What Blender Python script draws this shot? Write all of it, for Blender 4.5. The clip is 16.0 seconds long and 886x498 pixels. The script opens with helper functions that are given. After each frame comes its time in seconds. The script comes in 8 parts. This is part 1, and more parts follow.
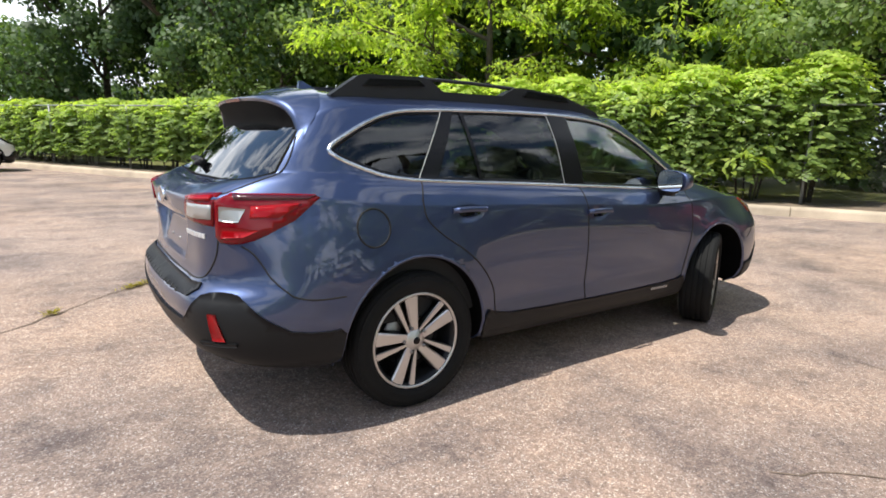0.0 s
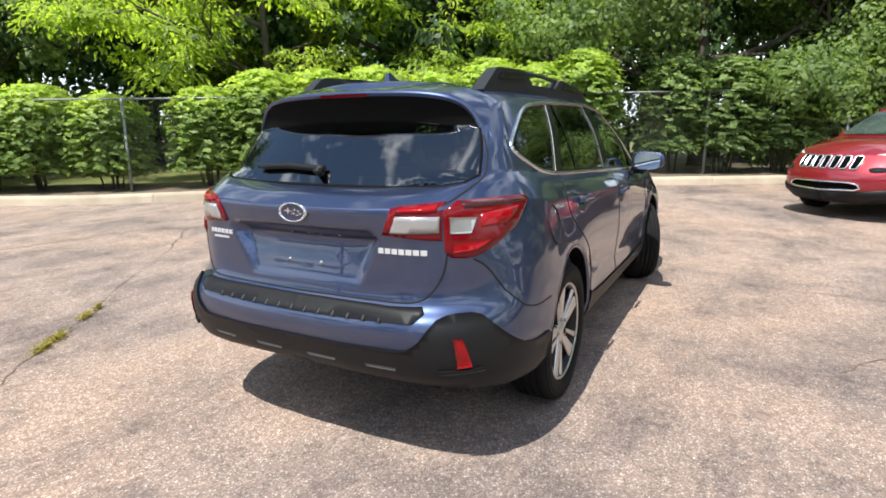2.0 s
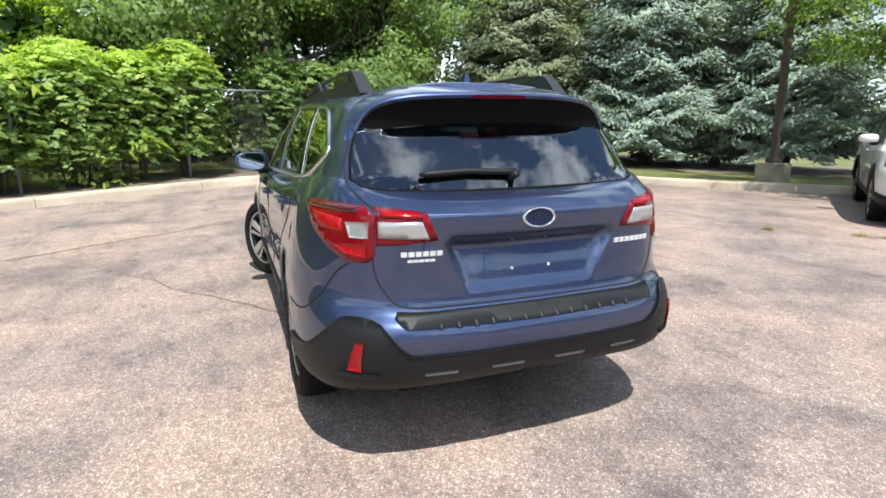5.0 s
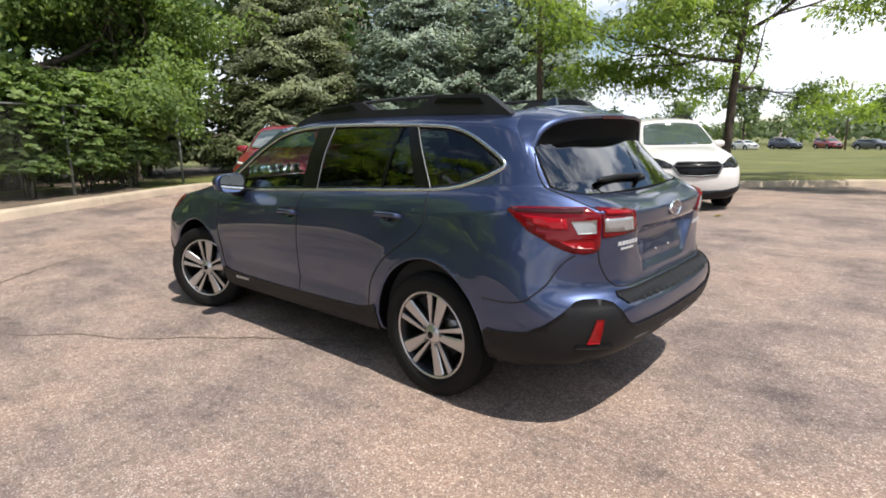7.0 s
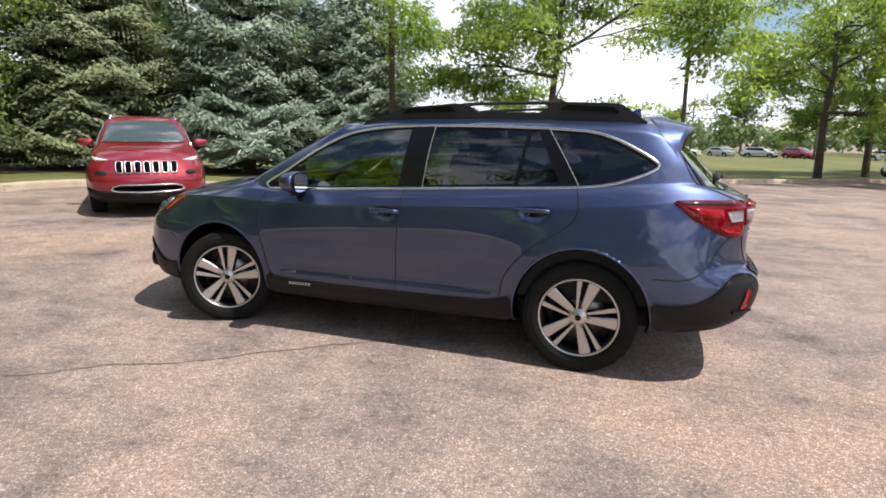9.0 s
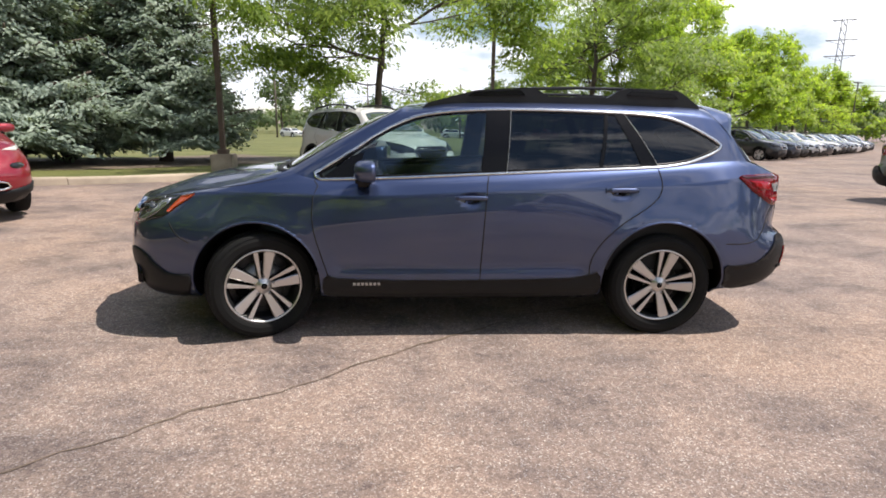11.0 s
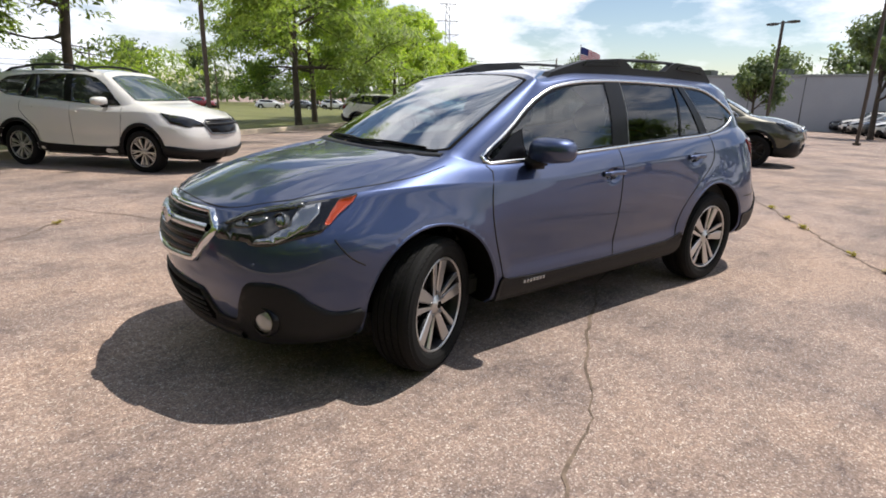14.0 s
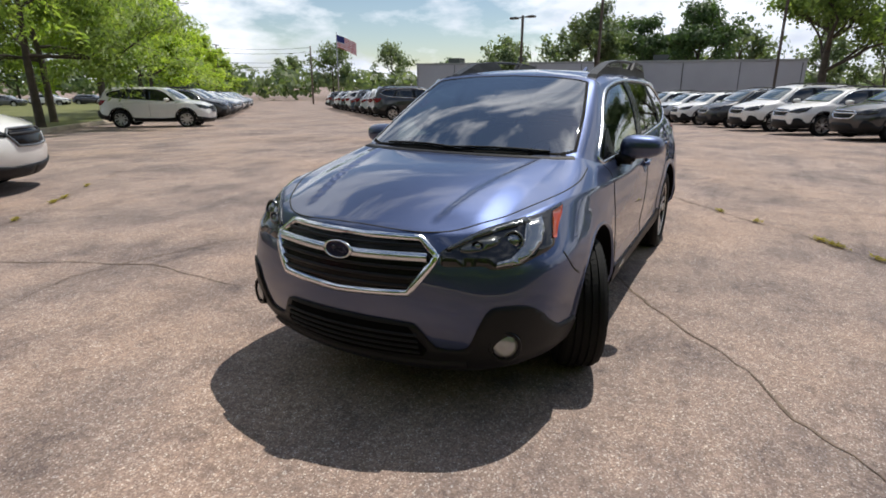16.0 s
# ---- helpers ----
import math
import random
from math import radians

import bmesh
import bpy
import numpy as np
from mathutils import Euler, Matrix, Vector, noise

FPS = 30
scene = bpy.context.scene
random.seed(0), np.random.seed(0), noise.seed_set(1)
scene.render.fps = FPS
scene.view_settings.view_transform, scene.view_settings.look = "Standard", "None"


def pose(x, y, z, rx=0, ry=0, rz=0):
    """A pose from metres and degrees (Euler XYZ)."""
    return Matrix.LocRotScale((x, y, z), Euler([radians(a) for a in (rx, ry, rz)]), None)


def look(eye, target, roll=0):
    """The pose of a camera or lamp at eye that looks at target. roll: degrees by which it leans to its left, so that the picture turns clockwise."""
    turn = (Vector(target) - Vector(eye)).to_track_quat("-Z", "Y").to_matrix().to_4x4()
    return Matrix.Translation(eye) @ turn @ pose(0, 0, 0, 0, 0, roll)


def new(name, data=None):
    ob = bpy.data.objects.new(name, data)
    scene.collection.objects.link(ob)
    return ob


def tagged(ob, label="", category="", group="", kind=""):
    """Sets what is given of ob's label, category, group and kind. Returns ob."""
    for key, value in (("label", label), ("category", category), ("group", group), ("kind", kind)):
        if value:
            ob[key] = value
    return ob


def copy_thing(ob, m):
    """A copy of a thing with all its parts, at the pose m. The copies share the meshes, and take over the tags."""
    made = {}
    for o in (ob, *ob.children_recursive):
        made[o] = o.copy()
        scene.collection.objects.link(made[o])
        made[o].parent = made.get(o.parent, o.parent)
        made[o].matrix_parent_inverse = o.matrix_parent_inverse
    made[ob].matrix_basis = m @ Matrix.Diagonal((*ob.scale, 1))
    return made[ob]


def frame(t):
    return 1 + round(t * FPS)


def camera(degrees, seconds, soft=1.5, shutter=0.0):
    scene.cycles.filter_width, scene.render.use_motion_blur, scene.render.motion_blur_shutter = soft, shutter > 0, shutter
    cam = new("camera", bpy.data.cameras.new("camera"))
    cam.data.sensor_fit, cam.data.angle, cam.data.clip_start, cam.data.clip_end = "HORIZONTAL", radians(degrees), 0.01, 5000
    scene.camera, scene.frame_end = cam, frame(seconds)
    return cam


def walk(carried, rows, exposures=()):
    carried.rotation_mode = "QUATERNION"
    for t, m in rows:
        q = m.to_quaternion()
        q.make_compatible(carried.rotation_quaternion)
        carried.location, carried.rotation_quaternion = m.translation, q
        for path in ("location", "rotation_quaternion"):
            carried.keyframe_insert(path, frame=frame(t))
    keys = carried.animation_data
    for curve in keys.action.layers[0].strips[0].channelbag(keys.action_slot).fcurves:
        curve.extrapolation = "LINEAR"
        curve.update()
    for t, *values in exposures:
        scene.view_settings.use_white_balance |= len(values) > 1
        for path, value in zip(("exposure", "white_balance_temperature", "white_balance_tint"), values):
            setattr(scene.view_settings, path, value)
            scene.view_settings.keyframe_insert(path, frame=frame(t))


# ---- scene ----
cam = camera(76.3, 16.0, 1.75)
PATH = [
    (0, (-2.857, -3.179, 1.374), (-1.721, -1.579, 0.988), 1.7),
    (0.5, (-3.218, -2.833, 1.376), (-1.922, -1.358, 0.992), 0.8),
    (1, (-3.551, -2.47, 1.366), (-2.104, -1.145, 0.981), 0.4),
    (1.5, (-3.828, -2.065, 1.378), (-2.241, -0.914, 0.979), -0.1),
    (2, (-4.125, -1.638, 1.378), (-2.398, -0.717, 0.968), -0.5),
    (2.5, (-4.297, -1.217, 1.358), (-2.461, -0.538, 0.947), -0.7),
    (3, (-4.437, -0.766, 1.366), (-2.528, -0.362, 0.928), -0.5),
    (3.5, (-4.481, -0.299, 1.367), (-2.535, -0.178, 0.924), -0.4),
    (4, (-4.483, 0.179, 1.38), (-2.536, 0.023, 0.948), -0.2),
    (4.5, (-4.428, 0.662, 1.403), (-2.525, 0.223, 0.969), -0.3),
    (7, (-3.455, 3.069, 1.462), (-2.143, 1.613, 1.064), -1.2),
    (7.5, (-3.091, 3.465, 1.48), (-1.95, 1.874, 1.073), -1.5),
    (8, (-2.68, 3.815, 1.479), (-1.7, 2.118, 1.078), -0.5),
    (8.5, (-2.219, 4.133, 1.486), (-1.395, 2.355, 1.088), 0.4),
    (9, (-1.71, 4.349, 1.485), (-1.05, 2.504, 1.081), 0.6),
    (9.5, (-1.188, 4.546, 1.475), (-0.716, 2.642, 1.085), 0.8),
    (10, (-0.674, 4.632, 1.471), (-0.409, 2.691, 1.07), 0.9),
    (12.5, (1.78, 4.027, 1.453), (1.137, 2.211, 0.915), 0.3),
    (13, (2.193, 3.717, 1.449), (1.363, 1.979, 0.912), 0.3),
    (13.5, (2.6, 3.406, 1.439), (1.588, 1.767, 0.899), 1.0),
    (14, (3.029, 3.077, 1.433), (1.847, 1.555, 0.898), 1.3),
    (14.5, (3.383, 2.721, 1.451), (2.063, 1.322, 0.905), 0.9),
    (15, (3.75, 2.347, 1.467), (2.295, 1.097, 0.903), 0.8),
    (15.5, (4.03, 1.938, 1.488), (2.452, 0.848, 0.92), 0.3),
    (16, (4.3, 1.511, 1.505), (2.603, 0.615, 0.941), 0.3),
]
walk(cam, [(t, look(eye, target, roll)) for t, eye, target, roll in PATH], [(0, 0.55, 6450, 8), (1.5, 0.62, 6400, 7), (3.5, 0.76, 5980, 4), (4.5, 0.82, 5980, 4), (7.0, 0.30, 6500, 10), (10.0, 0.38, 6550, 12), (12.5, 0.12, 6600, 13), (14.5, 0.18, 6550, 11), (16.0, -0.12, 6450, 10)])

# ---- sky and sun ----
SUN = Vector((-0.50, 0.06, 1.0)).normalized()
world = bpy.data.worlds.new("sky")
scene.world = world
world.use_nodes = True
wn, wl = world.node_tree.nodes, world.node_tree.links
wn.clear()
w_out, w_bg, w_sky = wn.new("ShaderNodeOutputWorld"), wn.new("ShaderNodeBackground"), wn.new("ShaderNodeTexSky")
w_sky.sky_type, w_sky.sun_disc = "NISHITA", False
w_sky.sun_elevation = math.asin(SUN.z)
w_sky.sun_rotation = math.atan2(SUN.x, SUN.y)
w_sky.air_density, w_sky.dust_density = 1.0, 0.2
# broken clouds: two scales of noise on the sky dome, flattened towards the horizon
w_co, w_map = wn.new("ShaderNodeTexCoord"), wn.new("ShaderNodeMapping")
w_map.inputs["Scale"].default_value = (1.0, 1.0, 2.6)
w_n = wn.new("ShaderNodeTexNoise")
w_n.inputs["Scale"].default_value, w_n.inputs["Detail"].default_value, w_n.inputs["Roughness"].default_value = 3.0, 8.0, 0.56
w_n2 = wn.new("ShaderNodeTexNoise")
w_n2.inputs["Scale"].default_value, w_n2.inputs["Detail"].default_value = 5.0, 6.0
w_r, w_r2 = wn.new("ShaderNodeValToRGB"), wn.new("ShaderNodeValToRGB")
w_r.color_ramp.elements[0].position, w_r.color_ramp.elements[1].position = 0.395, 0.505
w_r2.color_ramp.elements[0].position, w_r2.color_ramp.elements[1].position = 0.38, 0.60
w_r2.color_ramp.elements[0].color, w_r2.color_ramp.elements[1].color = (8.3, 8.9, 10.2, 1), (12.6, 12.9, 13.6, 1)
w_mix = wn.new("ShaderNodeMix")
w_mix.data_type = "RGBA"
wl.new(w_co.outputs["Generated"], w_map.inputs["Vector"])
wl.new(w_map.outputs[0], w_n.inputs["Vector"])
wl.new(w_map.outputs[0], w_n2.inputs["Vector"])
# fewer clouds show overhead than towards the horizon, where they overlap
w_sep, w_less = wn.new("ShaderNodeSeparateXYZ"), wn.new("ShaderNodeMath")
wl.new(w_co.outputs["Generated"], w_sep.inputs[0])
w_less.operation, w_less.inputs[1].default_value = "MULTIPLY_ADD", -0.12
wl.new(w_sep.outputs["Z"], w_less.inputs[0])
wl.new(w_n.outputs["Fac"], w_less.inputs[2])
wl.new(w_less.outputs[0], w_r.inputs["Fac"])
wl.new(w_n2.outputs["Fac"], w_r2.inputs["Fac"])
wl.new(w_r.outputs["Color"], w_mix.inputs["Factor"])
wl.new(w_sky.outputs["Color"], w_mix.inputs["A"])
wl.new(w_r2.outputs["Color"], w_mix.inputs["B"])
wl.new(w_mix.outputs["Result"], w_bg.inputs["Color"])
w_bg.inputs["Strength"].default_value = 0.10
wl.new(w_bg.outputs[0], w_out.inputs["Surface"])

sun_data = bpy.data.lights.new("sun", "SUN")
sun_data.energy, sun_data.angle, sun_data.color = 4.8, radians(0.55), (1.0, 0.95, 0.87)
sun_lamp = new("sun", sun_data)
sun_lamp.matrix_world = look(SUN * 60, (0, 0, 0))

# ---- materials ----
def nodes_of(name):
    m = bpy.data.materials.new(name)
    m.use_nodes = True
    t = m.node_tree
    return m, t.nodes, t.links, t.nodes["Principled BSDF"]


def ramp_node(n, stops):
    r = n.new("ShaderNodeValToRGB")
    e = r.color_ramp.elements
    while len(e) < len(stops):
        e.new(0.5)
    for el, (p, c) in zip(e, stops):
        el.position, el.color = p, (*c, 1)
    return r


def noise_node(n, l, scale, detail=4.0, rough=0.55, coords="Object", stretch=None):
    co, no = n.new("ShaderNodeTexCoord"), n.new("ShaderNodeTexNoise")
    no.inputs["Scale"].default_value, no.inputs["Detail"].default_value, no.inputs["Roughness"].default_value = scale, detail, rough
    if stretch:
        mp = n.new("ShaderNodeMapping")
        mp.inputs["Scale"].default_value = stretch
        l.new(co.outputs[coords], mp.inputs["Vector"])
        l.new(mp.outputs[0], no.inputs["Vector"])
    else:
        l.new(co.outputs[coords], no.inputs["Vector"])
    return no


def bump_node(n, l, source, p, strength, distance=0.01):
    b = n.new("ShaderNodeBump")
    b.inputs["Strength"].default_value, b.inputs["Distance"].default_value = strength, distance
    l.new(source, b.inputs["Height"])
    l.new(b.outputs[0], p.inputs["Normal"])
    return b


def mix_node(n, l, fac, a, b, mode="MIX"):
    m = n.new("ShaderNodeMix")
    m.data_type, m.blend_type = "RGBA", mode
    for key, v in (("Factor", fac), ("A", a), ("B", b)):
        if isinstance(v, (int, float)):
            m.inputs[key].default_value = v
        elif isinstance(v, tuple):
            m.inputs[key].default_value = (*v, 1)
        else:
            l.new(v, m.inputs[key])
    return m.outputs["Result"]


def surface(name, colour, rough=0.6, metal=0.0, vary=0.12, scale=6.0, fine=90.0, bump=0.1, coat=0.0, coords="Object"):
    """A plain material with two scales of variation in colour and a fine relief."""
    m, n, l, p = nodes_of(name)
    big, small = noise_node(n, l, scale, coords=coords), noise_node(n, l, fine, coords=coords)
    lo, hi = tuple(c * (1 - vary) for c in colour), tuple(min(1, c * (1 + vary)) for c in colour)
    r = ramp_node(n, [(0.3, lo), (0.7, hi)])
    l.new(big.outputs["Fac"], r.inputs["Fac"])
    r2 = ramp_node(n, [(0.25, (1 - vary,) * 3), (0.75, (1.0,) * 3)])
    l.new(small.outputs["Fac"], r2.inputs["Fac"])
    l.new(mix_node(n, l, 1.0, r.outputs[0], r2.outputs[0], "MULTIPLY"), p.inputs["Base Color"])
    p.inputs["Roughness"].default_value, p.inputs["Metallic"].default_value = rough, metal
    p.inputs["Coat Weight"].default_value, p.inputs["Coat Roughness"].default_value = coat, 0.03
    p.inputs["Specular IOR Level"].default_value = 0.5 if max(colour) > 0.03 else 0.25
    if bump:
        bump_node(n, l, small.outputs["Fac"], p, bump, 0.004)
    return m


def car_paint(name, colour, flake=0.5):
    """Metallic base with fine flakes under a clear coat, and a thin film of dust."""
    m, n, l, p = nodes_of(name)
    fl, dust = noise_node(n, l, 900.0, 2.0), noise_node(n, l, 2.2, 6.0)
    r = ramp_node(n, [(0.3, tuple(c * 0.78 for c in colour)), (0.72, tuple(min(1, c * 1.25) for c in colour))])
    l.new(fl.outputs["Fac"], r.inputs["Fac"])
    d = ramp_node(n, [(0.45, (0, 0, 0)), (0.85, (0.05, 0.05, 0.05))])
    l.new(dust.outputs["Fac"], d.inputs["Fac"])
    l.new(mix_node(n, l, d.outputs[0], r.outputs[0], (0.30, 0.28, 0.25)), p.inputs["Base Color"])
    p.inputs["Metallic"].default_value, p.inputs["Roughness"].default_value = flake, 0.43
    p.inputs["Coat Weight"].default_value, p.inputs["Coat Roughness"].default_value = 1.0, 0.012
    p.inputs["Coat IOR"].default_value = 1.58
    bump_node(n, l, fl.outputs["Fac"], p, 0.02, 0.001)
    return m


def glass(name, tint, clear, base=0.15, gloss=1.0):
    """Window glass: tinted, see-through, mirror-like towards grazing angles."""
    m = bpy.data.materials.new(name)
    m.use_nodes = True
    n, l = m.node_tree.nodes, m.node_tree.links
    n.clear()
    out, mix, tr, gl, fr, pw, ma = (n.new("ShaderNode" + k) for k in ("OutputMaterial", "MixShader", "BsdfTransparent", "BsdfGlossy", "LayerWeight", "Math", "Math"))
    tr.inputs["Color"].default_value = (*[c * clear for c in tint], 1)
    gl.inputs["Roughness"].default_value = 0.01
    gl.inputs["Color"].default_value = (gloss, gloss, gloss, 1)
    fr.inputs["Blend"].default_value = 0.5
    pw.operation, ma.operation = "POWER", "MULTIPLY_ADD"
    pw.inputs[1].default_value, ma.inputs[1].default_value, ma.inputs[2].default_value = 4.0, 0.98 - base, base
    l.new(fr.outputs["Facing"], pw.inputs[0])
    l.new(pw.outputs[0], ma.inputs[0])
    l.new(ma.outputs[0], mix.inputs[0])
    l.new(tr.outputs[0], mix.inputs[1])
    l.new(gl.outputs[0], mix.inputs[2])
    l.new(mix.outputs[0], out.inputs["Surface"])
    return m


def plain(name, colour, rough=0.4, metal=0.0, coat=0.0, spec=0.5):
    m, n, l, p = nodes_of(name)
    p.inputs["Base Color"].default_value = (*colour, 1)
    p.inputs["Roughness"].default_value, p.inputs["Metallic"].default_value = rough, metal
    p.inputs["Coat Weight"].default_value, p.inputs["Specular IOR Level"].default_value = coat, spec
    return m


def leaf_material(name, stops, back=0.35, gloss=0.35):
    """Leaves that differ one by one, with some light coming through."""
    mid = stops[len(stops) // 2][1]
    stops = [(p, tuple(m + (c - m) * 0.55 for c, m in zip(col, mid))) for p, col in stops]
    back += 0.10
    m, n, l, p = nodes_of(name)
    geo = n.new("ShaderNodeNewGeometry")
    r = ramp_node(n, stops)
    l.new(geo.outputs["Random Per Island"], r.inputs["Fac"])
    big = noise_node(n, l, 0.9, 3.0)
    sh = ramp_node(n, [(0.32, (0.68, 0.71, 0.69)), (0.66, (1.20, 1.17, 1.0))])
    l.new(big.outputs["Fac"], sh.inputs["Fac"])
    col = mix_node(n, l, 1.0, r.outputs[0], sh.outputs[0], "MULTIPLY")
    l.new(col, p.inputs["Base Color"])
    p.inputs["Roughness"].default_value = 0.5
    p.inputs["Specular IOR Level"].default_value = gloss
    tr, mx, out = n.new("ShaderNodeBsdfTranslucent"), n.new("ShaderNodeMixShader"), n["Material Output"]
    l.new(mix_node(n, l, 1.0, col, (1.5, 1.55, 0.75), "MULTIPLY"), tr.inputs["Color"])
    mx.inputs[0].default_value = back
    l.new(p.outputs[0], mx.inputs[1])
    l.new(tr.outputs[0], mx.inputs[2])
    l.new(mx.outputs[0], out.inputs["Surface"])
    return m


def asphalt_material():
    """Old sun-bleached asphalt: pale aggregate in a brown-grey binder, dark worn patches and faint streaks."""
    m, n, l, p = nodes_of("asphalt")
    geo = n.new("ShaderNodeNewGeometry")

    def noise(scale, detail=4.0, rough=0.6, stretch=None):
        no = n.new("ShaderNodeTexNoise")
        no.inputs["Scale"].default_value, no.inputs["Detail"].default_value, no.inputs["Roughness"].default_value = scale, detail, rough
        mp = n.new("ShaderNodeMapping")
        mp.inputs["Scale"].default_value = stretch or (1, 1, 1)
        l.new(geo.outputs["Position"], mp.inputs["Vector"])
        l.new(mp.outputs[0], no.inputs["Vector"])
        return no.outputs["Fac"]

    vor = n.new("ShaderNodeTexVoronoi")
    vor.inputs["Scale"].default_value = 150.0
    l.new(geo.outputs["Position"], vor.inputs["Vector"])
    stone = ramp_node(n, [(0.0, (0.202, 0.150, 0.125)), (0.35, (0.278, 0.206, 0.172)), (0.72, (0.336, 0.252, 0.210)), (0.90, (0.408, 0.330, 0.285)), (1.0, (0.60, 0.54, 0.49))])
    sep = n.new("ShaderNodeSeparateColor")
    l.new(vor.outputs["Color"], sep.inputs[0])
    l.new(sep.outputs[0], stone.inputs["Fac"])
    gap = ramp_node(n, [(0.25, (1, 1, 1)), (0.62, (0.62, 0.61, 0.60))])
    l.new(vor.outputs["Distance"], gap.inputs["Fac"])
    col = mix_node(n, l, 0.5, stone.outputs[0], gap.outputs[0], "MULTIPLY")
    fine = ramp_node(n, [(0.34, (0.70, 0.70, 0.72)), (0.50, (0.97, 0.97, 0.97)), (0.66, (1.18, 1.17, 1.15))])
    l.new(noise(26.0, 6.0, 0.62), fine.inputs["Fac"])
    col = mix_node(n, l, 0.7, col, fine.outputs[0], "MULTIPLY")
    web = ramp_node(n, [(0.455, (1, 1, 1)), (0.492, (1.18, 1.17, 1.16)), (0.508, (1.18, 1.17, 1.16)), (0.545, (0.94, 0.94, 0.95))])
    l.new(noise(11.0, 9.0, 0.72), web.inputs["Fac"])
    col = mix_node(n, l, 0.8, col, web.outputs[0], "MULTIPLY")
    # scattered larger pale stones
    big = n.new("ShaderNodeTexVoronoi")
    big.inputs["Scale"].default_value = 62.0
    l.new(geo.outputs["Position"], big.inputs["Vector"])
    bsep = n.new("ShaderNodeSeparateColor")
    l.new(big.outputs["Color"], bsep.inputs[0])
    pick = ramp_node(n, [(0.80, (1, 1, 1)), (0.86, (1.34, 1.32, 1.28))])
    l.new(bsep.outputs[0], pick.inputs["Fac"])
    core = ramp_node(n, [(0.30, (1, 1, 1)), (0.42, (0, 0, 0))])
    l.new(big.outputs["Distance"], core.inputs["Fac"])
    col = mix_node(n, l, core.outputs[0], col, mix_node(n, l, 1.0, col, pick.outputs[0], "MULTIPLY"))
    # worn dark binder in ragged patches, then rubbed streaks and tyre stains
    patch = ramp_node(n, [(0.36, (0.50, 0.51, 0.55)), (0.45, (0.80, 0.81, 0.83)), (0.53, (1.03, 1.02, 1.01)), (0.66, (1.20, 1.17, 1.13))])
    l.new(noise(0.55, 9.0, 0.68), patch.inputs["Fac"])
    col = mix_node(n, l, 0.9, col, patch.outputs[0], "MULTIPLY")
    mott = ramp_node(n, [(0.36, (0.66, 0.67, 0.70)), (0.47, (0.98, 0.98, 0.98)), (0.64, (1.10, 1.09, 1.07))])
    l.new(noise(2.6, 8.0, 0.72), mott.inputs["Fac"])
    col = mix_node(n, l, 0.85, col, mott.outputs[0], "MULTIPLY")
    streak = ramp_node(n, [(0.34, (0.66, 0.67, 0.71)), (0.46, (0.97, 0.97, 0.97)), (0.68, (1.10, 1.08, 1.06))])
    l.new(noise(0.9, 7.0, 0.65, (0.45, 1.9, 1.0)), streak.inputs["Fac"])
    col = mix_node(n, l, 0.85, col, streak.outputs[0], "MULTIPLY")
    # rust-brown dust
    dust = ramp_node(n, [(0.46, (0.99, 1.0, 1.02)), (0.64, (1.04, 1.0, 0.95))])
    l.new(noise(0.3, 5.0, 0.6), dust.inputs["Fac"])
    col = mix_node(n, l, 0.9, col, dust.outputs[0], "MULTIPLY")
    l.new(col, p.inputs["Base Color"])
    p.inputs["Roughness"].default_value = 0.86
    p.inputs["Specular IOR Level"].default_value = 0.3
    bump_node(n, l, vor.outputs["Distance"], p, 0.35, 0.003)
    return m


def grass_material():
    m, n, l, p = nodes_of("lawn_grass")
    a, b = noise_node(n, l, 0.35, 6.0), noise_node(n, l, 40.0, 3.0)
    r = ramp_node(n, [(0.3, (0.095, 0.113, 0.030)), (0.55, (0.155, 0.162, 0.046)), (0.75, (0.235, 0.215, 0.085))])
    l.new(a.outputs["Fac"], r.inputs["Fac"])
    r2 = ramp_node(n, [(0.3, (0.6, 0.62, 0.55)), (0.7, (1.15, 1.12, 1.05))])
    l.new(b.outputs["Fac"], r2.inputs["Fac"])
    l.new(mix_node(n, l, 1.0, r.outputs[0], r2.outputs[0], "MULTIPLY"), p.inputs["Base Color"])
    p.inputs["Roughness"].default_value = 0.9
    bump_node(n, l, b.outputs["Fac"], p, 0.6, 0.03)
    return m


ASPHALT, GRASS = asphalt_material(), grass_material()
CONCRETE = surface("kerb_concrete", (0.50, 0.41, 0.31), 0.85, vary=0.22, scale=1.4, fine=70, bump=0.4)
CONCRETE_GREY = surface("footing_concrete", (0.34, 0.29, 0.23), 0.85, vary=0.25, scale=3, fine=60, bump=0.4)
MULCH = surface("bare_soil", (0.18, 0.135, 0.098), 0.95, vary=0.35, scale=2.5, fine=45, bump=0.8)
BARK = surface("bark", (0.085, 0.066, 0.05), 0.9, vary=0.35, scale=5, fine=38, bump=1.0)
BARK_GREY = surface("grey_bark", (0.15, 0.12, 0.095), 0.9, vary=0.3, scale=5, fine=38, bump=1.0)
WIRE = surface("weathered_wire", (0.15, 0.15, 0.14), 0.7, 0.2, vary=0.15)
GALV = surface("galvanised_steel", (0.30, 0.31, 0.31), 0.6, 0.5, vary=0.15, scale=8, fine=60, bump=0.05)
POLE_BROWN = surface("bronze_pole_paint", (0.085, 0.062, 0.05), 0.5, 0.2, vary=0.15, scale=3)
BLUE = car_paint("blue_metallic_paint", (0.049, 0.069, 0.146), 0.92)
RED = car_paint("red_metallic_paint", (0.27, 0.006, 0.018), 0.40)
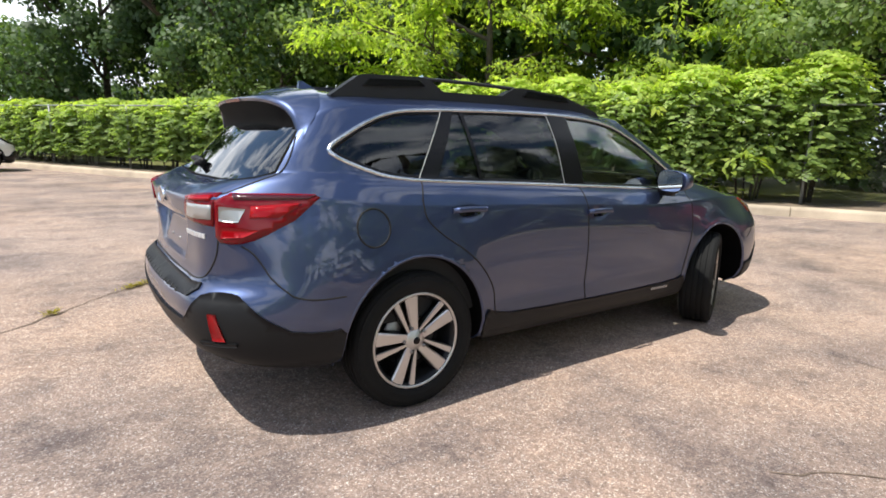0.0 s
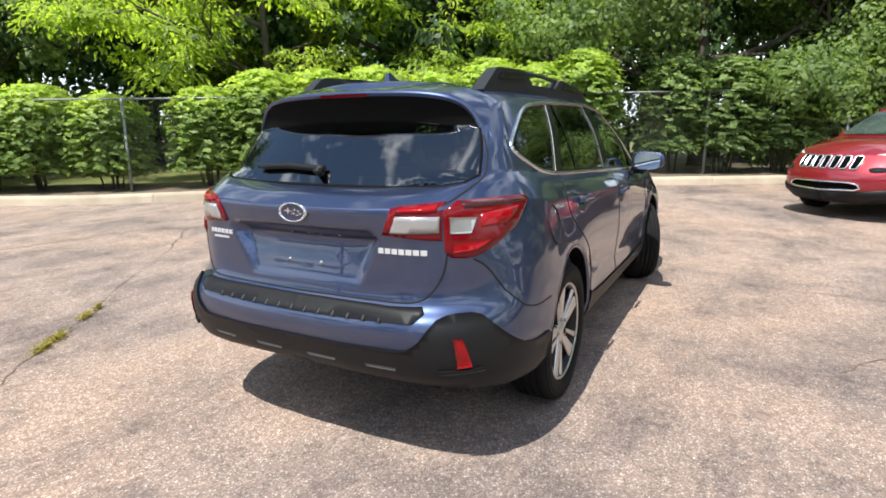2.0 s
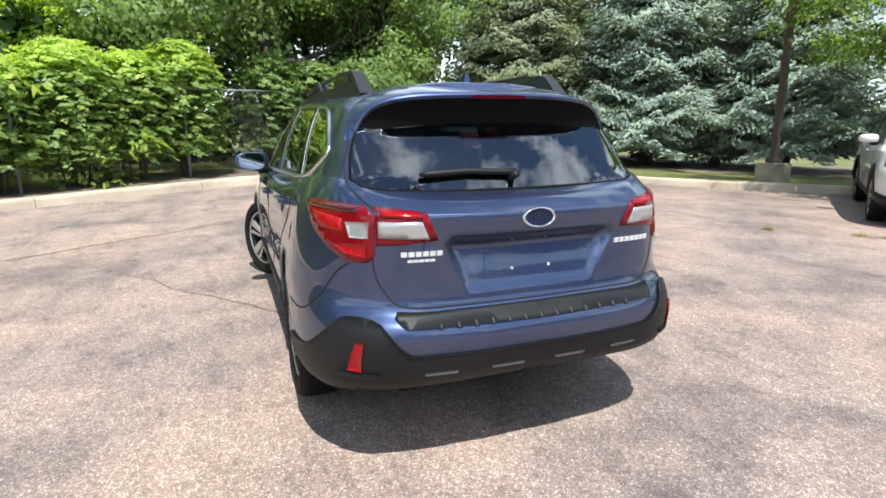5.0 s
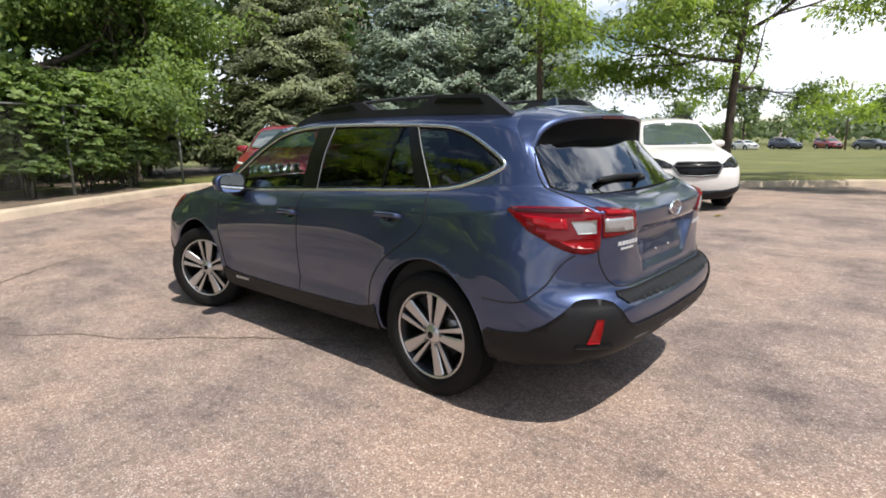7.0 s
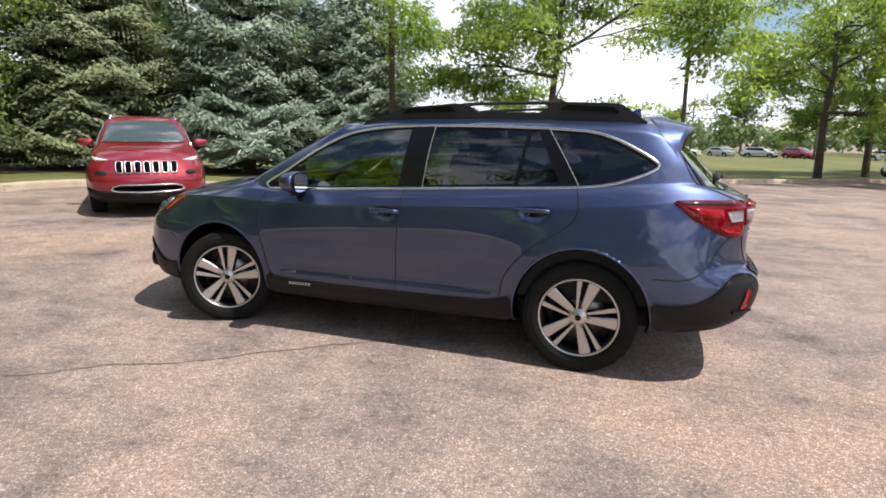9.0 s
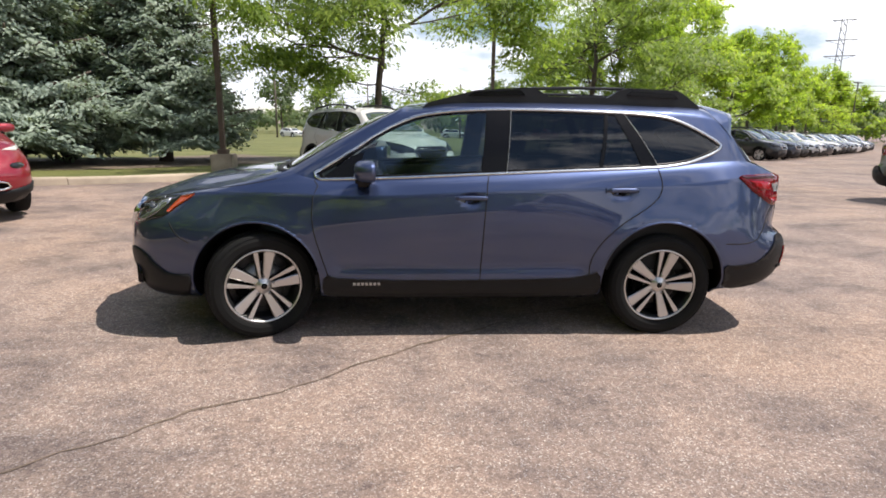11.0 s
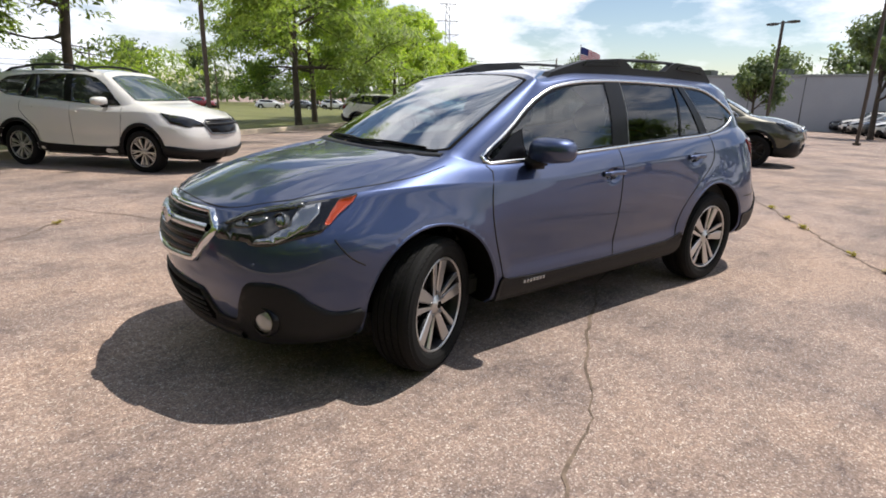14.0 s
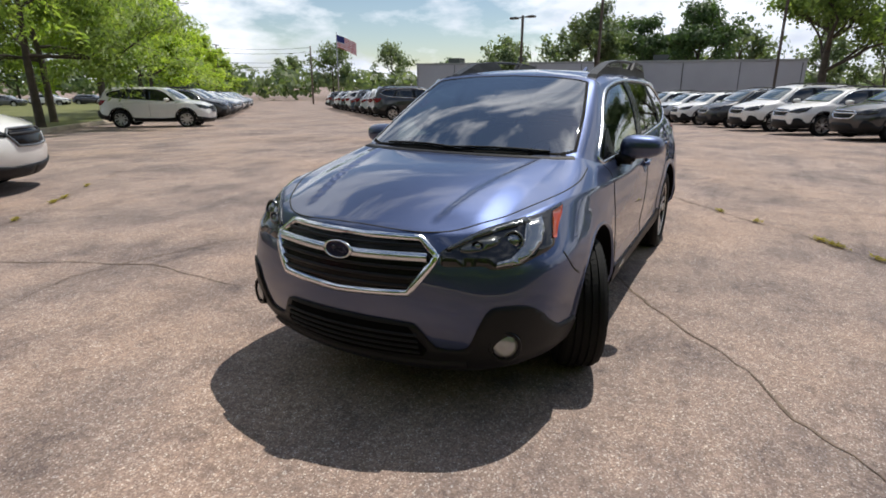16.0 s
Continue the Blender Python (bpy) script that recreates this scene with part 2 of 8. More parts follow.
WHITE = car_paint("white_pearl_paint", (0.72, 0.70, 0.67), 0.0)
OLIVE = car_paint("olive_metallic_paint", (0.060, 0.055, 0.030), 0.3)
SILVER = car_paint("silver_paint", (0.42, 0.43, 0.44), 0.5)
BLACKP = car_paint("black_paint", (0.012, 0.012, 0.014), 0.2)
GREYP = car_paint("dark_grey_paint", (0.07, 0.075, 0.08), 0.5)
NAVY = car_paint("navy_paint", (0.02, 0.03, 0.06), 0.4)
PLASTIC = surface("black_grained_plastic", (0.010, 0.010, 0.011), 0.50, vary=0.12, scale=4, fine=420, bump=0.12)
RAILPLASTIC = surface("charcoal_rail_plastic", (0.026, 0.027, 0.030), 0.45, vary=0.1, scale=4, fine=380, bump=0.1)
GLOSSBLACK = plain("gloss_black_trim", (0.005, 0.005, 0.006), 0.25, 0, 0.0, 0.22)
DARK = plain("dark_void", (0.003, 0.003, 0.003), 0.9, spec=0.05)
GAP = plain("panel_gap", (0.004, 0.004, 0.005), 0.8)
CHROME = plain("chrome", (0.78, 0.79, 0.80), 0.09, 1.0)
SATIN = plain("satin_chrome", (0.66, 0.68, 0.70), 0.22, 1.0)
ALLOY = plain("machined_alloy", (0.58, 0.57, 0.56), 0.30, 0.85)
ALLOYDARK = plain("dark_alloy", (0.009, 0.009, 0.010), 0.35, 0.0, 0.0, 0.3)
SILVERWHEEL = plain("silver_alloy", (0.60, 0.61, 0.62), 0.3, 0.8)
RUBBER = surface("tyre_rubber", (0.0075, 0.0075, 0.0075), 0.8, vary=0.2, scale=8, fine=160, bump=0.15)
STEEL = plain("brake_steel", (0.30, 0.29, 0.28), 0.4, 0.9)
REDLENS = plain("red_lens", (0.14, 0.001, 0.004), 0.10, 0.0, 0.15, 0.3)
REDGLOW = plain("bright_red_reflector", (0.27, 0.002, 0.005), 0.12, 0.0, 0.1, 0.3)
DARKRED = plain("smoked_red_lens", (0.05, 0.002, 0.004), 0.08, 0.0, 0.5)
CLEARLENS = plain("clear_lens", (0.38, 0.38, 0.38), 0.14, 0.45, 0.5)
PALELENS = plain("pale_lamp_lens", (0.70, 0.68, 0.62), 0.12, 0.0, 0.6)
AMBER = plain("amber_lens", (0.40, 0.05, 0.008), 0.1, 0.0, 1.0)
LAMPDARK = plain("lamp_housing", (0.012, 0.012, 0.013), 0.08, 0.0, 0.3)
LAMPGREY = plain("lamp_reflector", (0.30, 0.31, 0.32), 0.14, 0.8, 1.0)
TINT = glass("tinted_glass", (0.85, 0.92, 1.0), 0.18, 0.055)
TINT_REAR = glass("tinted_rear_glass", (0.85, 0.92, 1.0), 0.10)
CLEAR = glass("green_tint_glass", (0.82, 0.97, 0.94), 0.72, 0.10)
SCREEN = glass("windscreen_glass", (0.66, 0.93, 1.0), 0.55, 0.30)
CARGLASS = plain("dark_car_glass", (0.010, 0.012, 0.013), 0.015, 0.0, 1.0)
# opaque windscreens: the reflected pale sky is partly put into the base colour
SKYPALEGLASS = plain("sky_pale_windscreen_glass", (0.055, 0.075, 0.072), 0.015, 0.0, 1.0)
MIRROR = plain("mirror_glass", (0.85, 0.9, 0.9), 0.02, 1.0)
SEAT = surface("grey_seat_leather", (0.16, 0.155, 0.15), 0.6, vary=0.1, scale=6, fine=200, bump=0.1)
INTERIOR = surface("dark_interior_plastic", (0.025, 0.025, 0.026), 0.7, vary=0.1)
BRICK = surface("grey_block_wall", (0.36, 0.37, 0.40), 0.9, vary=0.06, scale=0.4, fine=8, bump=0.2)


# ---- helpers for building ----
def mesh_ob(name, verts, faces, material, parent=None, label="", smooth=True, normals=None):
    me = bpy.data.meshes.new(name)
    me.from_pydata([tuple(v) for v in verts], [], [tuple(f) for f in faces])
    me.materials.append(material)
    if smooth:
        me.polygons.foreach_set("use_smooth", [True] * len(me.polygons))
    me.update()
    if normals is not None:
        me.normals_split_custom_set_from_vertices([tuple(v) for v in normals])
    ob = new(name, me)
    if parent is not None:
        ob.parent = parent
    if label:
        tagged(ob, label)
    return ob


def part(name, bm, material, parent, label="", smooth=False):
    """Links a bmesh as one mesh object under a thing or a part."""
    me = bpy.data.meshes.new(name)
    bmesh.ops.recalc_face_normals(bm, faces=bm.faces)
    bm.to_mesh(me)
    bm.free()
    me.materials.append(material)
    if smooth:
        me.polygons.foreach_set("use_smooth", [True] * len(me.polygons))
    ob = new(name, me)
    if parent is not None:
        ob.parent = parent
    if label:
        tagged(ob, label)
    return ob


def thing(name, place, label, category, group="", kind=""):
    ob = new(name)
    ob.matrix_world = place
    return tagged(ob, label, category, group, kind)


def box_bm(bm, lo, hi, bevel=0.0):
    m = Matrix.Translation([(a + b) / 2 for a, b in zip(lo, hi)]) @ Matrix.Diagonal([b - a for a, b in zip(lo, hi)] + [1])
    got = bmesh.ops.create_cube(bm, size=1, matrix=m)
    if bevel:
        edges = {e for v in got["verts"] for e in v.link_edges}
        bmesh.ops.bevel(bm, geom=list(edges), offset=bevel, segments=2, affect="EDGES")
    return bm


def tube(path, radii, sides=8, cap=True):
    """Verts and faces of a tube along a path of points, with a radius for each."""
    path = [Vector(p) for p in path]
    verts, faces, ref = [], [], Vector((0.31, 0.17, 0.93))
    for i, p in enumerate(path):
        d = (path[min(i + 1, len(path) - 1)] - path[max(i - 1, 0)]).normalized()
        a = d.cross(ref)
        if a.length < 1e-3:
            a = d.cross(Vector((1, 0, 0)))
        a.normalize()
        b = d.cross(a)
        for k in range(sides):
            w = 2 * math.pi * k / sides
            verts.append(p + (a * math.cos(w) + b * math.sin(w)) * radii[i])
    for i in range(len(path) - 1):
        for k in range(sides):
            q = (k + 1) % sides
            faces.append((i * sides + k, i * sides + q, (i + 1) * sides + q, (i + 1) * sides + k))
    if cap:
        faces.append(tuple(range(sides - 1, -1, -1)))
        faces.append(tuple((len(path) - 1) * sides + k for k in range(sides)))
    return verts, faces


def joined(pieces):
    verts, faces = [], []
    for v, f in pieces:
        o = len(verts)
        verts += list(v)
        faces += [tuple(i + o for i in q) for q in f]
    return verts, faces


def lathe(profile, n=64, axis="y"):
    """Verts and faces of a closed profile of (radius, along) turned about the y axis."""
    verts, faces, m = [], [], len(profile)
    for i in range(n):
        w = 2 * math.pi * i / n
        for r, a in profile:
            verts.append((r * math.cos(w), a, r * math.sin(w)))
    for i in range(n):
        j = (i + 1) % n
        for k in range(m - 1):
            faces.append((i * m + k, i * m + k + 1, j * m + k + 1, j * m + k))
    return verts, faces


def height(x, y):
    """The lie of the land: flat round the car, gently falling away far off."""
    r = math.hypot(x, y) + 1e-9
    w = min(1.0, max(0.0, ((-0.45 * x - 0.9 * y) / r + 0.1) / 0.6))
    w = w * w * (3 - 2 * w)
    d = max(0.0, r - 8)
    d = d * d / (d + 4)
    d = 110 * (1 - math.exp(-d / 110)) if d > 0 else 0
    f = 0.02 * max(0.0, x - 2.5) * (1 - w) * math.exp(-max(0.0, x - 12) / 8)
    return -0.030 * d * w + f

# ---- ground, kerb, lawns ----
def spread(n, near, far):
    s = np.linspace(-1, 1, n)
    return np.sign(s) * near * (np.exp(np.abs(s) * math.log(far / near + 1)) - 1)


def build_ground():
    xs = spread(181, 9.0, 1500.0)
    n = len(xs)
    verts = [(x, y, height(x, y)) for y in xs for x in xs]
    faces = [(j * n + i, j * n + i + 1, (j + 1) * n + i + 1, (j + 1) * n + i) for j in range(n - 1) for i in range(n - 1)]
    ob = mesh_ob("ground", verts, faces, ASPHALT)
    tagged(ob, "sun-bleached grey-brown asphalt of a parking lot, cracked", "ground", kind="structure")


build_ground()

# the kerb's line round the lot, and the way out from it at each point
KERB = [(-12, 37, .9, .45), (-8, 29, .9, .45), (-3.1, 19.6, .88, .48), (2.4, 9.7, .85, .53), (6.6, 4.75, .84, .54), (8.65, 1.45, .88, .45), (10.3, -1.8, .93, .2), (11.2, -3.6, .97, -.1),
        (11.1, -5.2, .92, -.38), (10.1, -6.6, .78, -.62), (8.2, -7.6, .7, -.71), (5.9, -8.9, .66, -.75), (3.9, -10.3, .64, -.77), (-1.6, -16.0, .63, -.78), (-6.2, -20.1, .62, -.785), (-13, -26.6, .62, -.785), (-40, -53, .62, -.785), (-95, -107, .62, -.785)]


def kerb_line(step=0.5):
    """Evenly spaced points along the kerb: x, y and the way out, smoothed."""
    P = np.array(KERB)
    d = np.r_[0, np.cumsum(np.hypot(*np.diff(P[:, :2], axis=0).T))]
    s = np.arange(0, d[-1], step)
    Q = np.stack([np.interp(s, d, P[:, k]) for k in range(4)], 1)
    for _ in range(6):
        Q[1:-1] = (Q[:-2] + 2 * Q[1:-1] + Q[2:]) / 4
    return s, Q


KS, KQ = kerb_line()


def kerb_at(s, out=0.0):
    x, y, a, b = (np.interp(s, KS, KQ[:, k]) for k in range(4))
    k = math.hypot(a, b)
    return float(x + a / k * out), float(y + b / k * out)


def build_kerb():
    base = tagged(new("kerb"), "weathered tan concrete kerb edging the lot", "kerb", kind="structure")
    prof = [(-0.04, -0.10), (0.0, 0.12), (0.014, 0.15), (0.04, 0.165), (0.175, 0.17), (0.2, 0.155), (0.205, -0.10)]
    s, rnd = 8.0, random.Random(4)
    while s < KS[-1] - 4 and s < 150:
        length = 3.0 if s < 90 else 8.0
        m, verts, faces = 7, [], []
        lift = rnd.uniform(-0.008, 0.008)
        for i in range(m):
            q = s + 0.006 + (length - 0.012) * i / (m - 1)
            for o, h in prof:
                x, y = kerb_at(q, o)
                verts.append((x, y, height(x, y) + h + lift + rnd.uniform(-0.002, 0.002)))
        k = len(prof)
        for i in range(m - 1):
            faces += [(i * k + j, i * k + j + 1, (i + 1) * k + j + 1, (i + 1) * k + j) for j in range(k - 1)]
        faces += [tuple(range(k)), tuple(range((m - 1) * k + k - 1, (m - 1) * k - 1, -1))]
        mesh_ob("kerb_stone", verts, faces, CONCRETE, base, smooth=False)
        s += length


def band(name, s0, s1, outs, lift, material, label, category, step=1.0, wob=0.0):
    rnd = random.Random(7)
    ss = np.arange(s0, s1, step)
    verts, faces, k = [], [], len(outs)
    for s in ss:
        for j, o in enumerate(outs):
            x, y = kerb_at(s, o + (rnd.uniform(-wob, wob) if j == k - 1 else 0))
            verts.append((x, y, height(x, y) + lift + (rnd.uniform(0, 0.03) if 0 < j < k - 1 and o < 30 else 0)))
    for i in range(len(ss) - 1):
        faces += [(i * k + j, i * k + j + 1, (i + 1) * k + j + 1, (i + 1) * k + j) for j in range(k - 1)]
    ob = mesh_ob(name, verts, faces, material)
    return tagged(ob, label, category, kind="structure")


build_kerb()
band("lawn", 0, KS[-1], [0.19, 0.6, 1.4, 2.6, 4, 6, 9, 13, 18, 26, 40, 70, 130, 260, 600, 1200], 0.11, GRASS, "mown lawn beyond the kerb with dry patches", "lawn")
band("hedge_bed", 2, 46, [0.2, 0.5, 0.9, 1.4, 2.0, 2.8], 0.13, MULCH, "bare brown soil under the hedge and fence", "soil", 0.5, 0.3)
band("spruce_bed", 45, 62, [3.4, 4.0, 4.8, 5.8, 7.5, 11.0], 0.135, MULCH, "bare needle-strewn soil under the spruces", "soil", 0.5, 0.4)


# cracks in the asphalt, and the weeds that grow in them
def crack(points, width, name="crack", seed=1):
    rnd = random.Random(seed)
    pts = []
    for (x0, y0), (x1, y1) in zip(points[:-1], points[1:]):
        n = max(2, int(math.hypot(x1 - x0, y1 - y0) / 0.06))
        pts += [(x0 + (x1 - x0) * i / n, y0 + (y1 - y0) * i / n) for i in range(n)]
    off, verts, faces, w = 0.0, [], [], width
    for i, (x, y) in enumerate(pts):
        a, b = pts[min(i + 1, len(pts) - 1)], pts[max(i - 1, 0)]
        d = Vector((a[0] - b[0], a[1] - b[1], 0)).normalized()
        s = Vector((-d.y, d.x, 0))
        off = off * 0.85 + rnd.uniform(-0.018, 0.018)
        w = max(0.2 * width, min(1.6 * width, w + rnd.uniform(-0.35, 0.35) * width))
        p = Vector((x, y, 0)) + s * off
        for q in (p - s * w / 2, p + s * w / 2):
            verts.append((q.x, q.y, height(q.x, q.y) + 0.004))
    faces = [(2 * i, 2 * i + 1, 2 * i + 3, 2 * i + 2) for i in range(len(pts) - 1)]
    ob = mesh_ob(name, verts, faces, CRACK)
    tagged(ob, "narrow dirt-filled crack running through the asphalt", "crack", "cracks in the asphalt", "structure")
    return pts


CRACK = surface("crack_dirt", (0.180, 0.132, 0.098), 0.95, vary=0.4, scale=6, fine=60, bump=0.6)
crack([(-9.5, -3.6), (-7.3, -1.9), (-5.1, -0.15), (-3.9, 0.83), (-3.19, 1.45), (-2.8, 1.87), (-2.28, 2.33), (-1.7, 2.78), (-1.38, 3.08), (-0.88, 3.5), (0.3, 4.5), (1.4, 5.6)], 0.016, seed=1)
crack([(-1.4, 0.1), (-0.5, 0.5), (0.15, 0.93), (0.55, 1.2), (0.87, 1.48), (1.07, 1.68), (1.45, 1.93), (1.72, 2.16), (2.1, 2.4), (2.9, 3.1)], 0.014, seed=2)
crack([(3.1, -5.6), (2.0, -4.0), (1.65, -3.4), (1.4, -2.8), (1.43, -2.3), (1.43, -1.9), (1.2, -1.2)], 0.012, seed=3)
crack([(2.2, -4.7), (1.16, -5.56), (0.33, -6.27), (-0.63, -7.1), (-2.0, -8.24), (-5.0, -10.9)], 0.02, seed=4)
crack([(0.9, 6.1), (1.7, 5.3), (2.2, 4.9), (2.6, 4.15), (3.0, 3.3), (3.9, 1.9), (4.5, 1.05), (5.6, 0.0), (6.8, -1.4)], 0.02, seed=5)
crack([(3.6, -3.0), (3.0, -3.6), (2.7, -4.1), (1.9, -4.5)], 0.012, seed=6)
crack([(-6, 9.5), (-3.5, 7.0), (-1.0, 6.3), (0.9, 6.1)], 0.016, seed=7)
crack([(-0.4, -2.2), (0.6, -2.9), (1.9, -3.1), (3.1, -2.6)], 0.008, seed=8)
crack([(-12, 3.0), (-8.5, 1.0), (-6.8, 1.6), (-5.2, 0.9)], 0.01, seed=9)



def hermite(knots, vals, at, creases=()):
    """Cubic through vals at the knots, along the first axis; a crease lets the slope break."""
    n = len(knots)
    slope = np.diff(vals, axis=0) / np.diff(knots).reshape((-1,) + (1,) * (vals.ndim - 1))
    h = np.diff(knots)
    right, left = np.empty_like(vals), np.empty_like(vals)
    for i in range(n):
        if i == 0:
            right[i] = left[i] = slope[0]
        elif i == n - 1:
            right[i] = left[i] = slope[-1]
        elif i in creases:
            left[i], right[i] = slope[i - 1], slope[i]
        else:
            right[i] = left[i] = (slope[i - 1] * h[i] + slope[i] * h[i - 1]) / (h[i] + h[i - 1])
    out = np.empty((len(at),) + vals.shape[1:])
    seg = np.clip(np.searchsorted(knots, at, side="right") - 1, 0, n - 2)
    for j, (s, i) in enumerate(zip(at, seg)):
        t = (s - knots[i]) / h[i]
        out[j] = (2 * t**3 - 3 * t**2 + 1) * vals[i] + (t**3 - 2 * t**2 + t) * h[i] * right[i] + (-2 * t**3 + 3 * t**2) * vals[i + 1] + (t**3 - t**2) * h[i] * left[i + 1]
    return out


def fair(G, keep, su, sv):
    """Fairs the skin: a soft blur along the rings, and up the skin between the creases."""
    def kernel(s):
        n = max(1, int(3 * s))
        k = np.exp(-0.5 * (np.arange(-n, n + 1) / s) ** 2)
        return n, k / k.sum()
    n, k = kernel(su)
    flip = np.array([1, -1, 1])
    wide = np.concatenate([G[:, n:0:-1] * flip, G, G[:, -2 : -n - 2 : -1] * flip], axis=1)
    A = sum(w * wide[:, i : i + G.shape[1]] for i, w in enumerate(k))
    n, k = kernel(sv)
    cuts = [0] + sorted(keep) + [len(G) - 1]
    out = A.copy()
    for a, b in zip(cuts[:-1], cuts[1:]):
        B = A[a : b + 1]
        tall = np.concatenate([2 * B[:1] - B[n:0:-1] if len(B) > n else np.repeat(B[:1], n, 0), B, 2 * B[-1:] - B[-2 : -n - 2 : -1] if len(B) > n else np.repeat(B[-1:], n, 0)])
        out[a : b + 1] = sum(w * tall[i : i + len(B)] for i, w in enumerate(k))
    return out


class Shell:
    """The outer skin of a car: rings of control points from sill to roof, each from the tail's middle round one side to the nose's middle."""

    def __init__(self, rings, creases, top, nu=20, nv=9):
        R = np.array(rings, float)
        ring_u = np.r_[0, np.cumsum(np.linalg.norm(np.diff(R[:10], axis=1), axis=2).mean(0))]
        v = np.r_[0, np.cumsum(np.maximum(np.linalg.norm(np.diff(R, axis=0), axis=2).mean(1), 0.03))]
        self.top = top
        us = np.concatenate([np.linspace(a, b, nu, endpoint=False) for a, b in zip(ring_u[:-1], ring_u[1:])] + [[ring_u[-1]]])
        vs = np.concatenate([np.linspace(a, b, nv, endpoint=False) for a, b in zip(v[:-1], v[1:])] + [[v[-1]]])
        mirror = R[:, [1, -2]] * np.array([1, -1, 1])
        wide = np.concatenate([mirror[:, :1], R, mirror[:, 1:]], axis=1)
        wide_u = np.r_[-ring_u[1], ring_u, 2 * ring_u[-1] - ring_u[-2]]
        G = np.moveaxis(hermite(wide_u, np.moveaxis(wide, 1, 0), us), 0, 1)
        self.G = hermite(v, G, vs, creases)
        self.G = fair(self.G, [c * nv for c in creases], nu / 5.0, nv / 4.0)
        self.G[:, 0, 1] = self.G[:, -1, 1] = 0
        self.us, self.vs, self.knots_u, self.knots_v, self.nu, self.nv = us, vs, ring_u, v, nu, nv
        low = self.G[: top * nv + 1]
        self.zs = np.arange(0.2, 1.75, 0.005)
        H = np.empty((len(self.zs), len(us), 3))
        for c in range(len(us)):
            z = np.maximum.accumulate(low[:, c, 2] + np.arange(len(low)) * 1e-7)
            for k in range(3):
                H[:, c, k] = np.interp(self.zs, z, low[:, c, k])
        H[:, :, 2] = self.zs[:, None]
        self.H = H
        # smoothed normals of the level surface
        du, dz = np.gradient(H, axis=1), np.gradient(H, axis=0)
        N = np.cross(dz, du)
        N /= np.linalg.norm(N, axis=2, keepdims=True) + 1e-12
        side = np.sign((N[:, :, :2] * (H[:, :, :2] * np.array([0.25, 1]))).sum(2, keepdims=True))
        self.N = N * np.where(side == 0, 1, side)

    def locate(self, kind, val, z):
        """The u at height z where the skin has this x (kind 's') or y (kind 'r' tail, 'f' nose)."""
        r = min(max((z - 0.2) / 0.005, 0), len(self.zs) - 1.001)
        k = int(r)
        row = self.H[k] * (1 - r + k) + self.H[k + 1] * (r - k)
        a, b = {"r": (0, 4), "s": (2, 10), "f": (8, 12)}[kind]
        a, b = a * self.nu, b * self.nu
        line = np.maximum.accumulate(row[a : b + 1, 0]) if kind == "s" else (np.maximum.accumulate(row[a : b + 1, 1]) if kind == "r" else np.maximum.accumulate(row[a : b + 1, 1][::-1]))
        us = self.us[a : b + 1] if kind != "f" else self.us[a : b + 1][::-1]
        return float(np.interp(val, line + np.arange(len(line)) * 1e-9, us))

    def point(self, u, z, off=0.0):
        c = float(np.interp(u, self.us, np.arange(len(self.us))))
        r = (min(max(z, 0.2), 1.74) - 0.2) / 0.005
        i, j = min(int(r), len(self.zs) - 2), min(int(c), len(self.us) - 2)
        a, b = r - i, c - j
        w = ((1 - a) * (1 - b), (1 - a) * b, a * (1 - b), a * b)
        q = ((i, j), (i, j + 1), (i + 1, j), (i + 1, j + 1))
        p = sum(k * self.H[s] for k, s in zip(w, q))
        n = sum(k * self.N[s] for k, s in zip(w, q))
        n = n / (np.linalg.norm(n) + 1e-12)
        return Vector(p + n * off), Vector(n)

    def uz(self, pts):
        return [(self.locate(k, v, z), z) for k, v, z in pts]


def chaikin(pts, times, closed=True):
    for _ in range(times):
        out = []
        n = len(pts)
        for i in range(n if closed else n - 1):
            a, b = pts[i], pts[(i + 1) % n]
            out += [tuple(p * 0.75 + q * 0.25 for p, q in zip(a, b)), tuple(p * 0.25 + q * 0.75 for p, q in zip(a, b))]
        pts = out if closed else [pts[0]] + out[1:-1] + [pts[-1]]
    return pts


def dense(pts, step, closed=True):
    out, n = [], len(pts)
    for i in range(n if closed else n - 1):
        a, b = pts[i], pts[(i + 1) % n]
        k = max(1, int(math.dist(a, b) / step))
        out += [tuple(p + (q - p) * j / k for p, q in zip(a, b)) for j in range(k)]
    return out if closed else out + [pts[-1]]


def inside(poly, x, y):
    hit, n = False, len(poly)
    for i in range(n):
        (x0, y0), (x1, y1) = poly[i], poly[(i + 1) % n]
        if (y0 > y) != (y1 > y) and x < (x1 - x0) * (y - y0) / (y1 - y0) + x0:
            hit = not hit
    return hit


from mathutils.geometry import delaunay_2d_cdt


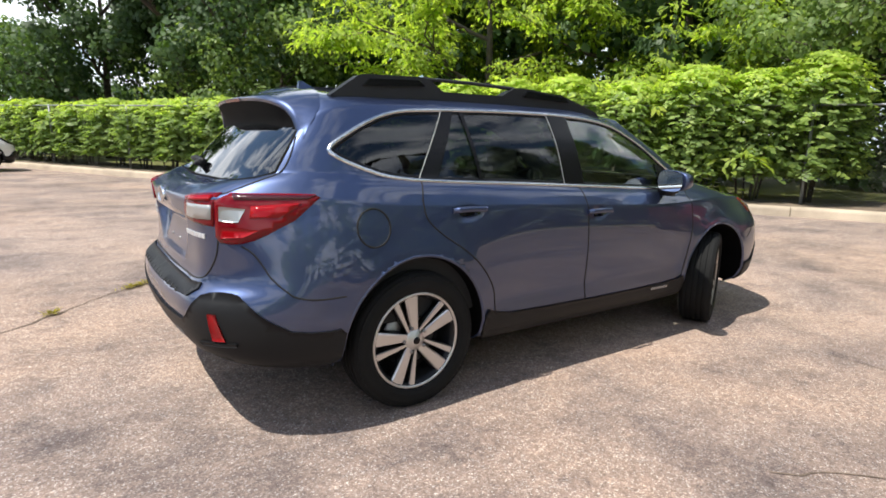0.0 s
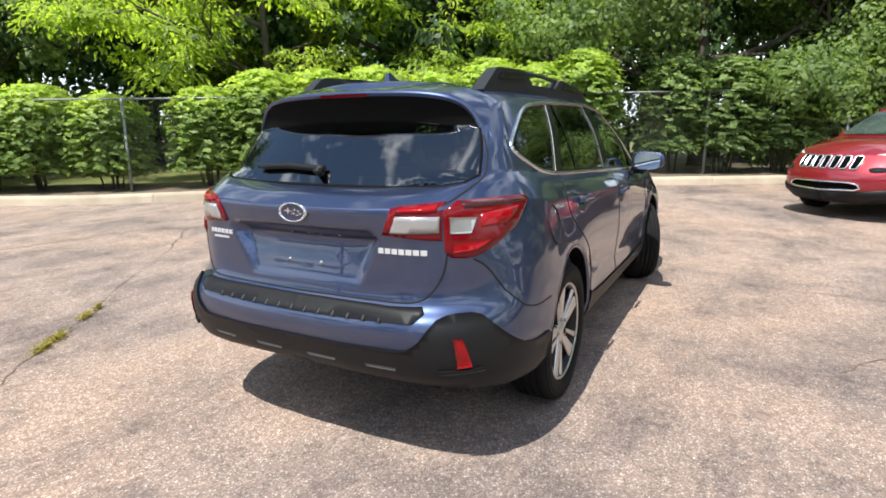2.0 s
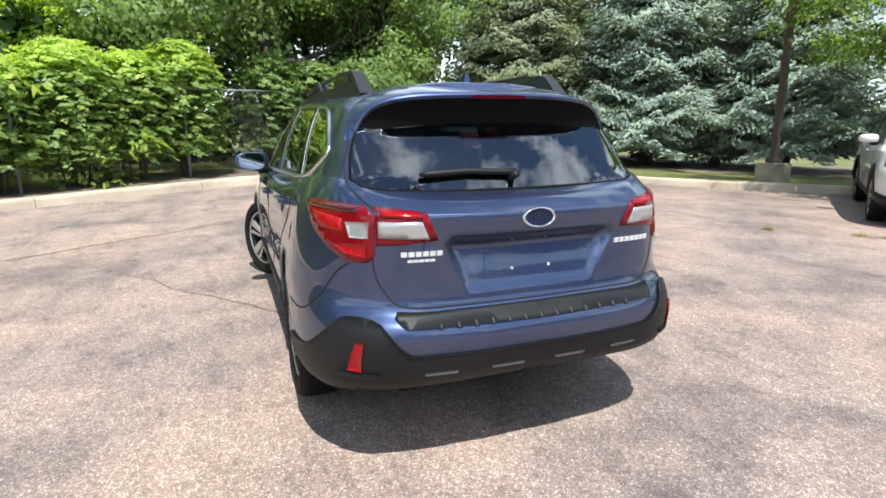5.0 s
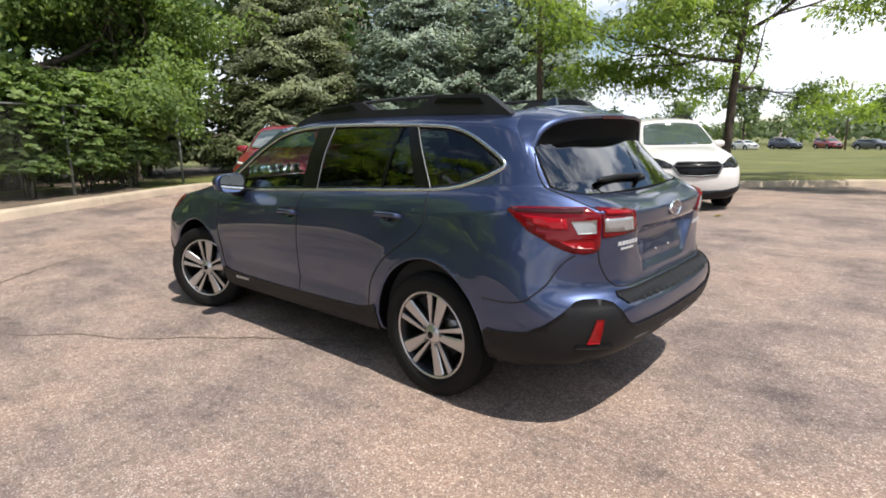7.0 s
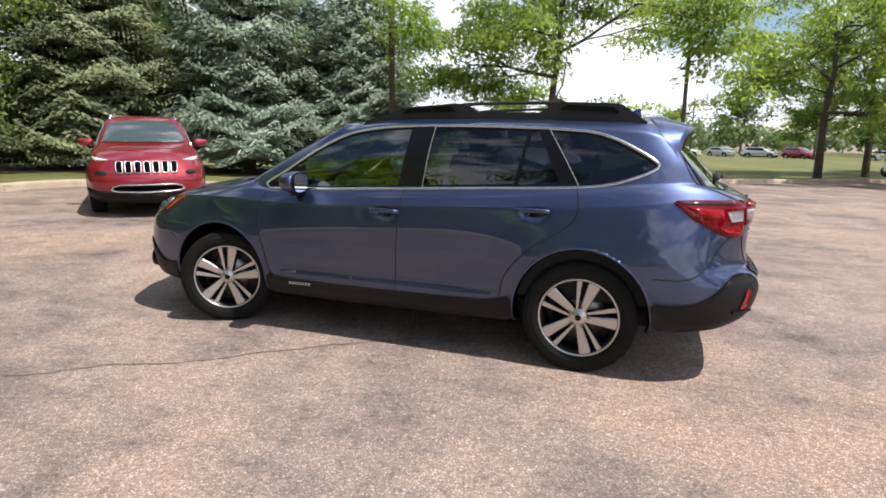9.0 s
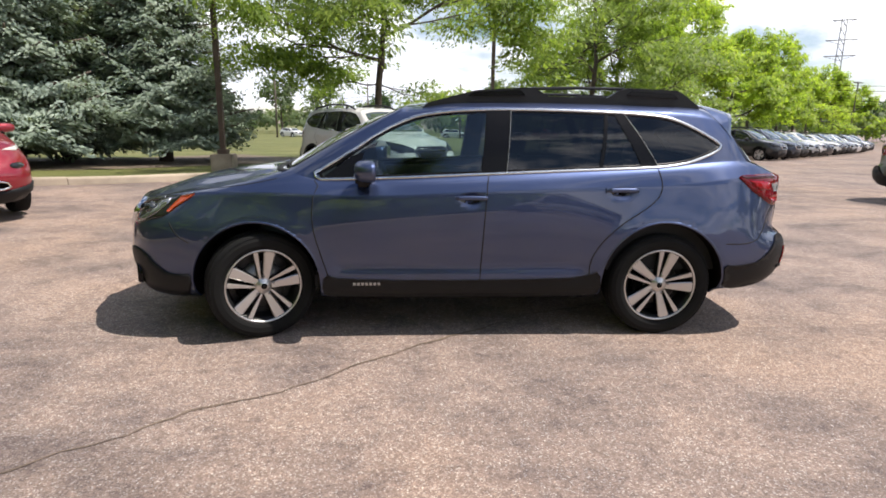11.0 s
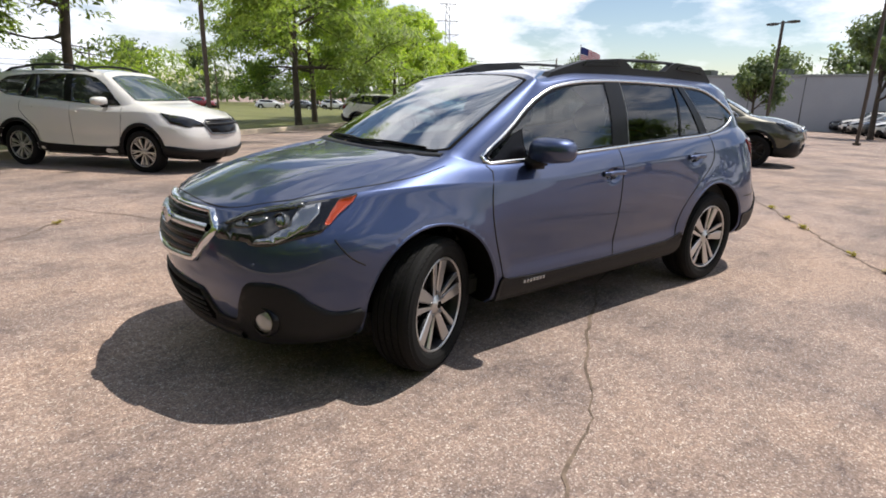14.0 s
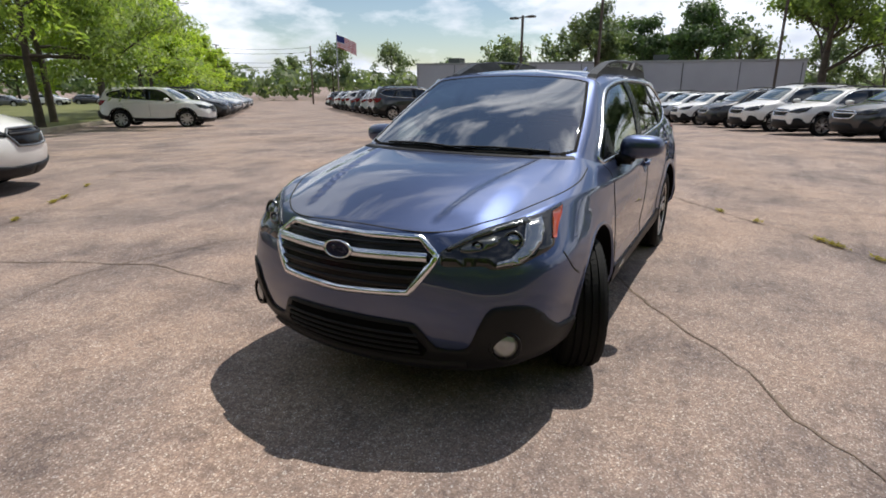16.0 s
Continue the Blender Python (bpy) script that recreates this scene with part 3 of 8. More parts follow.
def patch(shell, outline, off, thick, step=0.035, rounding=0, skirt=0.02, domed=0.0):
    """A plate that lies on the skin: an outline in (kind, value, z), raised by off, with its edge turned down to the skin."""
    flat = shell.uz(outline)
    flat = dense(chaikin(flat, rounding) if rounding else flat, step)
    us, zs = [p[0] for p in flat], [p[1] for p in flat]
    pts = [Vector(p) for p in flat]
    n = len(pts)
    u = min(us) + step / 2
    while u < max(us):
        z = min(zs) + step / 2
        while z < max(zs):
            if inside(flat, u, z) and min((u - a) ** 2 + (z - b) ** 2 for a, b in flat) > (0.45 * step) ** 2:
                pts.append(Vector((u, z)))
            z += step
        u += step
    v2, _, f2, vo, _, _ = delaunay_2d_cdt(pts, [], [list(range(n))], 1, 1e-6)
    verts, edge = [], []
    for k, p in enumerate(v2):
        rim = any(i < n for i in vo[k])
        lift = off + thick
        if domed and not rim:
            lift += domed * min(1.0, math.sqrt(min((p[0] - a) ** 2 + (p[1] - b) ** 2 for a, b in flat)) / 0.05)
        verts.append(shell.point(p[0], p[1], lift)[0])
    faces = [tuple(f) for f in f2]
    mid = faces[len(faces) // 2]
    a, b, c = (verts[k] for k in mid[:3])
    u, z = (sum(v2[k][i] for k in mid[:3]) / 3 for i in (0, 1))
    if (b - a).cross(c - a).dot(shell.point(u, z)[1]) < 0:
        faces = [tuple(reversed(f)) for f in faces]
    if skirt == 0:
        return verts, faces
    # skirt along the outline
    order = {}
    for k in range(len(v2)):
        for i in vo[k]:
            if i < n:
                order[i] = k
    loop = [order[i] for i in range(n) if i in order]
    base = len(verts)
    for k in loop:
        verts.append(shell.point(v2[k][0], v2[k][1], off - skirt)[0])
    m = len(loop)
    faces += [(loop[i], loop[(i + 1) % m], base + (i + 1) % m, base + i) for i in range(m)]
    return verts, faces


def ribbon(places, width, lift, sink=0.004, closed=False):
    """A raised strip along (point, normal) places."""
    verts, faces, n = [], [], len(places)
    for i, (p, nn) in enumerate(places):
        a = places[(i + 1) % n if closed else min(i + 1, n - 1)][0]
        b = places[(i - 1) % n if closed else max(i - 1, 0)][0]
        t = (a - b).normalized()
        s = nn.cross(t).normalized()
        verts += [p - s * width / 2 - nn * sink, p - s * width * 0.36 + nn * lift, p + s * width * 0.36 + nn * lift, p + s * width / 2 - nn * sink]
    for i in range(n if closed else n - 1):
        j = (i + 1) % n
        faces += [(4 * i + k, 4 * j + k, 4 * j + k + 1, 4 * i + k + 1) for k in range(3)]
    q = faces[1]
    if (verts[q[1]] - verts[q[0]]).cross(verts[q[2]] - verts[q[0]]).dot(places[0][1]) < 0:
        faces = [tuple(reversed(f)) for f in faces]
    return verts, faces


def on_skin(shell, pts, step=0.03, rounding=0, closed=False, off=0.0):
    flat = shell.uz(pts)
    flat = dense(chaikin(flat, rounding, closed) if rounding else flat, step, closed)
    return [shell.point(u, z, off) for u, z in flat]


def flip_y(vf):
    v, f = vf
    return [Vector((p[0], -p[1], p[2])) for p in v], [tuple(reversed(q)) for q in f]


def both(name, vf, material, parent, label="", smooth=True):
    """The same piece on either side of the car."""
    return [mesh_ob(name, *q, material, parent, label, smooth) for q in (vf, flip_y(vf))]


def body_parts(shell, root, paint, regions, holes, arches, names, lowest=0):
    """Cuts the skin into panels: regions are (name, outline in x, z on the sides) and so on, holes are left open."""
    G = shell.G
    nv, nu, _ = G.shape
    P = np.concatenate([G, G[:, -2:0:-1] * np.array([1, -1, 1])], axis=1)
    cols = P.shape[1]
    P = P.copy()
    for ax, az, ar in arches:
        for i in range(nv):
            for j in range(cols):
                x, y, z = P[i, j]
                if abs(y) > 0.6 and z < 1.0:
                    d = math.hypot(x - ax, z - az)
                    if abs(d - ar) < 0.022 and d > 0:
                        P[i, j, 0], P[i, j, 2] = ax + (x - ax) * ar / d, az + (z - az) * ar / d
    du = np.roll(P, -1, 1) - np.roll(P, 1, 1)
    dv = np.gradient(P, axis=0)
    N = np.cross(du, dv)
    N /= np.linalg.norm(N, axis=2, keepdims=True) + 1e-12
    mid = np.array([0, 0, 0.8])
    turned = ((P - mid) * N).sum() < 0
    if turned:
        N = -N
    N[-1] = (0, 0, 1)
    groups = {}
    U = np.concatenate([shell.us, shell.us[-2:0:-1]])
    for i in range(nv - 1):
        for j in range(cols):
            q = (j + 1) % cols
            c = (P[i, j] + P[i, q] + P[i + 1, j] + P[i + 1, q]) / 4
            left = j < nu - 1
            u = (U[j] + U[q]) / 2
            if any(abs(c[1]) > 0.6 and math.hypot(c[0] - a, c[2] - b) < r and c[2] < 1.0 for a, b, r in arches):
                continue
            if any(z0 < c[2] < z1 and u0 < u < u1 and inside(poly, u, c[2]) for poly, u0, u1, z0, z1 in holes):
                continue
            key = regions(c[0], abs(c[1]), c[2], left) 
            key = key + ((left if "door" in key[0] else True),)
            groups.setdefault(key, []).append((i * cols + j, i * cols + q, (i + 1) * cols + q, (i + 1) * cols + j))
    flat, nf = P.reshape(-1, 3), N.reshape(-1, 3)
    made = {}
    for key, faces in groups.items():
        used = sorted({k for f in faces for k in f})
        at = {k: n for n, k in enumerate(used)}
        made[key] = mesh_ob(key[0], flat[used], [tuple(at[k] for k in (reversed(f) if turned else f)) for f in faces], paint, root, key[1] if len(key) > 2 else "", True, nf[used])
    return made


def hole_from(shell, outline, rounding=0, shrink=0.012):
    flat = shell.uz(outline)
    flat = dense(chaikin(flat, rounding) if rounding else flat, 0.03)
    cu, cz = sum(p[0] for p in flat) / len(flat), sum(p[1] for p in flat) / len(flat)
    out = []
    for u, z in flat:
        d = math.hypot(u - cu, z - cz)
        out.append((cu + (u - cu) * (1 - shrink / d), cz + (z - cz) * (1 - shrink / d)))
    return out, min(p[0] for p in out), max(p[0] for p in out), min(p[1] for p in out), max(p[1] for p in out)


# ---- wheels ----
def tyre_mesh(R, rim, width):
    w, prof = width / 2, []
    # inner bead, sidewall, shoulder, tread with four grooves, and back
    side = [(rim, 0.78 * w), (rim + 0.012, 0.92 * w), (rim + 0.3 * (R - rim), 1.0 * w), (rim + 0.62 * (R - rim), 1.01 * w), (R - 0.022, 0.93 * w), (R - 0.008, 0.84 * w), (R - 0.002, 0.74 * w)]
    tread = []
    for g in (0.5, 0.17, -0.17, -0.5):
        tread += [(R, (g + 0.055) * w), (R - 0.008, (g + 0.045) * w), (R - 0.008, (g - 0.045) * w), (R, (g - 0.055) * w)]
    prof = side + tread + [(r, -a) for r, a in reversed(side)]
    return lathe(prof, 72)


def tyre_blocks(R, width):
    """Small raised blocks across the tread, so that it reads as a real tyre."""
    verts, faces, w = [], [], width / 2
    for i in range(64):
        for lane, (c, half) in enumerate(((0.78, 0.17), (0.335, 0.10), (0.0, 0.10), (-0.335, 0.10), (-0.78, 0.17))):
            a0 = 2 * math.pi * (i + 0.35 * (lane % 2)) / 64
            a1 = a0 + 2 * math.pi / 64 * 0.78
            slant = 0.02 * (1 if lane < 2 else -1)
            r0 = R - 0.002 if abs(c) < 0.7 else R - 0.008
            o = len(verts)
            for r in (r0 - 0.004, r0 + 0.004):
                for a, y, k in ((a0, c - half, -1), (a1, c - half, -1), (a1, c + half, 1), (a0, c + half, 1)):
                    rr = r - (0.012 if abs(c) > 0.7 and k * c > 0 else 0)
                    verts.append((rr * math.cos(a + slant * k), y * w, rr * math.sin(a + slant * k)))
            faces += [(o + 4, o + 5, o + 6, o + 7), (o, o + 1, o + 5, o + 4), (o + 1, o + 2, o + 6, o + 5), (o + 2, o + 3, o + 7, o + 6), (o + 3, o, o + 4, o + 7)]
    return verts, faces


def bar(a, b, wa, wb, ya, yb, depth):
    """A spoke in the wheel's plane from a to b (radius, angle), with its width at each end and the depth of its face."""
    (ra, ta), (rb, tb) = a, b
    A, B = Vector((ra * math.cos(ta), 0, ra * math.sin(ta))), Vector((rb * math.cos(tb), 0, rb * math.sin(tb)))
    d = (B - A).normalized()
    s = Vector((-d.z, 0, d.x))
    verts = []
    for P, w, y in ((A, wa, ya), (B, wb, yb)):
        for k, yy in ((-1, y), (1, y), (1.25, y - depth), (-1.25, y - depth)):
            verts.append(P + s * w / 2 * k + Vector((0, yy, 0)))
    return verts, [(0, 1, 5, 4), (1, 2, 6, 5), (2, 3, 7, 6), (3, 0, 4, 7), (0, 3, 2, 1), (4, 5, 6, 7)]


def wheel(root, centre, side, steer, R=0.358, rim=0.245, width=0.225, style="twin", turn=0.0, fine=True, far=False):
    """A wheel under its car: tyre, rim with spokes, hub cap, nuts, brake disc."""
    w = width / 2
    seg = 14 if far else 64
    hub = mesh_ob("wheel", *lathe([(0.03, -0.02), (0.05, -0.02), (0.06, w * 0.55), (0.03, w * 0.6)], 16), ALLOYDARK, root)
    hub.matrix_basis = Matrix.Translation(centre) @ Matrix.Rotation(radians(steer), 4, "Z") @ (Matrix.Rotation(math.pi, 4, "Z") if side < 0 else Matrix.Identity(4)) @ Matrix.Rotation(turn, 4, "Y")
    if fine:
        tyre = joined([tyre_mesh(R, rim, width), tyre_blocks(R, width)])
    else:
        tyre = lathe([(rim, 0.78 * w), (rim + 0.35 * (R - rim), w), (R - 0.02, 0.94 * w), (R, 0.75 * w), (R, -0.75 * w), (R - 0.02, -0.94 * w), (rim, -0.78 * w)], seg if not far else 20)
    mesh_ob("tyre", *tyre, RUBBER, hub, "black rubber tyre with moulded tread", False if fine else True)
    barrel = lathe([(rim + 0.004, w * 0.80), (rim - 0.006, w * 0.84), (rim - 0.016, w * 0.78), (rim - 0.03, w * 0.5), (rim - 0.04, -w * 0.2)], seg)
    lip = lathe([(rim + 0.006, w * 0.79), (rim + 0.002, w * 0.87), (rim - 0.006, w * 0.87), (rim - 0.011, w * 0.80)], seg)
    back = lathe([(0.02, -w * 0.15), (rim - 0.038, -w * 0.2)], seg)
    spokes, backs, face = [], [], w * 0.78
    metal = ALLOY if style in ("twin", "multi") else (ALLOYDARK if style == "black" else SILVERWHEEL)
    for i in range(5):
        t = 2 * math.pi * i / 5 + math.pi / 2
        if style in ("twin", "black"):
            # each arm is a broad and a slim spoke with a narrow slot between them
            for r0, a0, a1, w0, w1 in ((0.050, 0.30, 0.160, 0.032, 0.064), (0.056, -0.42, -0.235, 0.012, 0.030)):
                spokes.append(bar((r0, t + a0), (rim - 0.004, t + a1), w0, w1, face - 0.012, face + 0.003, 0.007))
                backs.append(bar((r0, t + a0), (rim - 0.008, t + a1), w0 * 1.2, w1 * 1.12, face - 0.020, face - 0.005, 0.035))
        elif style == "multi":
            for k in (-1, 1):
                spokes.append(bar((0.04, t + k * 0.2), (rim - 0.008, t + k * 0.30), 0.024, 0.028, face - 0.01, face, 0.035))
                spokes.append(bar((0.13, t + k * 0.24), (rim - 0.008, t + k * 0.08), 0.016, 0.02, face - 0.012, face - 0.004, 0.03))
        else:
            for k in (-1, 1):
                spokes.append(bar((0.04, t + k * 0.3), (rim - 0.006, t + k * 0.26), 0.040, 0.052, face - 0.01, face, 0.04))
    cap = lathe([(0.0, face + 0.004), (0.022, face + 0.004), (0.030, face), (0.046, face - 0.008), (0.056, face - 0.014), (0.060, face - 0.035)], 30)
    if far:
        mesh_ob("rim", *joined([lip, cap] + spokes), metal, hub, "bright alloy rim", False)
        mesh_ob("rim_back", *joined([back, barrel] + backs), ALLOYDARK, hub)
        return hub
    mesh_ob("rim", *joined([barrel, back] + backs), ALLOYDARK, hub, "black painted inner rim")
    mesh_ob("rim_lip", *lip, metal, hub, "bright machined rim edge")
    for sv, sf in spokes:
        mesh_ob("spoke", sv, sf, metal, hub, smooth=False)
    mesh_ob("hub_cap", *cap, metal, hub, "round hub centre with a small dark badge")
    if not fine:
        return hub
    mesh_ob("cap_badge", *lathe([(0.0, face + 0.0075), (0.018, face + 0.0075), (0.021, face + 0.003)], 24), GLOSSBLACK, hub)
    for i in range(5):
        t = 2 * math.pi * i / 5 + math.pi / 2
        v, f = lathe([(0.0, face - 0.004), (0.008, face - 0.004), (0.010, face - 0.012), (0.013, face - 0.03)], 10)
        mesh_ob("wheel_nut", [(p[0] + 0.066 * math.cos(t), p[1], p[2] + 0.066 * math.sin(t)) for p in v], f, STEEL, hub)
    disc = lathe([(0.06, 0.01), (0.155, 0.01), (0.155, -0.015), (0.06, -0.015)], 40)
    mesh_ob("brake_disc", *disc, STEEL, hub, "grey steel brake disc")
    cal = bmesh.new()
    box_bm(cal, (0.085, -0.03, -0.075), (0.165, 0.035, 0.075), 0.012)
    part("brake_caliper", cal, DARK, hub)
    return hub

# control rings of a long-roofed wagon, tail middle to nose middle, from the sill up
def wagon_rings():
    return [
        [(-2.2, 0, 0.37), (-2.2, 0.35, 0.37), (-2.14, 0.6, 0.35), (-1.98, 0.74, 0.31), (-1.37, 0.78, 0.27), (-0.7, 0.78, 0.25), (0, 0.78, 0.25), (0.7, 0.78, 0.25), (1.37, 0.78, 0.26), (1.85, 0.72, 0.24), (2.1, 0.55, 0.22), (2.2, 0.3, 0.21), (2.24, 0, 0.21)],
        [(-2.36, 0, 0.405), (-2.35, 0.35, 0.4), (-2.29, 0.66, 0.385), (-2.1, 0.845, 0.36), (-1.37, 0.885, 0.33), (-0.7, 0.875, 0.31), (0, 0.875, 0.31), (0.7, 0.875, 0.31), (1.37, 0.885, 0.33), (1.98, 0.833, 0.32), (2.165, 0.69, 0.3), (2.285, 0.36, 0.28), (2.335, 0, 0.275)],
        [(-2.42, 0, 0.51), (-2.41, 0.35, 0.51), (-2.345, 0.69, 0.5), (-2.12, 0.88, 0.49), (-1.37, 0.908, 0.48), (-0.7, 0.888, 0.46), (0, 0.89, 0.455), (0.7, 0.892, 0.45), (1.37, 0.905, 0.47), (2.01, 0.858, 0.46), (2.215, 0.7, 0.43), (2.345, 0.36, 0.41), (2.395, 0, 0.405)],
        [(-2.42, 0, 0.66), (-2.41, 0.35, 0.66), (-2.35, 0.67, 0.665), (-2.1, 0.875, 0.66), (-1.37, 0.912, 0.66), (-0.7, 0.885, 0.62), (0, 0.888, 0.6), (0.7, 0.888, 0.6), (1.37, 0.908, 0.66), (2.02, 0.865, 0.63), (2.235, 0.7, 0.6), (2.375, 0.35, 0.585), (2.42, 0, 0.58)],
        [(-2.345, 0, 0.7), (-2.34, 0.35, 0.7), (-2.305, 0.62, 0.715), (-2.07, 0.865, 0.73), (-1.37, 0.908, 0.74), (-0.7, 0.892, 0.7), (0, 0.895, 0.68), (0.7, 0.895, 0.67), (1.37, 0.905, 0.73), (2.01, 0.863, 0.7), (2.225, 0.695, 0.68), (2.375, 0.34, 0.67), (2.425, 0, 0.665)],
        [(-2.335, 0, 0.84), (-2.33, 0.35, 0.84), (-2.28, 0.655, 0.86), (-2.02, 0.86, 0.88), (-1.38, 0.893, 0.85), (-0.7, 0.893, 0.82), (0, 0.898, 0.8), (0.7, 0.898, 0.78), (1.38, 0.893, 0.8), (2, 0.848, 0.78), (2.205, 0.68, 0.77), (2.36, 0.33, 0.76), (2.41, 0, 0.76)],
        [(-2.372, 0, 1.075), (-2.36, 0.35, 1.08), (-2.285, 0.635, 1.09), (-1.99, 0.81, 1.1), (-1.4, 0.858, 1.04), (-0.7, 0.878, 1.02), (0, 0.884, 0.99), (0.7, 0.878, 0.965), (1.4, 0.852, 0.985), (1.915, 0.74, 0.957), (2.133, 0.596, 0.898), (2.285, 0.291, 0.893), (2.338, 0, 0.9)],
        [(-2.285, 0, 1.125), (-2.265, 0.35, 1.13), (-2.165, 0.645, 1.155), (-1.965, 0.765, 1.17), (-1.42, 0.825, 1.13), (-0.7, 0.842, 1.09), (0, 0.848, 1.06), (0.72, 0.835, 1.03), (1.3, 0.79, 1.055), (1.62, 0.66, 1.025), (1.78, 0.46, 1.035), (1.86, 0.24, 1.045), (1.88, 0, 1.05)],
        [(-2.2, 0, 1.145), (-2.175, 0.34, 1.15), (-2.08, 0.625, 1.185), (-1.93, 0.735, 1.205), (-1.44, 0.785, 1.175), (-0.7, 0.802, 1.135), (0, 0.806, 1.1), (0.93, 0.797, 1.06), (1.15, 0.715, 1.115), (1.21, 0.57, 1.12), (1.255, 0.39, 1.117), (1.28, 0.2, 1.115), (1.29, 0, 1.115)],
        [(-2.06, 0, 1.29), (-2.045, 0.33, 1.288), (-1.98, 0.628, 1.285), (-1.87, 0.695, 1.315), (-1.43, 0.727, 1.33), (-0.7, 0.742, 1.33), (0, 0.742, 1.315), (0.67, 0.725, 1.27), (0.8, 0.665, 1.31), (0.83, 0.53, 1.335), (0.86, 0.36, 1.345), (0.875, 0.18, 1.35), (0.88, 0, 1.35)],
        [(-1.915, 0, 1.415), (-1.91, 0.32, 1.41), (-1.885, 0.592, 1.385), (-1.785, 0.632, 1.45), (-1.4, 0.638, 1.498), (-0.7, 0.64, 1.512), (0, 0.632, 1.515), (0.38, 0.612, 1.485), (0.42, 0.575, 1.515), (0.385, 0.45, 1.54), (0.355, 0.3, 1.55), (0.335, 0.15, 1.555), (0.33, 0, 1.557)],
        [(-1.84, 0, 1.548), (-1.83, 0.3, 1.544), (-1.79, 0.495, 1.526), (-1.71, 0.548, 1.532), (-1.38, 0.555, 1.546), (-0.7, 0.555, 1.557), (0, 0.545, 1.556), (0.27, 0.52, 1.532), (0.31, 0.46, 1.538), (0.285, 0.35, 1.552), (0.26, 0.22, 1.562), (0.24, 0.1, 1.566), (0.235, 0, 1.567)],
        [(-1.75, 0, 1.561), (-1.7, 0, 1.564), (-1.6, 0, 1.568), (-1.5, 0, 1.572), (-1.25, 0, 1.577), (-0.7, 0, 1.583), (-0.1, 0, 1.584), (0, 0, 1.582), (0.03, 0, 1.581), (0.05, 0, 1.58), (0.07, 0, 1.579), (0.09, 0, 1.578), (0.1, 0, 1.577)],
    ]


ARCHES = [(-1.3725, 0.375, 0.425), (1.3725, 0.375, 0.42)]


def smooth01(v):
    v = min(1.0, max(0.0, v))
    return v * v * (3 - 2 * v)




class Shape:
    """How one car differs from the wagon: stretched lengths, widths and heights."""

    def __init__(self, sx=1.0, sy=1.0, low=1.0, high=1.0, nose=0.0, tail=0.0):
        self.sx, self.sy, self.low, self.high, self.nose, self.tail, self.lift = sx, sy, low, high, nose, tail, 0.027

    def z(self, z, x=-1.0):
        if z > 1.12:
            z += self.lift * smooth01((z - 1.12) / 0.36) * (1 - 0.45 * smooth01((x + 0.1) / 0.5))
        return z * self.low if z < 1.05 else 1.05 * self.low + (z - 1.05) * self.high

    def x(self, x, z):
        x = x * self.sx
        if x < -1.4 and z > 0.9:
            x -= self.tail * smooth01((z - 0.9) / 0.5)
        if x > 1.2 and 0.55 < z < 1.0:
            x += self.nose * smooth01((z - 0.55) / 0.3)
        return x

    def m(self, outline):
        return [(k, (self.x(v, z) if k == "s" else v * self.sy), self.z(z, {"s": v, "r": -1.0, "f": 1.0}[k])) for k, v, z in outline]

    def rings(self):
        return [[(self.x(x, z), y * self.sy, self.z(z, x)) for x, y, z in ring] for ring in wagon_rings()]


def press_wagon(shell):
    """Presses the plate recess, handle hollows and arch flares into the skin."""
    for A in (shell.G, shell.H):
        for i in range(A.shape[0]):
            for j in range(A.shape[1]):
                x, y, z = A[i, j]
                if x < -2.2 and z < 1.05:
                    half = 0.285 + 0.10 * (z - 0.775) / 0.21
                    A[i, j, 0] += (0.014 + 0.045 * smooth01((z - 0.77) / 0.22)) * smooth01((half + 0.03 - y) / 0.055) * smooth01((z - 0.768) / 0.022) * smooth01((0.988 - z) / 0.02)
                # raised flanks of the bonnet, with a crease on either side
                if x > 1.22 and z > 0.86 and y < 0.62:
                    line = 0.53 - 0.20 * (x - 1.3)
                    A[i, j, 2] += 0.014 * smooth01((y - line + 0.02) / 0.032) * smooth01((0.64 - y) / 0.14) * smooth01((x - 1.24) / 0.1) * smooth01((2.22 - x) / 0.15)
                if 0.5 < y and z < 1.1:
                    for hx, hz in ((-1.06, 0.998), (-0.05, 0.945)):
                        d = ((x - hx) / 0.085) ** 2 + ((z - hz) / 0.035) ** 2
                        if d < 1:
                            A[i, j, 1] -= 0.02 * smooth01(1.4 * (1 - d))
                    for ax, az, ar in ARCHES:
                        d = math.hypot(x - ax, z - az) - ar
                        if -0.03 < d < 0.13 and z > 0.4:
                            A[i, j, 1] += 0.007 * (1 - smooth01(max(0, d) / 0.13))
                    # the hollow in the doors above the sill
                    if -0.95 < x < 0.95:
                        A[i, j, 1] -= 0.012 * math.exp(-(((z - 0.50) / 0.06) ** 2)) * smooth01((0.95 - abs(x)) / 0.15)


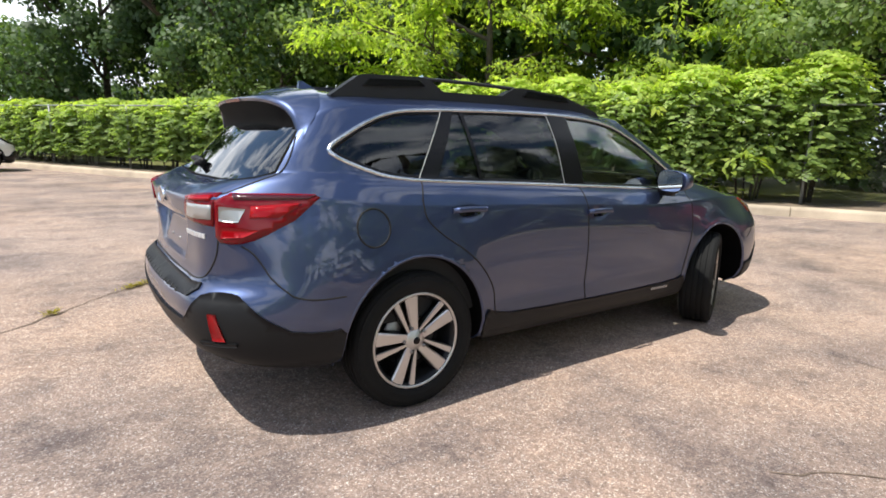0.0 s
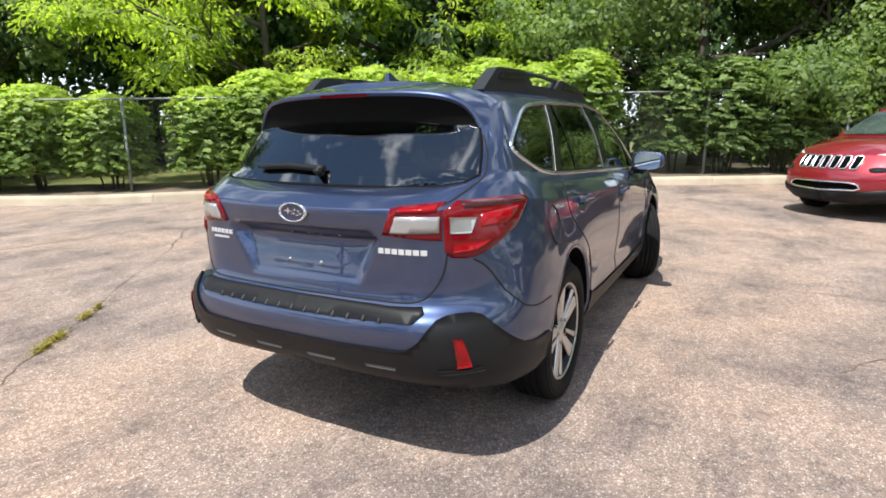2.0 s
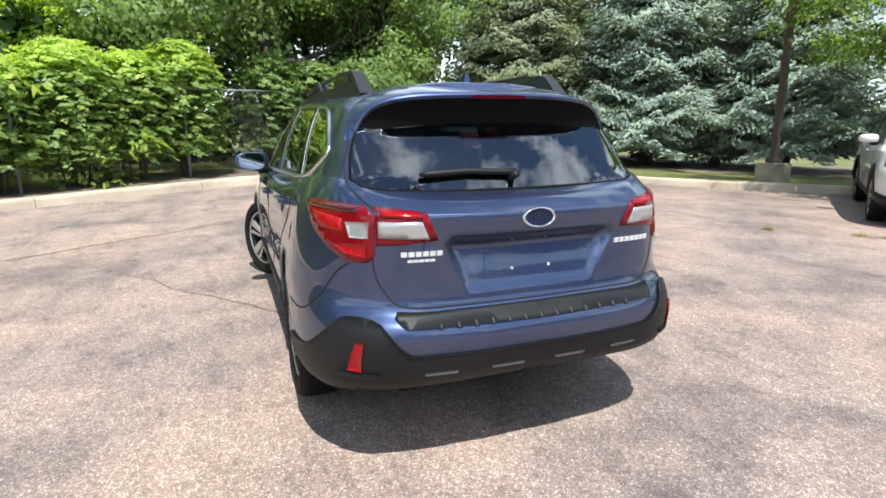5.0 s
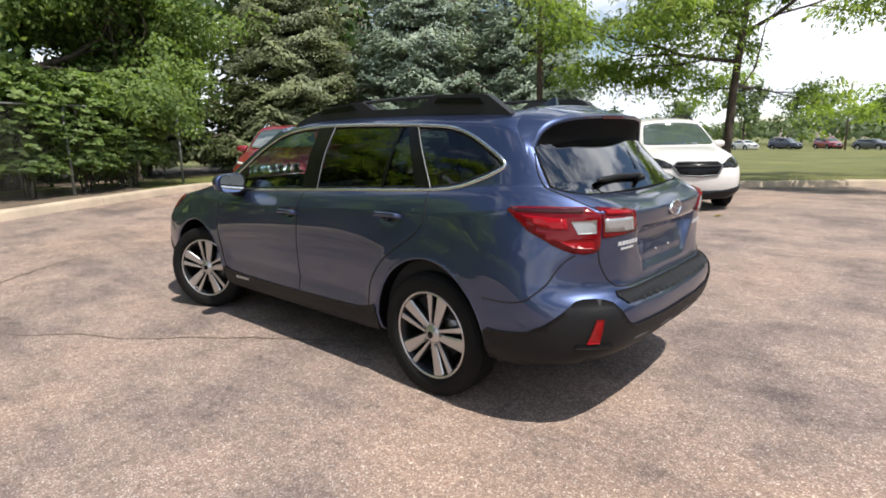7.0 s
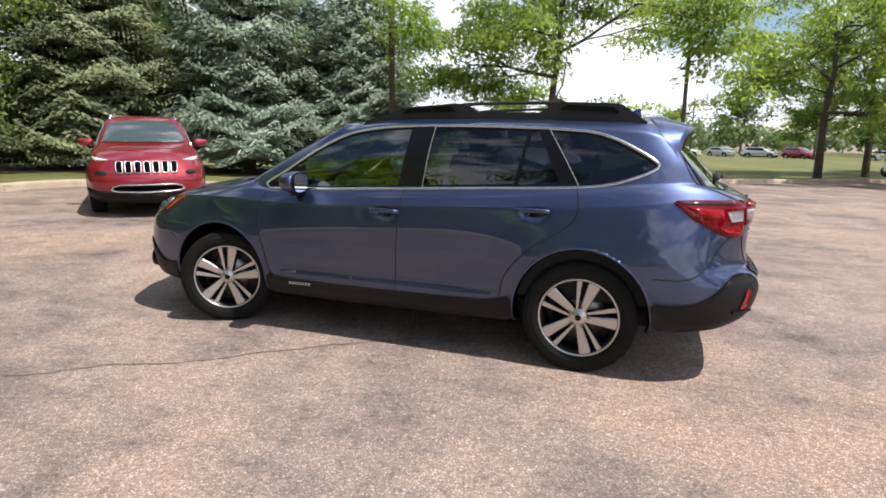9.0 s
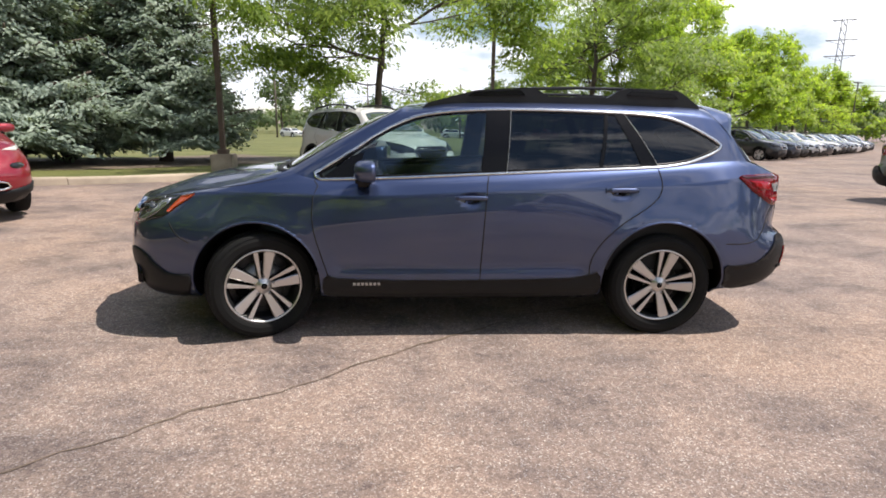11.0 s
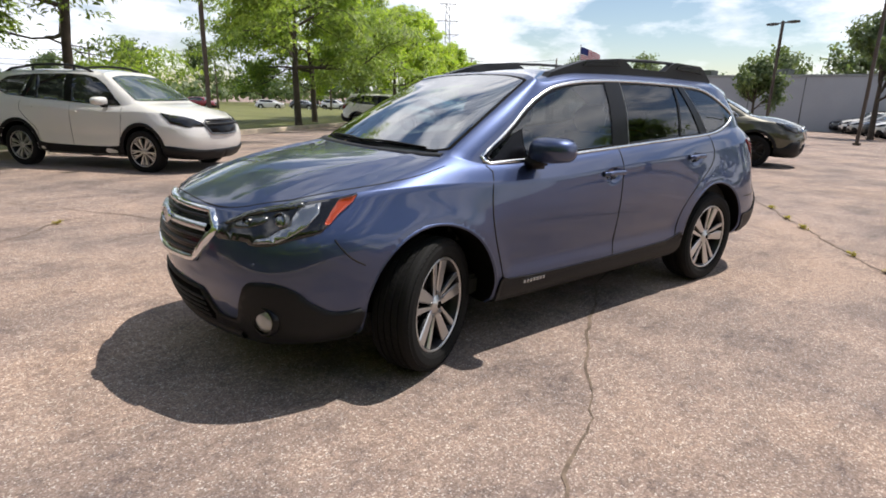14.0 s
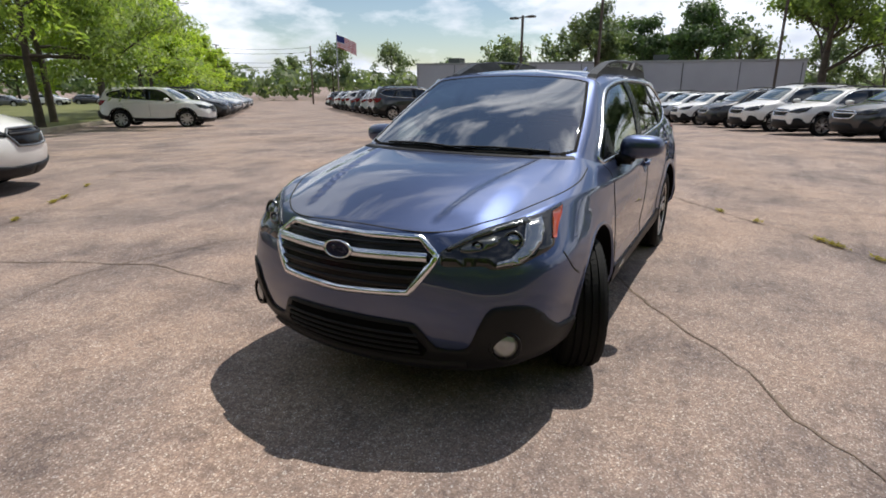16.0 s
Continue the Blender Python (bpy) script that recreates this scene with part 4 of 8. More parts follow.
def side_regions(x, y, z, left):
    s = "left" if left else "right"
    if z > 1.115 and y < 0.63 and -1.9 < x < 0.5 and z > 1.5:
        return ("roof", "blue painted roof panel")
    if x > 1.2 and z > 0.885 and y < 0.80 - 0.26 * (x - 1.25) and z < 1.13:
        return ("hood", "blue painted hood")
    if x < -2.0 and 0.71 < z < 1.5 and y < 0.655:
        return ("tailgate", "blue tailgate with a plate recess")
    if z < 1.07 and y > 0.6 and -0.135 < x < 0.97 and z > 0.36:
        return ("front_door", "blue painted front door")
    if z < 1.12 and y > 0.6 and z > 0.36 and -1.32 + (0.0 if z > 0.85 else 0.46 * smooth01((0.9 - z) / 0.4)) < x <= -0.135:
        return ("rear_door", "blue painted rear door")
    if x < -1.78 and z < 0.72:
        return ("rear_bumper", "blue painted rear bumper")
    if x > 1.75 and z < 0.80:
        return ("front_bumper", "blue painted front bumper")
    return ("body", "blue body shell and wings")


DLO = [("s", 0.985, 1.06), ("s", 0.5, 1.078), ("s", 0, 1.103), ("s", -0.6, 1.13), ("s", -1.31, 1.16), ("s", -1.5, 1.18), ("s", -1.64, 1.222), ("s", -1.73, 1.256), ("s", -1.785, 1.29), ("s", -1.75, 1.32), ("s", -1.69, 1.353), ("s", -1.58, 1.406), ("s", -1.48, 1.446), ("s", -1.37, 1.474), ("s", -1.2, 1.487), ("s", -0.83, 1.501), ("s", -0.44, 1.507), ("s", -0.02, 1.499), ("s", 0.2, 1.482), ("s", 0.36, 1.452), ("s", 0.55, 1.37), ("s", 0.76, 1.234)]
GLASS_FRONT = [("s", 0.9, 1.073), ("s", 0.4, 1.092), ("s", -0.115, 1.114), ("s", -0.165, 1.487), ("s", 0.11, 1.476), ("s", 0.34, 1.439), ("s", 0.53, 1.354), ("s", 0.72, 1.222)]
GLASS_REAR = [("s", -0.275, 1.124), ("s", -0.92, 1.15), ("s", -0.975, 1.48), ("s", -0.315, 1.489)]
GLASS_FIXED = [("s", -0.93, 1.153), ("s", -1.215, 1.16), ("s", -1.035, 1.474), ("s", -0.985, 1.477)]
GLASS_QUARTER = [("s", -1.31, 1.176), ("s", -1.5, 1.195), ("s", -1.63, 1.235), ("s", -1.715, 1.267), ("s", -1.755, 1.291), ("s", -1.72, 1.317), ("s", -1.66, 1.349), ("s", -1.56, 1.396), ("s", -1.46, 1.432), ("s", -1.35, 1.458), ("s", -1.1, 1.47)]
PILLAR_B = [("s", -0.108, 1.105), ("s", -0.282, 1.113), ("s", -0.322, 1.498), ("s", -0.158, 1.496)]
PILLAR_C = [("s", -1.21, 1.158), ("s", -1.318, 1.164), ("s", -1.105, 1.482), ("s", -1.03, 1.486)]
DIVIDER = [("s", -0.912, 1.148), ("s", -0.938, 1.149), ("s", -0.992, 1.482), ("s", -0.968, 1.484)]
CORNER = [("s", .94, 1.073), ("s", .66, 1.085), ("s", .66, 1.24), ("s", .74, 1.215)]
WINDSCREEN = [("f", 0, 1.128), ("f", .35, 1.128), ("f", .60, 1.128), ("f", .675, 1.142), ("f", .60, 1.38), ("f", .545, 1.50), ("f", .30, 1.533), ("f", 0, 1.542)]
BACKLIGHT = [("r", 0, 1.150), ("r", .35, 1.153), ("r", .57, 1.163), ("r", .655, 1.176), ("r", .684, 1.20), ("r", .664, 1.29), ("r", .626, 1.370), ("r", .57, 1.390), ("r", .3, 1.404), ("r", 0, 1.41)]
WINDSCREEN_LOW = [("f", 0, 1.14), ("f", .35, 1.14), ("f", .60, 1.14), ("f", .66, 1.155), ("f", .59, 1.36), ("f", .54, 1.455), ("f", .30, 1.49), ("f", 0, 1.497)]
CLAD_LOW = [("f", 0, .385), ("f", .45, .385), ("f", .70, .42), ("s", 2.02, .45), ("s", 1.93, .462), ("s", 1.79, .46), ("s", 1.80, .36), ("s", 1.83, .29), ("s", 1.95, .26), ("f", .5, .24), ("f", .3, .235), ("f", 0, .235)]
CLAD_REAR = [("r", 0, .545), ("r", .015, .545), ("r", .50, .545), ("r", .565, .555), ("r", .64, .665), ("r", .69, .688), ("r", .77, .688), ("s", -2.20, .66), ("s", -2.07, .535), ("s", -1.9, .505), ("s", -1.785, .515), ("s", -1.80, .42), ("s", -1.80, .345), ("s", -1.95, .335), ("r", .75, .375), ("r", .4, .395), ("r", .015, .40), ("r", 0, .40)]
CLAD_SILL = [("s", -.935, .465), ("s", -.86, .435), ("s", -.7, .408), ("s", .3, .398), ("s", .84, .412), ("s", .93, .45), ("s", .95, .32), ("s", .9, .275), ("s", -.9, .275), ("s", -.955, .32)]
CLAD_FRONT = [("f", 0, .515), ("f", .015, .515), ("f", .33, .510), ("f", .365, .492), ("f", .425, .395), ("f", .455, .382), ("f", .545, .386), ("f", .575, .41), ("f", .615, .51), ("f", .65, .588), ("f", .69, .602), ("f", .775, .600), ("s", 2.09, .565), ("s", 2.03, .50), ("s", 1.96, .455), ("s", 1.885, .445), ("s", 1.79, .455), ("s", 1.80, .36), ("s", 1.83, .29), ("s", 1.95, .26), ("f", .5, .24), ("f", .3, .235), ("f", .015, .235), ("f", 0, .235)]
LAMP_OUTER = [("s", -1.85, 1.110), ("s", -2.02, 1.116), ("r", .74, 1.114), ("r", .649, 1.113), ("r", .652, .985), ("r", .656, .905), ("r", .73, .895), ("s", -2.12, .925), ("s", -2.02, .985), ("s", -1.92, 1.06)]
LAMP_INNER = [("r", .645, 1.112), ("r", .50, 1.096), ("r", .463, 1.085), ("r", .440, 1.03), ("r", .420, .987), ("r", .60, .972), ("r", .646, .970)]
HEADLAMP = [("f", .430, .822), ("f", .53, .884), ("f", .62, .917), ("s", 1.92, .948), ("s", 1.82, .964), ("s", 1.745, .976), ("s", 1.80, .940), ("s", 1.88, .888), ("s", 1.934, .846), ("s", 1.977, .814), ("f", .781, .791), ("f", .745, .769), ("f", .70, .758), ("f", .645, .757), ("f", .618, .772), ("f", .54, .768), ("f", .448, .764), ("f", .445, .80)]
HEADLAMP_SLIM = [("f", .55, .885), ("f", .68, .910), ("s", 1.88, .930), ("s", 1.76, .945), ("s", 1.84, .905), ("f", .74, .868)]


def grown(outline, d):
    """An outline in one view pushed out by d all round."""
    P = [Vector((v, z)) for _, v, z in outline]
    area = sum(a.x * b.y - b.x * a.y for a, b in zip(P, P[1:] + P[:1]))
    out = []
    for i, p in enumerate(P):
        a, b = (p - P[i - 1]).normalized(), (P[(i + 1) % len(P)] - p).normalized()
        n = Vector((a.y + b.y, -a.x - b.x)) * (1 if area > 0 else -1)
        q = p + n.normalized() * d
        out.append((outline[i][0], q.x, q.y))
    return out


def mirrored(vf):
    """Both halves of a piece that crosses the car's middle, welded there."""
    v, f = vf
    v = [Vector((p[0], 0.0 if abs(p[1]) < 0.006 else p[1], p[2])) for p in v]
    out, at = list(v), {}
    for i, p in enumerate(v):
        if p.y == 0.0:
            at[i] = i
        else:
            at[i] = len(out)
            out.append(Vector((p.x, -p.y, p.z)))
    g = [tuple(at[i] for i in reversed(q)) for q in f]
    return out, list(f) + [q for q in g if len(set(q)) > 2]


def oval_badge(parent, place, normal, w, h, name="badge"):
    """An oval badge: bright rim, dark blue field, a few small bright stars."""
    n = Vector(normal).normalized()
    up = (Vector((0, 0, 1)) - n * n.z).normalized()
    side = up.cross(n)
    rim, field = [], []
    N = 40
    ring_v, ring_f = [], []
    for i in range(N):
        t = 2 * math.pi * i / N
        for k, o in ((1.0, -0.004), (1.0, 0.006), (0.88, 0.009), (0.84, 0.002)):
            ring_v.append(Vector(place) + side * (w / 2 * k * math.cos(t)) + up * (h / 2 * k * math.sin(t)) + n * o)
    for i in range(N):
        j = (i + 1) % N
        ring_f += [(4 * i + k, 4 * i + k + 1, 4 * j + k + 1, 4 * j + k) for k in range(3)]
    badge = mesh_ob(name, ring_v, ring_f, CHROME, parent, "oval chrome badge")
    disc = [Vector(place) + side * (w / 2 * 0.86 * math.cos(2 * math.pi * i / N)) + up * (h / 2 * 0.86 * math.sin(2 * math.pi * i / N)) + n * 0.003 for i in range(N)]
    mesh_ob("badge_field", disc, [tuple(range(N))], BADGE, badge, smooth=False)
    for sx, sz, r in ((-0.30, 0.12, 0.34), (0.18, 0.26, 0.16), (0.45, 0.16, 0.16), (0.10, -0.12, 0.16), (0.38, -0.26, 0.16), (0.60, -0.10, 0.16)):
        c = Vector(place) + side * (w / 2 * sx) + up * (h / 2 * sz) + n * 0.005
        v = []
        for i in range(8):
            t, k = math.pi * i / 4, (1.0 if i % 2 == 0 else 0.28)
            v.append(c + (side * (math.cos(t) * w * 0.5) + up * (math.sin(t) * h * 0.55)) * r * k)
        mesh_ob("badge_star", v, [tuple(range(8))], CHROME, badge, smooth=False)
    return badge




DULLBLACK = plain("dull_black", (0.004, 0.004, 0.004), 0.7, 0, 0, 0.08)
BADGE = plain("badge_blue", (0.016, 0.024, 0.06), 0.2, 0.3, 1.0)


def add_interior(root, shp):
    """Seats, dashboard, wheel and inner floor, seen through the windows."""
    bm = bmesh.new()
    box_bm(bm, (-2.05 * shp.sx, -0.74, 0.30), (1.15 * shp.sx, 0.74, 0.42), 0.02)
    part("floor_pan", bm, INTERIOR, root)
    bm = bmesh.new()
    box_bm(bm, (0.62 * shp.sx, -0.72, 0.62), (1.12 * shp.sx, 0.72, shp.z(1.03)), 0.06)
    part("dashboard", bm, INTERIOR, root, "dark plastic dashboard")
    for s in (-1, 1):
        bm = bmesh.new()
        box_bm(bm, (-1.9 * shp.sx, s * 0.80 - 0.02, 0.45), (0.95 * shp.sx, s * 0.80 + 0.02, shp.z(1.04)), 0.01)
        part("door_lining", bm, INTERIOR, root)

    def seat(x, y, w, z=0.42, tall=0.62):
        bm = bmesh.new()
        box_bm(bm, (x - 0.26, y - w / 2, z), (x + 0.26, y + w / 2, z + 0.17), 0.05)
        st = part("seat", bm, SEAT, root, "grey leather car seat", True)
        bm = bmesh.new()
        box_bm(bm, (-0.07, -w / 2 + 0.01, 0), (0.07, w / 2 - 0.01, tall), 0.05)
        bmesh.ops.transform(bm, matrix=Matrix.Translation((x - 0.25, y, z + 0.12)) @ Matrix.Rotation(radians(-14), 4, "Y"), verts=bm.verts)
        part("backrest", bm, SEAT, st, smooth=True)
        for hy in ((0,) if w < 0.8 else (-0.38, 0.38)):
            bm = bmesh.new()
            box_bm(bm, (-0.05, -0.13, 0), (0.05, 0.13, 0.19), 0.04)
            bmesh.ops.transform(bm, matrix=Matrix.Translation((x - 0.25 - 0.17 * tall / 0.62, y + hy, z + 0.14 + tall)) @ Matrix.Rotation(radians(-12), 4, "Y"), verts=bm.verts)
            part("headrest", bm, SEAT, st, smooth=True)

    seat(0.02, 0.37, 0.50)
    seat(0.02, -0.37, 0.50)
    seat(-0.88, 0.0, 1.26, 0.44, 0.56)
    ring = [(0.185 * math.cos(t), 0.185 * math.sin(t)) for t in np.linspace(0, 2 * math.pi, 28)]
    tilt = Matrix.Translation((0.50, 0.37, 0.97)) @ Matrix.Rotation(radians(-66), 4, "Y")
    v, f = tube([tilt @ Vector((a, b, 0)) for a, b in ring], [0.016] * 28, 8, False)
    v2, f2 = tube([tilt @ Vector((-0.18, 0, 0)), tilt @ Vector((0.0, 0, -0.02)), tilt @ Vector((0.18, 0, 0))], [0.02, 0.06, 0.02], 8)
    v3, f3 = tube([tilt @ Vector((0, 0.18, 0)), tilt @ Vector((0, -0.18, 0))], [0.02, 0.02], 8)
    mesh_ob("steering_wheel", *joined([(v, f), (v2, f2), (v3, f3)]), INTERIOR, root, "black steering wheel")


def door_mirror(root, shp, paint, x=0.64, z=1.135, scale=1.0, far=False):
    for s in (1, -1):
        bm = bmesh.new()
        bmesh.ops.create_uvsphere(bm, u_segments=10 if far else 20, v_segments=6 if far else 12, radius=1)
        for v in bm.verts:
            a, b, c = v.co
            a = math.copysign(abs(a) ** 0.8, a)
            b = math.copysign(abs(b) ** 0.62, b)
            c = math.copysign(abs(c) ** 0.72, c)
            if a < -0.25:
                a = -0.25 - (abs(a) - 0.25) * 0.12
            v.co = (a * 0.10 - 0.045 * (b * 0.5 + 0.5), s * (b * 0.128), c * 0.072 * (1 - 0.14 * b) + 0.004 * b)
        bmesh.ops.scale(bm, vec=(scale,) * 3, verts=bm.verts)
        bmesh.ops.translate(bm, vec=(shp.x(x, 1.1), s * 0.955 * shp.sy, shp.z(z)), verts=bm.verts)
        house = part("door_mirror", bm, paint, root, "painted door mirror housing", True)
        bm = bmesh.new()
        box_bm(bm, (-0.05, -0.07, -0.075), (0.05, 0.05, 0.0), 0.02)
        bmesh.ops.translate(bm, vec=(shp.x(x, 1.1) + 0.02, s * 0.875 * shp.sy, shp.z(z) - 0.03), verts=bm.verts)
        part("mirror_foot", bm, PLASTIC, house, "black mirror foot", True)
        v = []
        for i in range(20):
            t = 2 * math.pi * i / 20
            b, c = math.copysign(abs(math.cos(t)) ** 0.6, math.cos(t)), math.copysign(abs(math.sin(t)) ** 0.65, math.sin(t))
            v.append((shp.x(x, 1.1) - 0.062 * scale - 0.026 * (b * 0.5 + 0.5), s * (0.955 * shp.sy + b * 0.10 * scale), shp.z(z) + c * 0.068 * scale))
        mesh_ob("mirror_glass", v, [tuple(range(20))], MIRROR, house, "mirror glass", False)


def roof_rails(root, shp, chunky=True, material=None):
    for s in (1, -1):
        pieces = []
        if chunky:
            def rail(profile, y0, y1):
                lo = [(x, z) for x, z in profile]
                n = len(lo)
                v = [Vector((shp.x(x, 1.5), s * y0 * shp.sy, shp.z(z, x))) for x, z in lo] + [Vector((shp.x(x, 1.5), s * (y1 + (0.012 if z > 1.6 else 0)) * shp.sy, shp.z(z, x))) for x, z in lo]
                f = [(i, (i + 1) % n, n + (i + 1) % n, n + i) for i in range(n)] + [tuple(range(n)), tuple(range(2 * n - 1, n - 1, -1))]
                pieces.append((v, f))
            rail([(.30, 1.50), (.24, 1.555), (.05, 1.600), (-.10, 1.634), (-.42, 1.656), (-.50, 1.654), (-.60, 1.600), (-1.02, 1.594), (-1.10, 1.645), (-1.16, 1.662), (-1.50, 1.650), (-1.54, 1.640), (-1.69, 1.536), (-1.66, 1.505), (-1.0, 1.53), (-.3, 1.54)], 0.555, 0.49)
            v, f = tube([(shp.x(-.48, 1.5), s * .525 * shp.sy, shp.z(1.650)), (shp.x(-.8, 1.5), s * .525 * shp.sy, shp.z(1.658)), (shp.x(-1.14, 1.5), s * .525 * shp.sy, shp.z(1.656))], [0.011] * 3, 8)
            pieces.append((v, f))
            r = mesh_ob("roof_rail", *joined(pieces), material or RAILPLASTIC, root, "charcoal plastic roof rail with raised ends", False)
            for a, b in (((-.03, 1.605), (-.44, 1.632)), ((-1.14, 1.626), (-1.52, 1.620))):
                q = [(a[0] - .01, a[1] - .012), (a[0] - .05, a[1] + .016), (b[0] + .04, b[1] + .008), (b[0], b[1] - .028)]
                v = [Vector((shp.x(x, 1.5), s * .5685 * shp.sy, shp.z(z))) for x, z in q] + [Vector((shp.x(x, 1.5), s * .545 * shp.sy, shp.z(z))) for x, z in q]
                mesh_ob("rail_recess", v, [(0, 1, 2, 3), (0, 1, 5, 4), (1, 2, 6, 5), (2, 3, 7, 6), (3, 0, 4, 7)], GLOSSBLACK, r, "", False)
        else:
            xs = np.linspace(.18, -1.62, 15)
            pts = [(shp.x(x, 1.5), s * .56 * shp.sy, shp.z(1.640 - 0.10 * abs((x + .72) / .9) ** 4 - 0.02 * abs((x + .72) / .9))) for x in xs]
            pieces.append(tube(pts, [0.022] * 15, 8))
            for x in (-.25, -1.2):
                pieces.append(tube([(shp.x(x, 1.5), s * .55 * shp.sy, shp.z(1.51)), (shp.x(x, 1.5), s * .545 * shp.sy, shp.z(1.60))], [0.03, 0.02], 8))
            mesh_ob("roof_rail", *joined(pieces), material or SATIN, root, "slim roof rail")


def lamp_disc(parent, name, place, normal, r, material, label="", bezel=None):
    n = Vector(normal).normalized()
    m = Matrix.Translation(place) @ n.to_track_quat("Y", "Z").to_matrix().to_4x4()
    v, f = lathe([(0.0, 0.012), (r * 0.5, 0.010), (r * 0.85, 0.004), (r, -0.01)], 28)
    ob = mesh_ob(name, [m @ Vector(p) for p in v], f, material, parent, label)
    if bezel:
        v, f = lathe([(r * 0.98, 0.006), (r * 1.12, 0.012), (r * 1.25, 0.004), (r * 1.3, -0.02)], 28)
        mesh_ob("lamp_bezel", [m @ Vector(p) for p in v], f, bezel, ob)
    return ob


def build_suv(name, place, paint, label, category, shp=None, fine=False, nu=9, nv=3, style="multi", rails="slim", face="hex", clad=True, steer=0.0, clad_low=False, group="", chrome=True, ride=1.0, tail_lamps=True, far=False):
    """A parked car with its parts. fine: the near car, with all its small details."""
    shp = shp or Shape()
    root = thing(name, place, label, category, group)
    shell = Shell(shp.rings(), (6, 8, 10), 10, nu, nv)
    if fine:
        press_wagon(shell)
    arches = [(ax * shp.sx, az * ride, ar * ride) for ax, az, ar in ARCHES]
    step = 0.03 if fine else 0.08
    M = shp.m
    panes = [("window", GLASS_FRONT, CLEAR if fine else CARGLASS)] + [("window", o, TINT if fine else CARGLASS) for o in (GLASS_REAR, GLASS_FIXED, GLASS_QUARTER)]
    holes = []
    if fine:
        holes.append(hole_from(shell, M(DLO), 1, 0.012))
        holes.append(hole_from(shell, [(k, (v if v else -0.0), z) for k, v, z in M(WINDSCREEN)], 0, 0.0))
        holes.append(hole_from(shell, M(BACKLIGHT), 0, 0.0))
        holes = [h for h in holes]

    def regions(x, y, z, left):
        return side_regions(x / shp.sx, y / shp.sy, (z / shp.low if z < 1.05 * shp.low else 1.05 + (z - 1.05 * shp.low) / shp.high), left) if fine else ("body", "")

    body_parts(shell, root, paint, regions, holes, arches, None)
    # glass
    for nm, o, mat in panes:
        both(nm, patch(shell, M(grown(o, 0.012)), -0.001 if fine else 0.008, 0.0, step, 0, 0.0 if fine else 0.02), mat, root, "clear front side window" if mat is CLEAR else "dark tinted side window")
    if fine:
        ring = on_skin(shell, M(grown(DLO, -0.012)), 0.03, 1, True, 0.0)
        both("window_seal", ribbon(ring, 0.026, 0.002, 0.006, True), GLOSSBLACK, root)
    mesh_ob("windscreen", *mirrored(patch(shell, M(WINDSCREEN if fine else WINDSCREEN_LOW), 0.001 if fine else 0.014, 0.0, step, 0, 0.0 if fine else 0.03)), SCREEN if fine else SKYPALEGLASS, root, "clear laminated windscreen")
    mesh_ob("rear_window", *mirrored(patch(shell, M(BACKLIGHT), 0.001 if fine else 0.014, 0.0, step, 0, 0.0 if fine else 0.03)), TINT_REAR if fine else CARGLASS, root, "tinted rear window")
    if fine:
        for o, wide in ((WINDSCREEN, 0.020), (BACKLIGHT, 0.013)):
            mesh_ob("glass_border", *mirrored(ribbon(on_skin(shell, M(o), 0.03, 0, False, 0.002), wide, 0.0004, 0.0008)), DULLBLACK, root, "black border of the glass")
    for nm, o in (("pillar_trim", PILLAR_B), ("pillar_trim", PILLAR_C), ("pillar_trim", DIVIDER), ("pillar_trim", CORNER))[: 2 if far else 4]:
        both(nm, patch(shell, M(o), 0.003 if fine else 0.012, 0.002, step, 0, 0.0), GLOSSBLACK, root, "black pillar trim")
    if chrome:
        ring = on_skin(shell, M(DLO), 0.14 if far else 0.04, 1, True, 0.002)
        both("window_chrome", ribbon(ring, 0.021, 0.006 if fine else 0.012, 0.006, True), SATIN, root, "bright chrome strip round the side windows")
    # black plastic skirts
    if clad:
        for nm, o in (("rear_skirt", CLAD_REAR), ("front_skirt", CLAD_LOW if clad_low else CLAD_FRONT)):
            mesh_ob(nm, *mirrored(patch(shell, M(o), 0.004 if fine else 0.016, 0.006, step, 1 if fine else 0, 0.03)), PLASTIC, root, "black grained plastic bumper skirt")
        both("sill_skirt", patch(shell, M(CLAD_SILL), 0.004, 0.008, step, 1, 0.02), PLASTIC, root, "black plastic sill cladding")
    # wheel arches: lip and liner
    for ax, az, ar in arches:
        for s in (1, -1):
            ring = []
            for t in np.linspace(radians(-14), radians(194), 18 if far else 48):
                x, z = ax + ar * math.cos(t), az + ar * math.sin(t)
                p, n = shell.point(shell.locate("s", x, max(z, 0.26)), max(z, 0.26))
                ring.append((Vector((x, s * (p.y - 0.004), z)), Vector((0, s, 0))))
            v, v2 = [], []
            for p, n in ring:
                c = Vector((ax, p.y, az))
                d = (p - c).normalized()
                v += [p + d * 0.012 - n * 0.004, p + d * 0.006 + n * 0.0055, p - d * 0.003 + n * 0.006, p - d * 0.010 - n * 0.02] if fine else [p + d * 0.05 - n * 0.004, p + d * 0.045 + n * 0.012, p - d * 0.006 + n * 0.014, p - d * 0.014 - n * 0.02]
                v2 += [p - d * 0.002 + n * 0.004, p - d * 0.016 - n * 0.03, Vector((p.x, s * 0.52, p.z)) + d * 0.01]
            f = [(4 * i + k, 4 * i + k + 1, 4 * i + k + 5, 4 * i + k + 4) for i in range(len(ring) - 1) for k in range(3)]
            f2 = [(3 * i + k, 3 * i + k + 1, 3 * i + k + 4, 3 * i + k + 3) for i in range(len(ring) - 1) for k in range(2)]
            mesh_ob("arch_lip", v, f, paint if fine else PLASTIC, root, "rolled wheel arch edge")
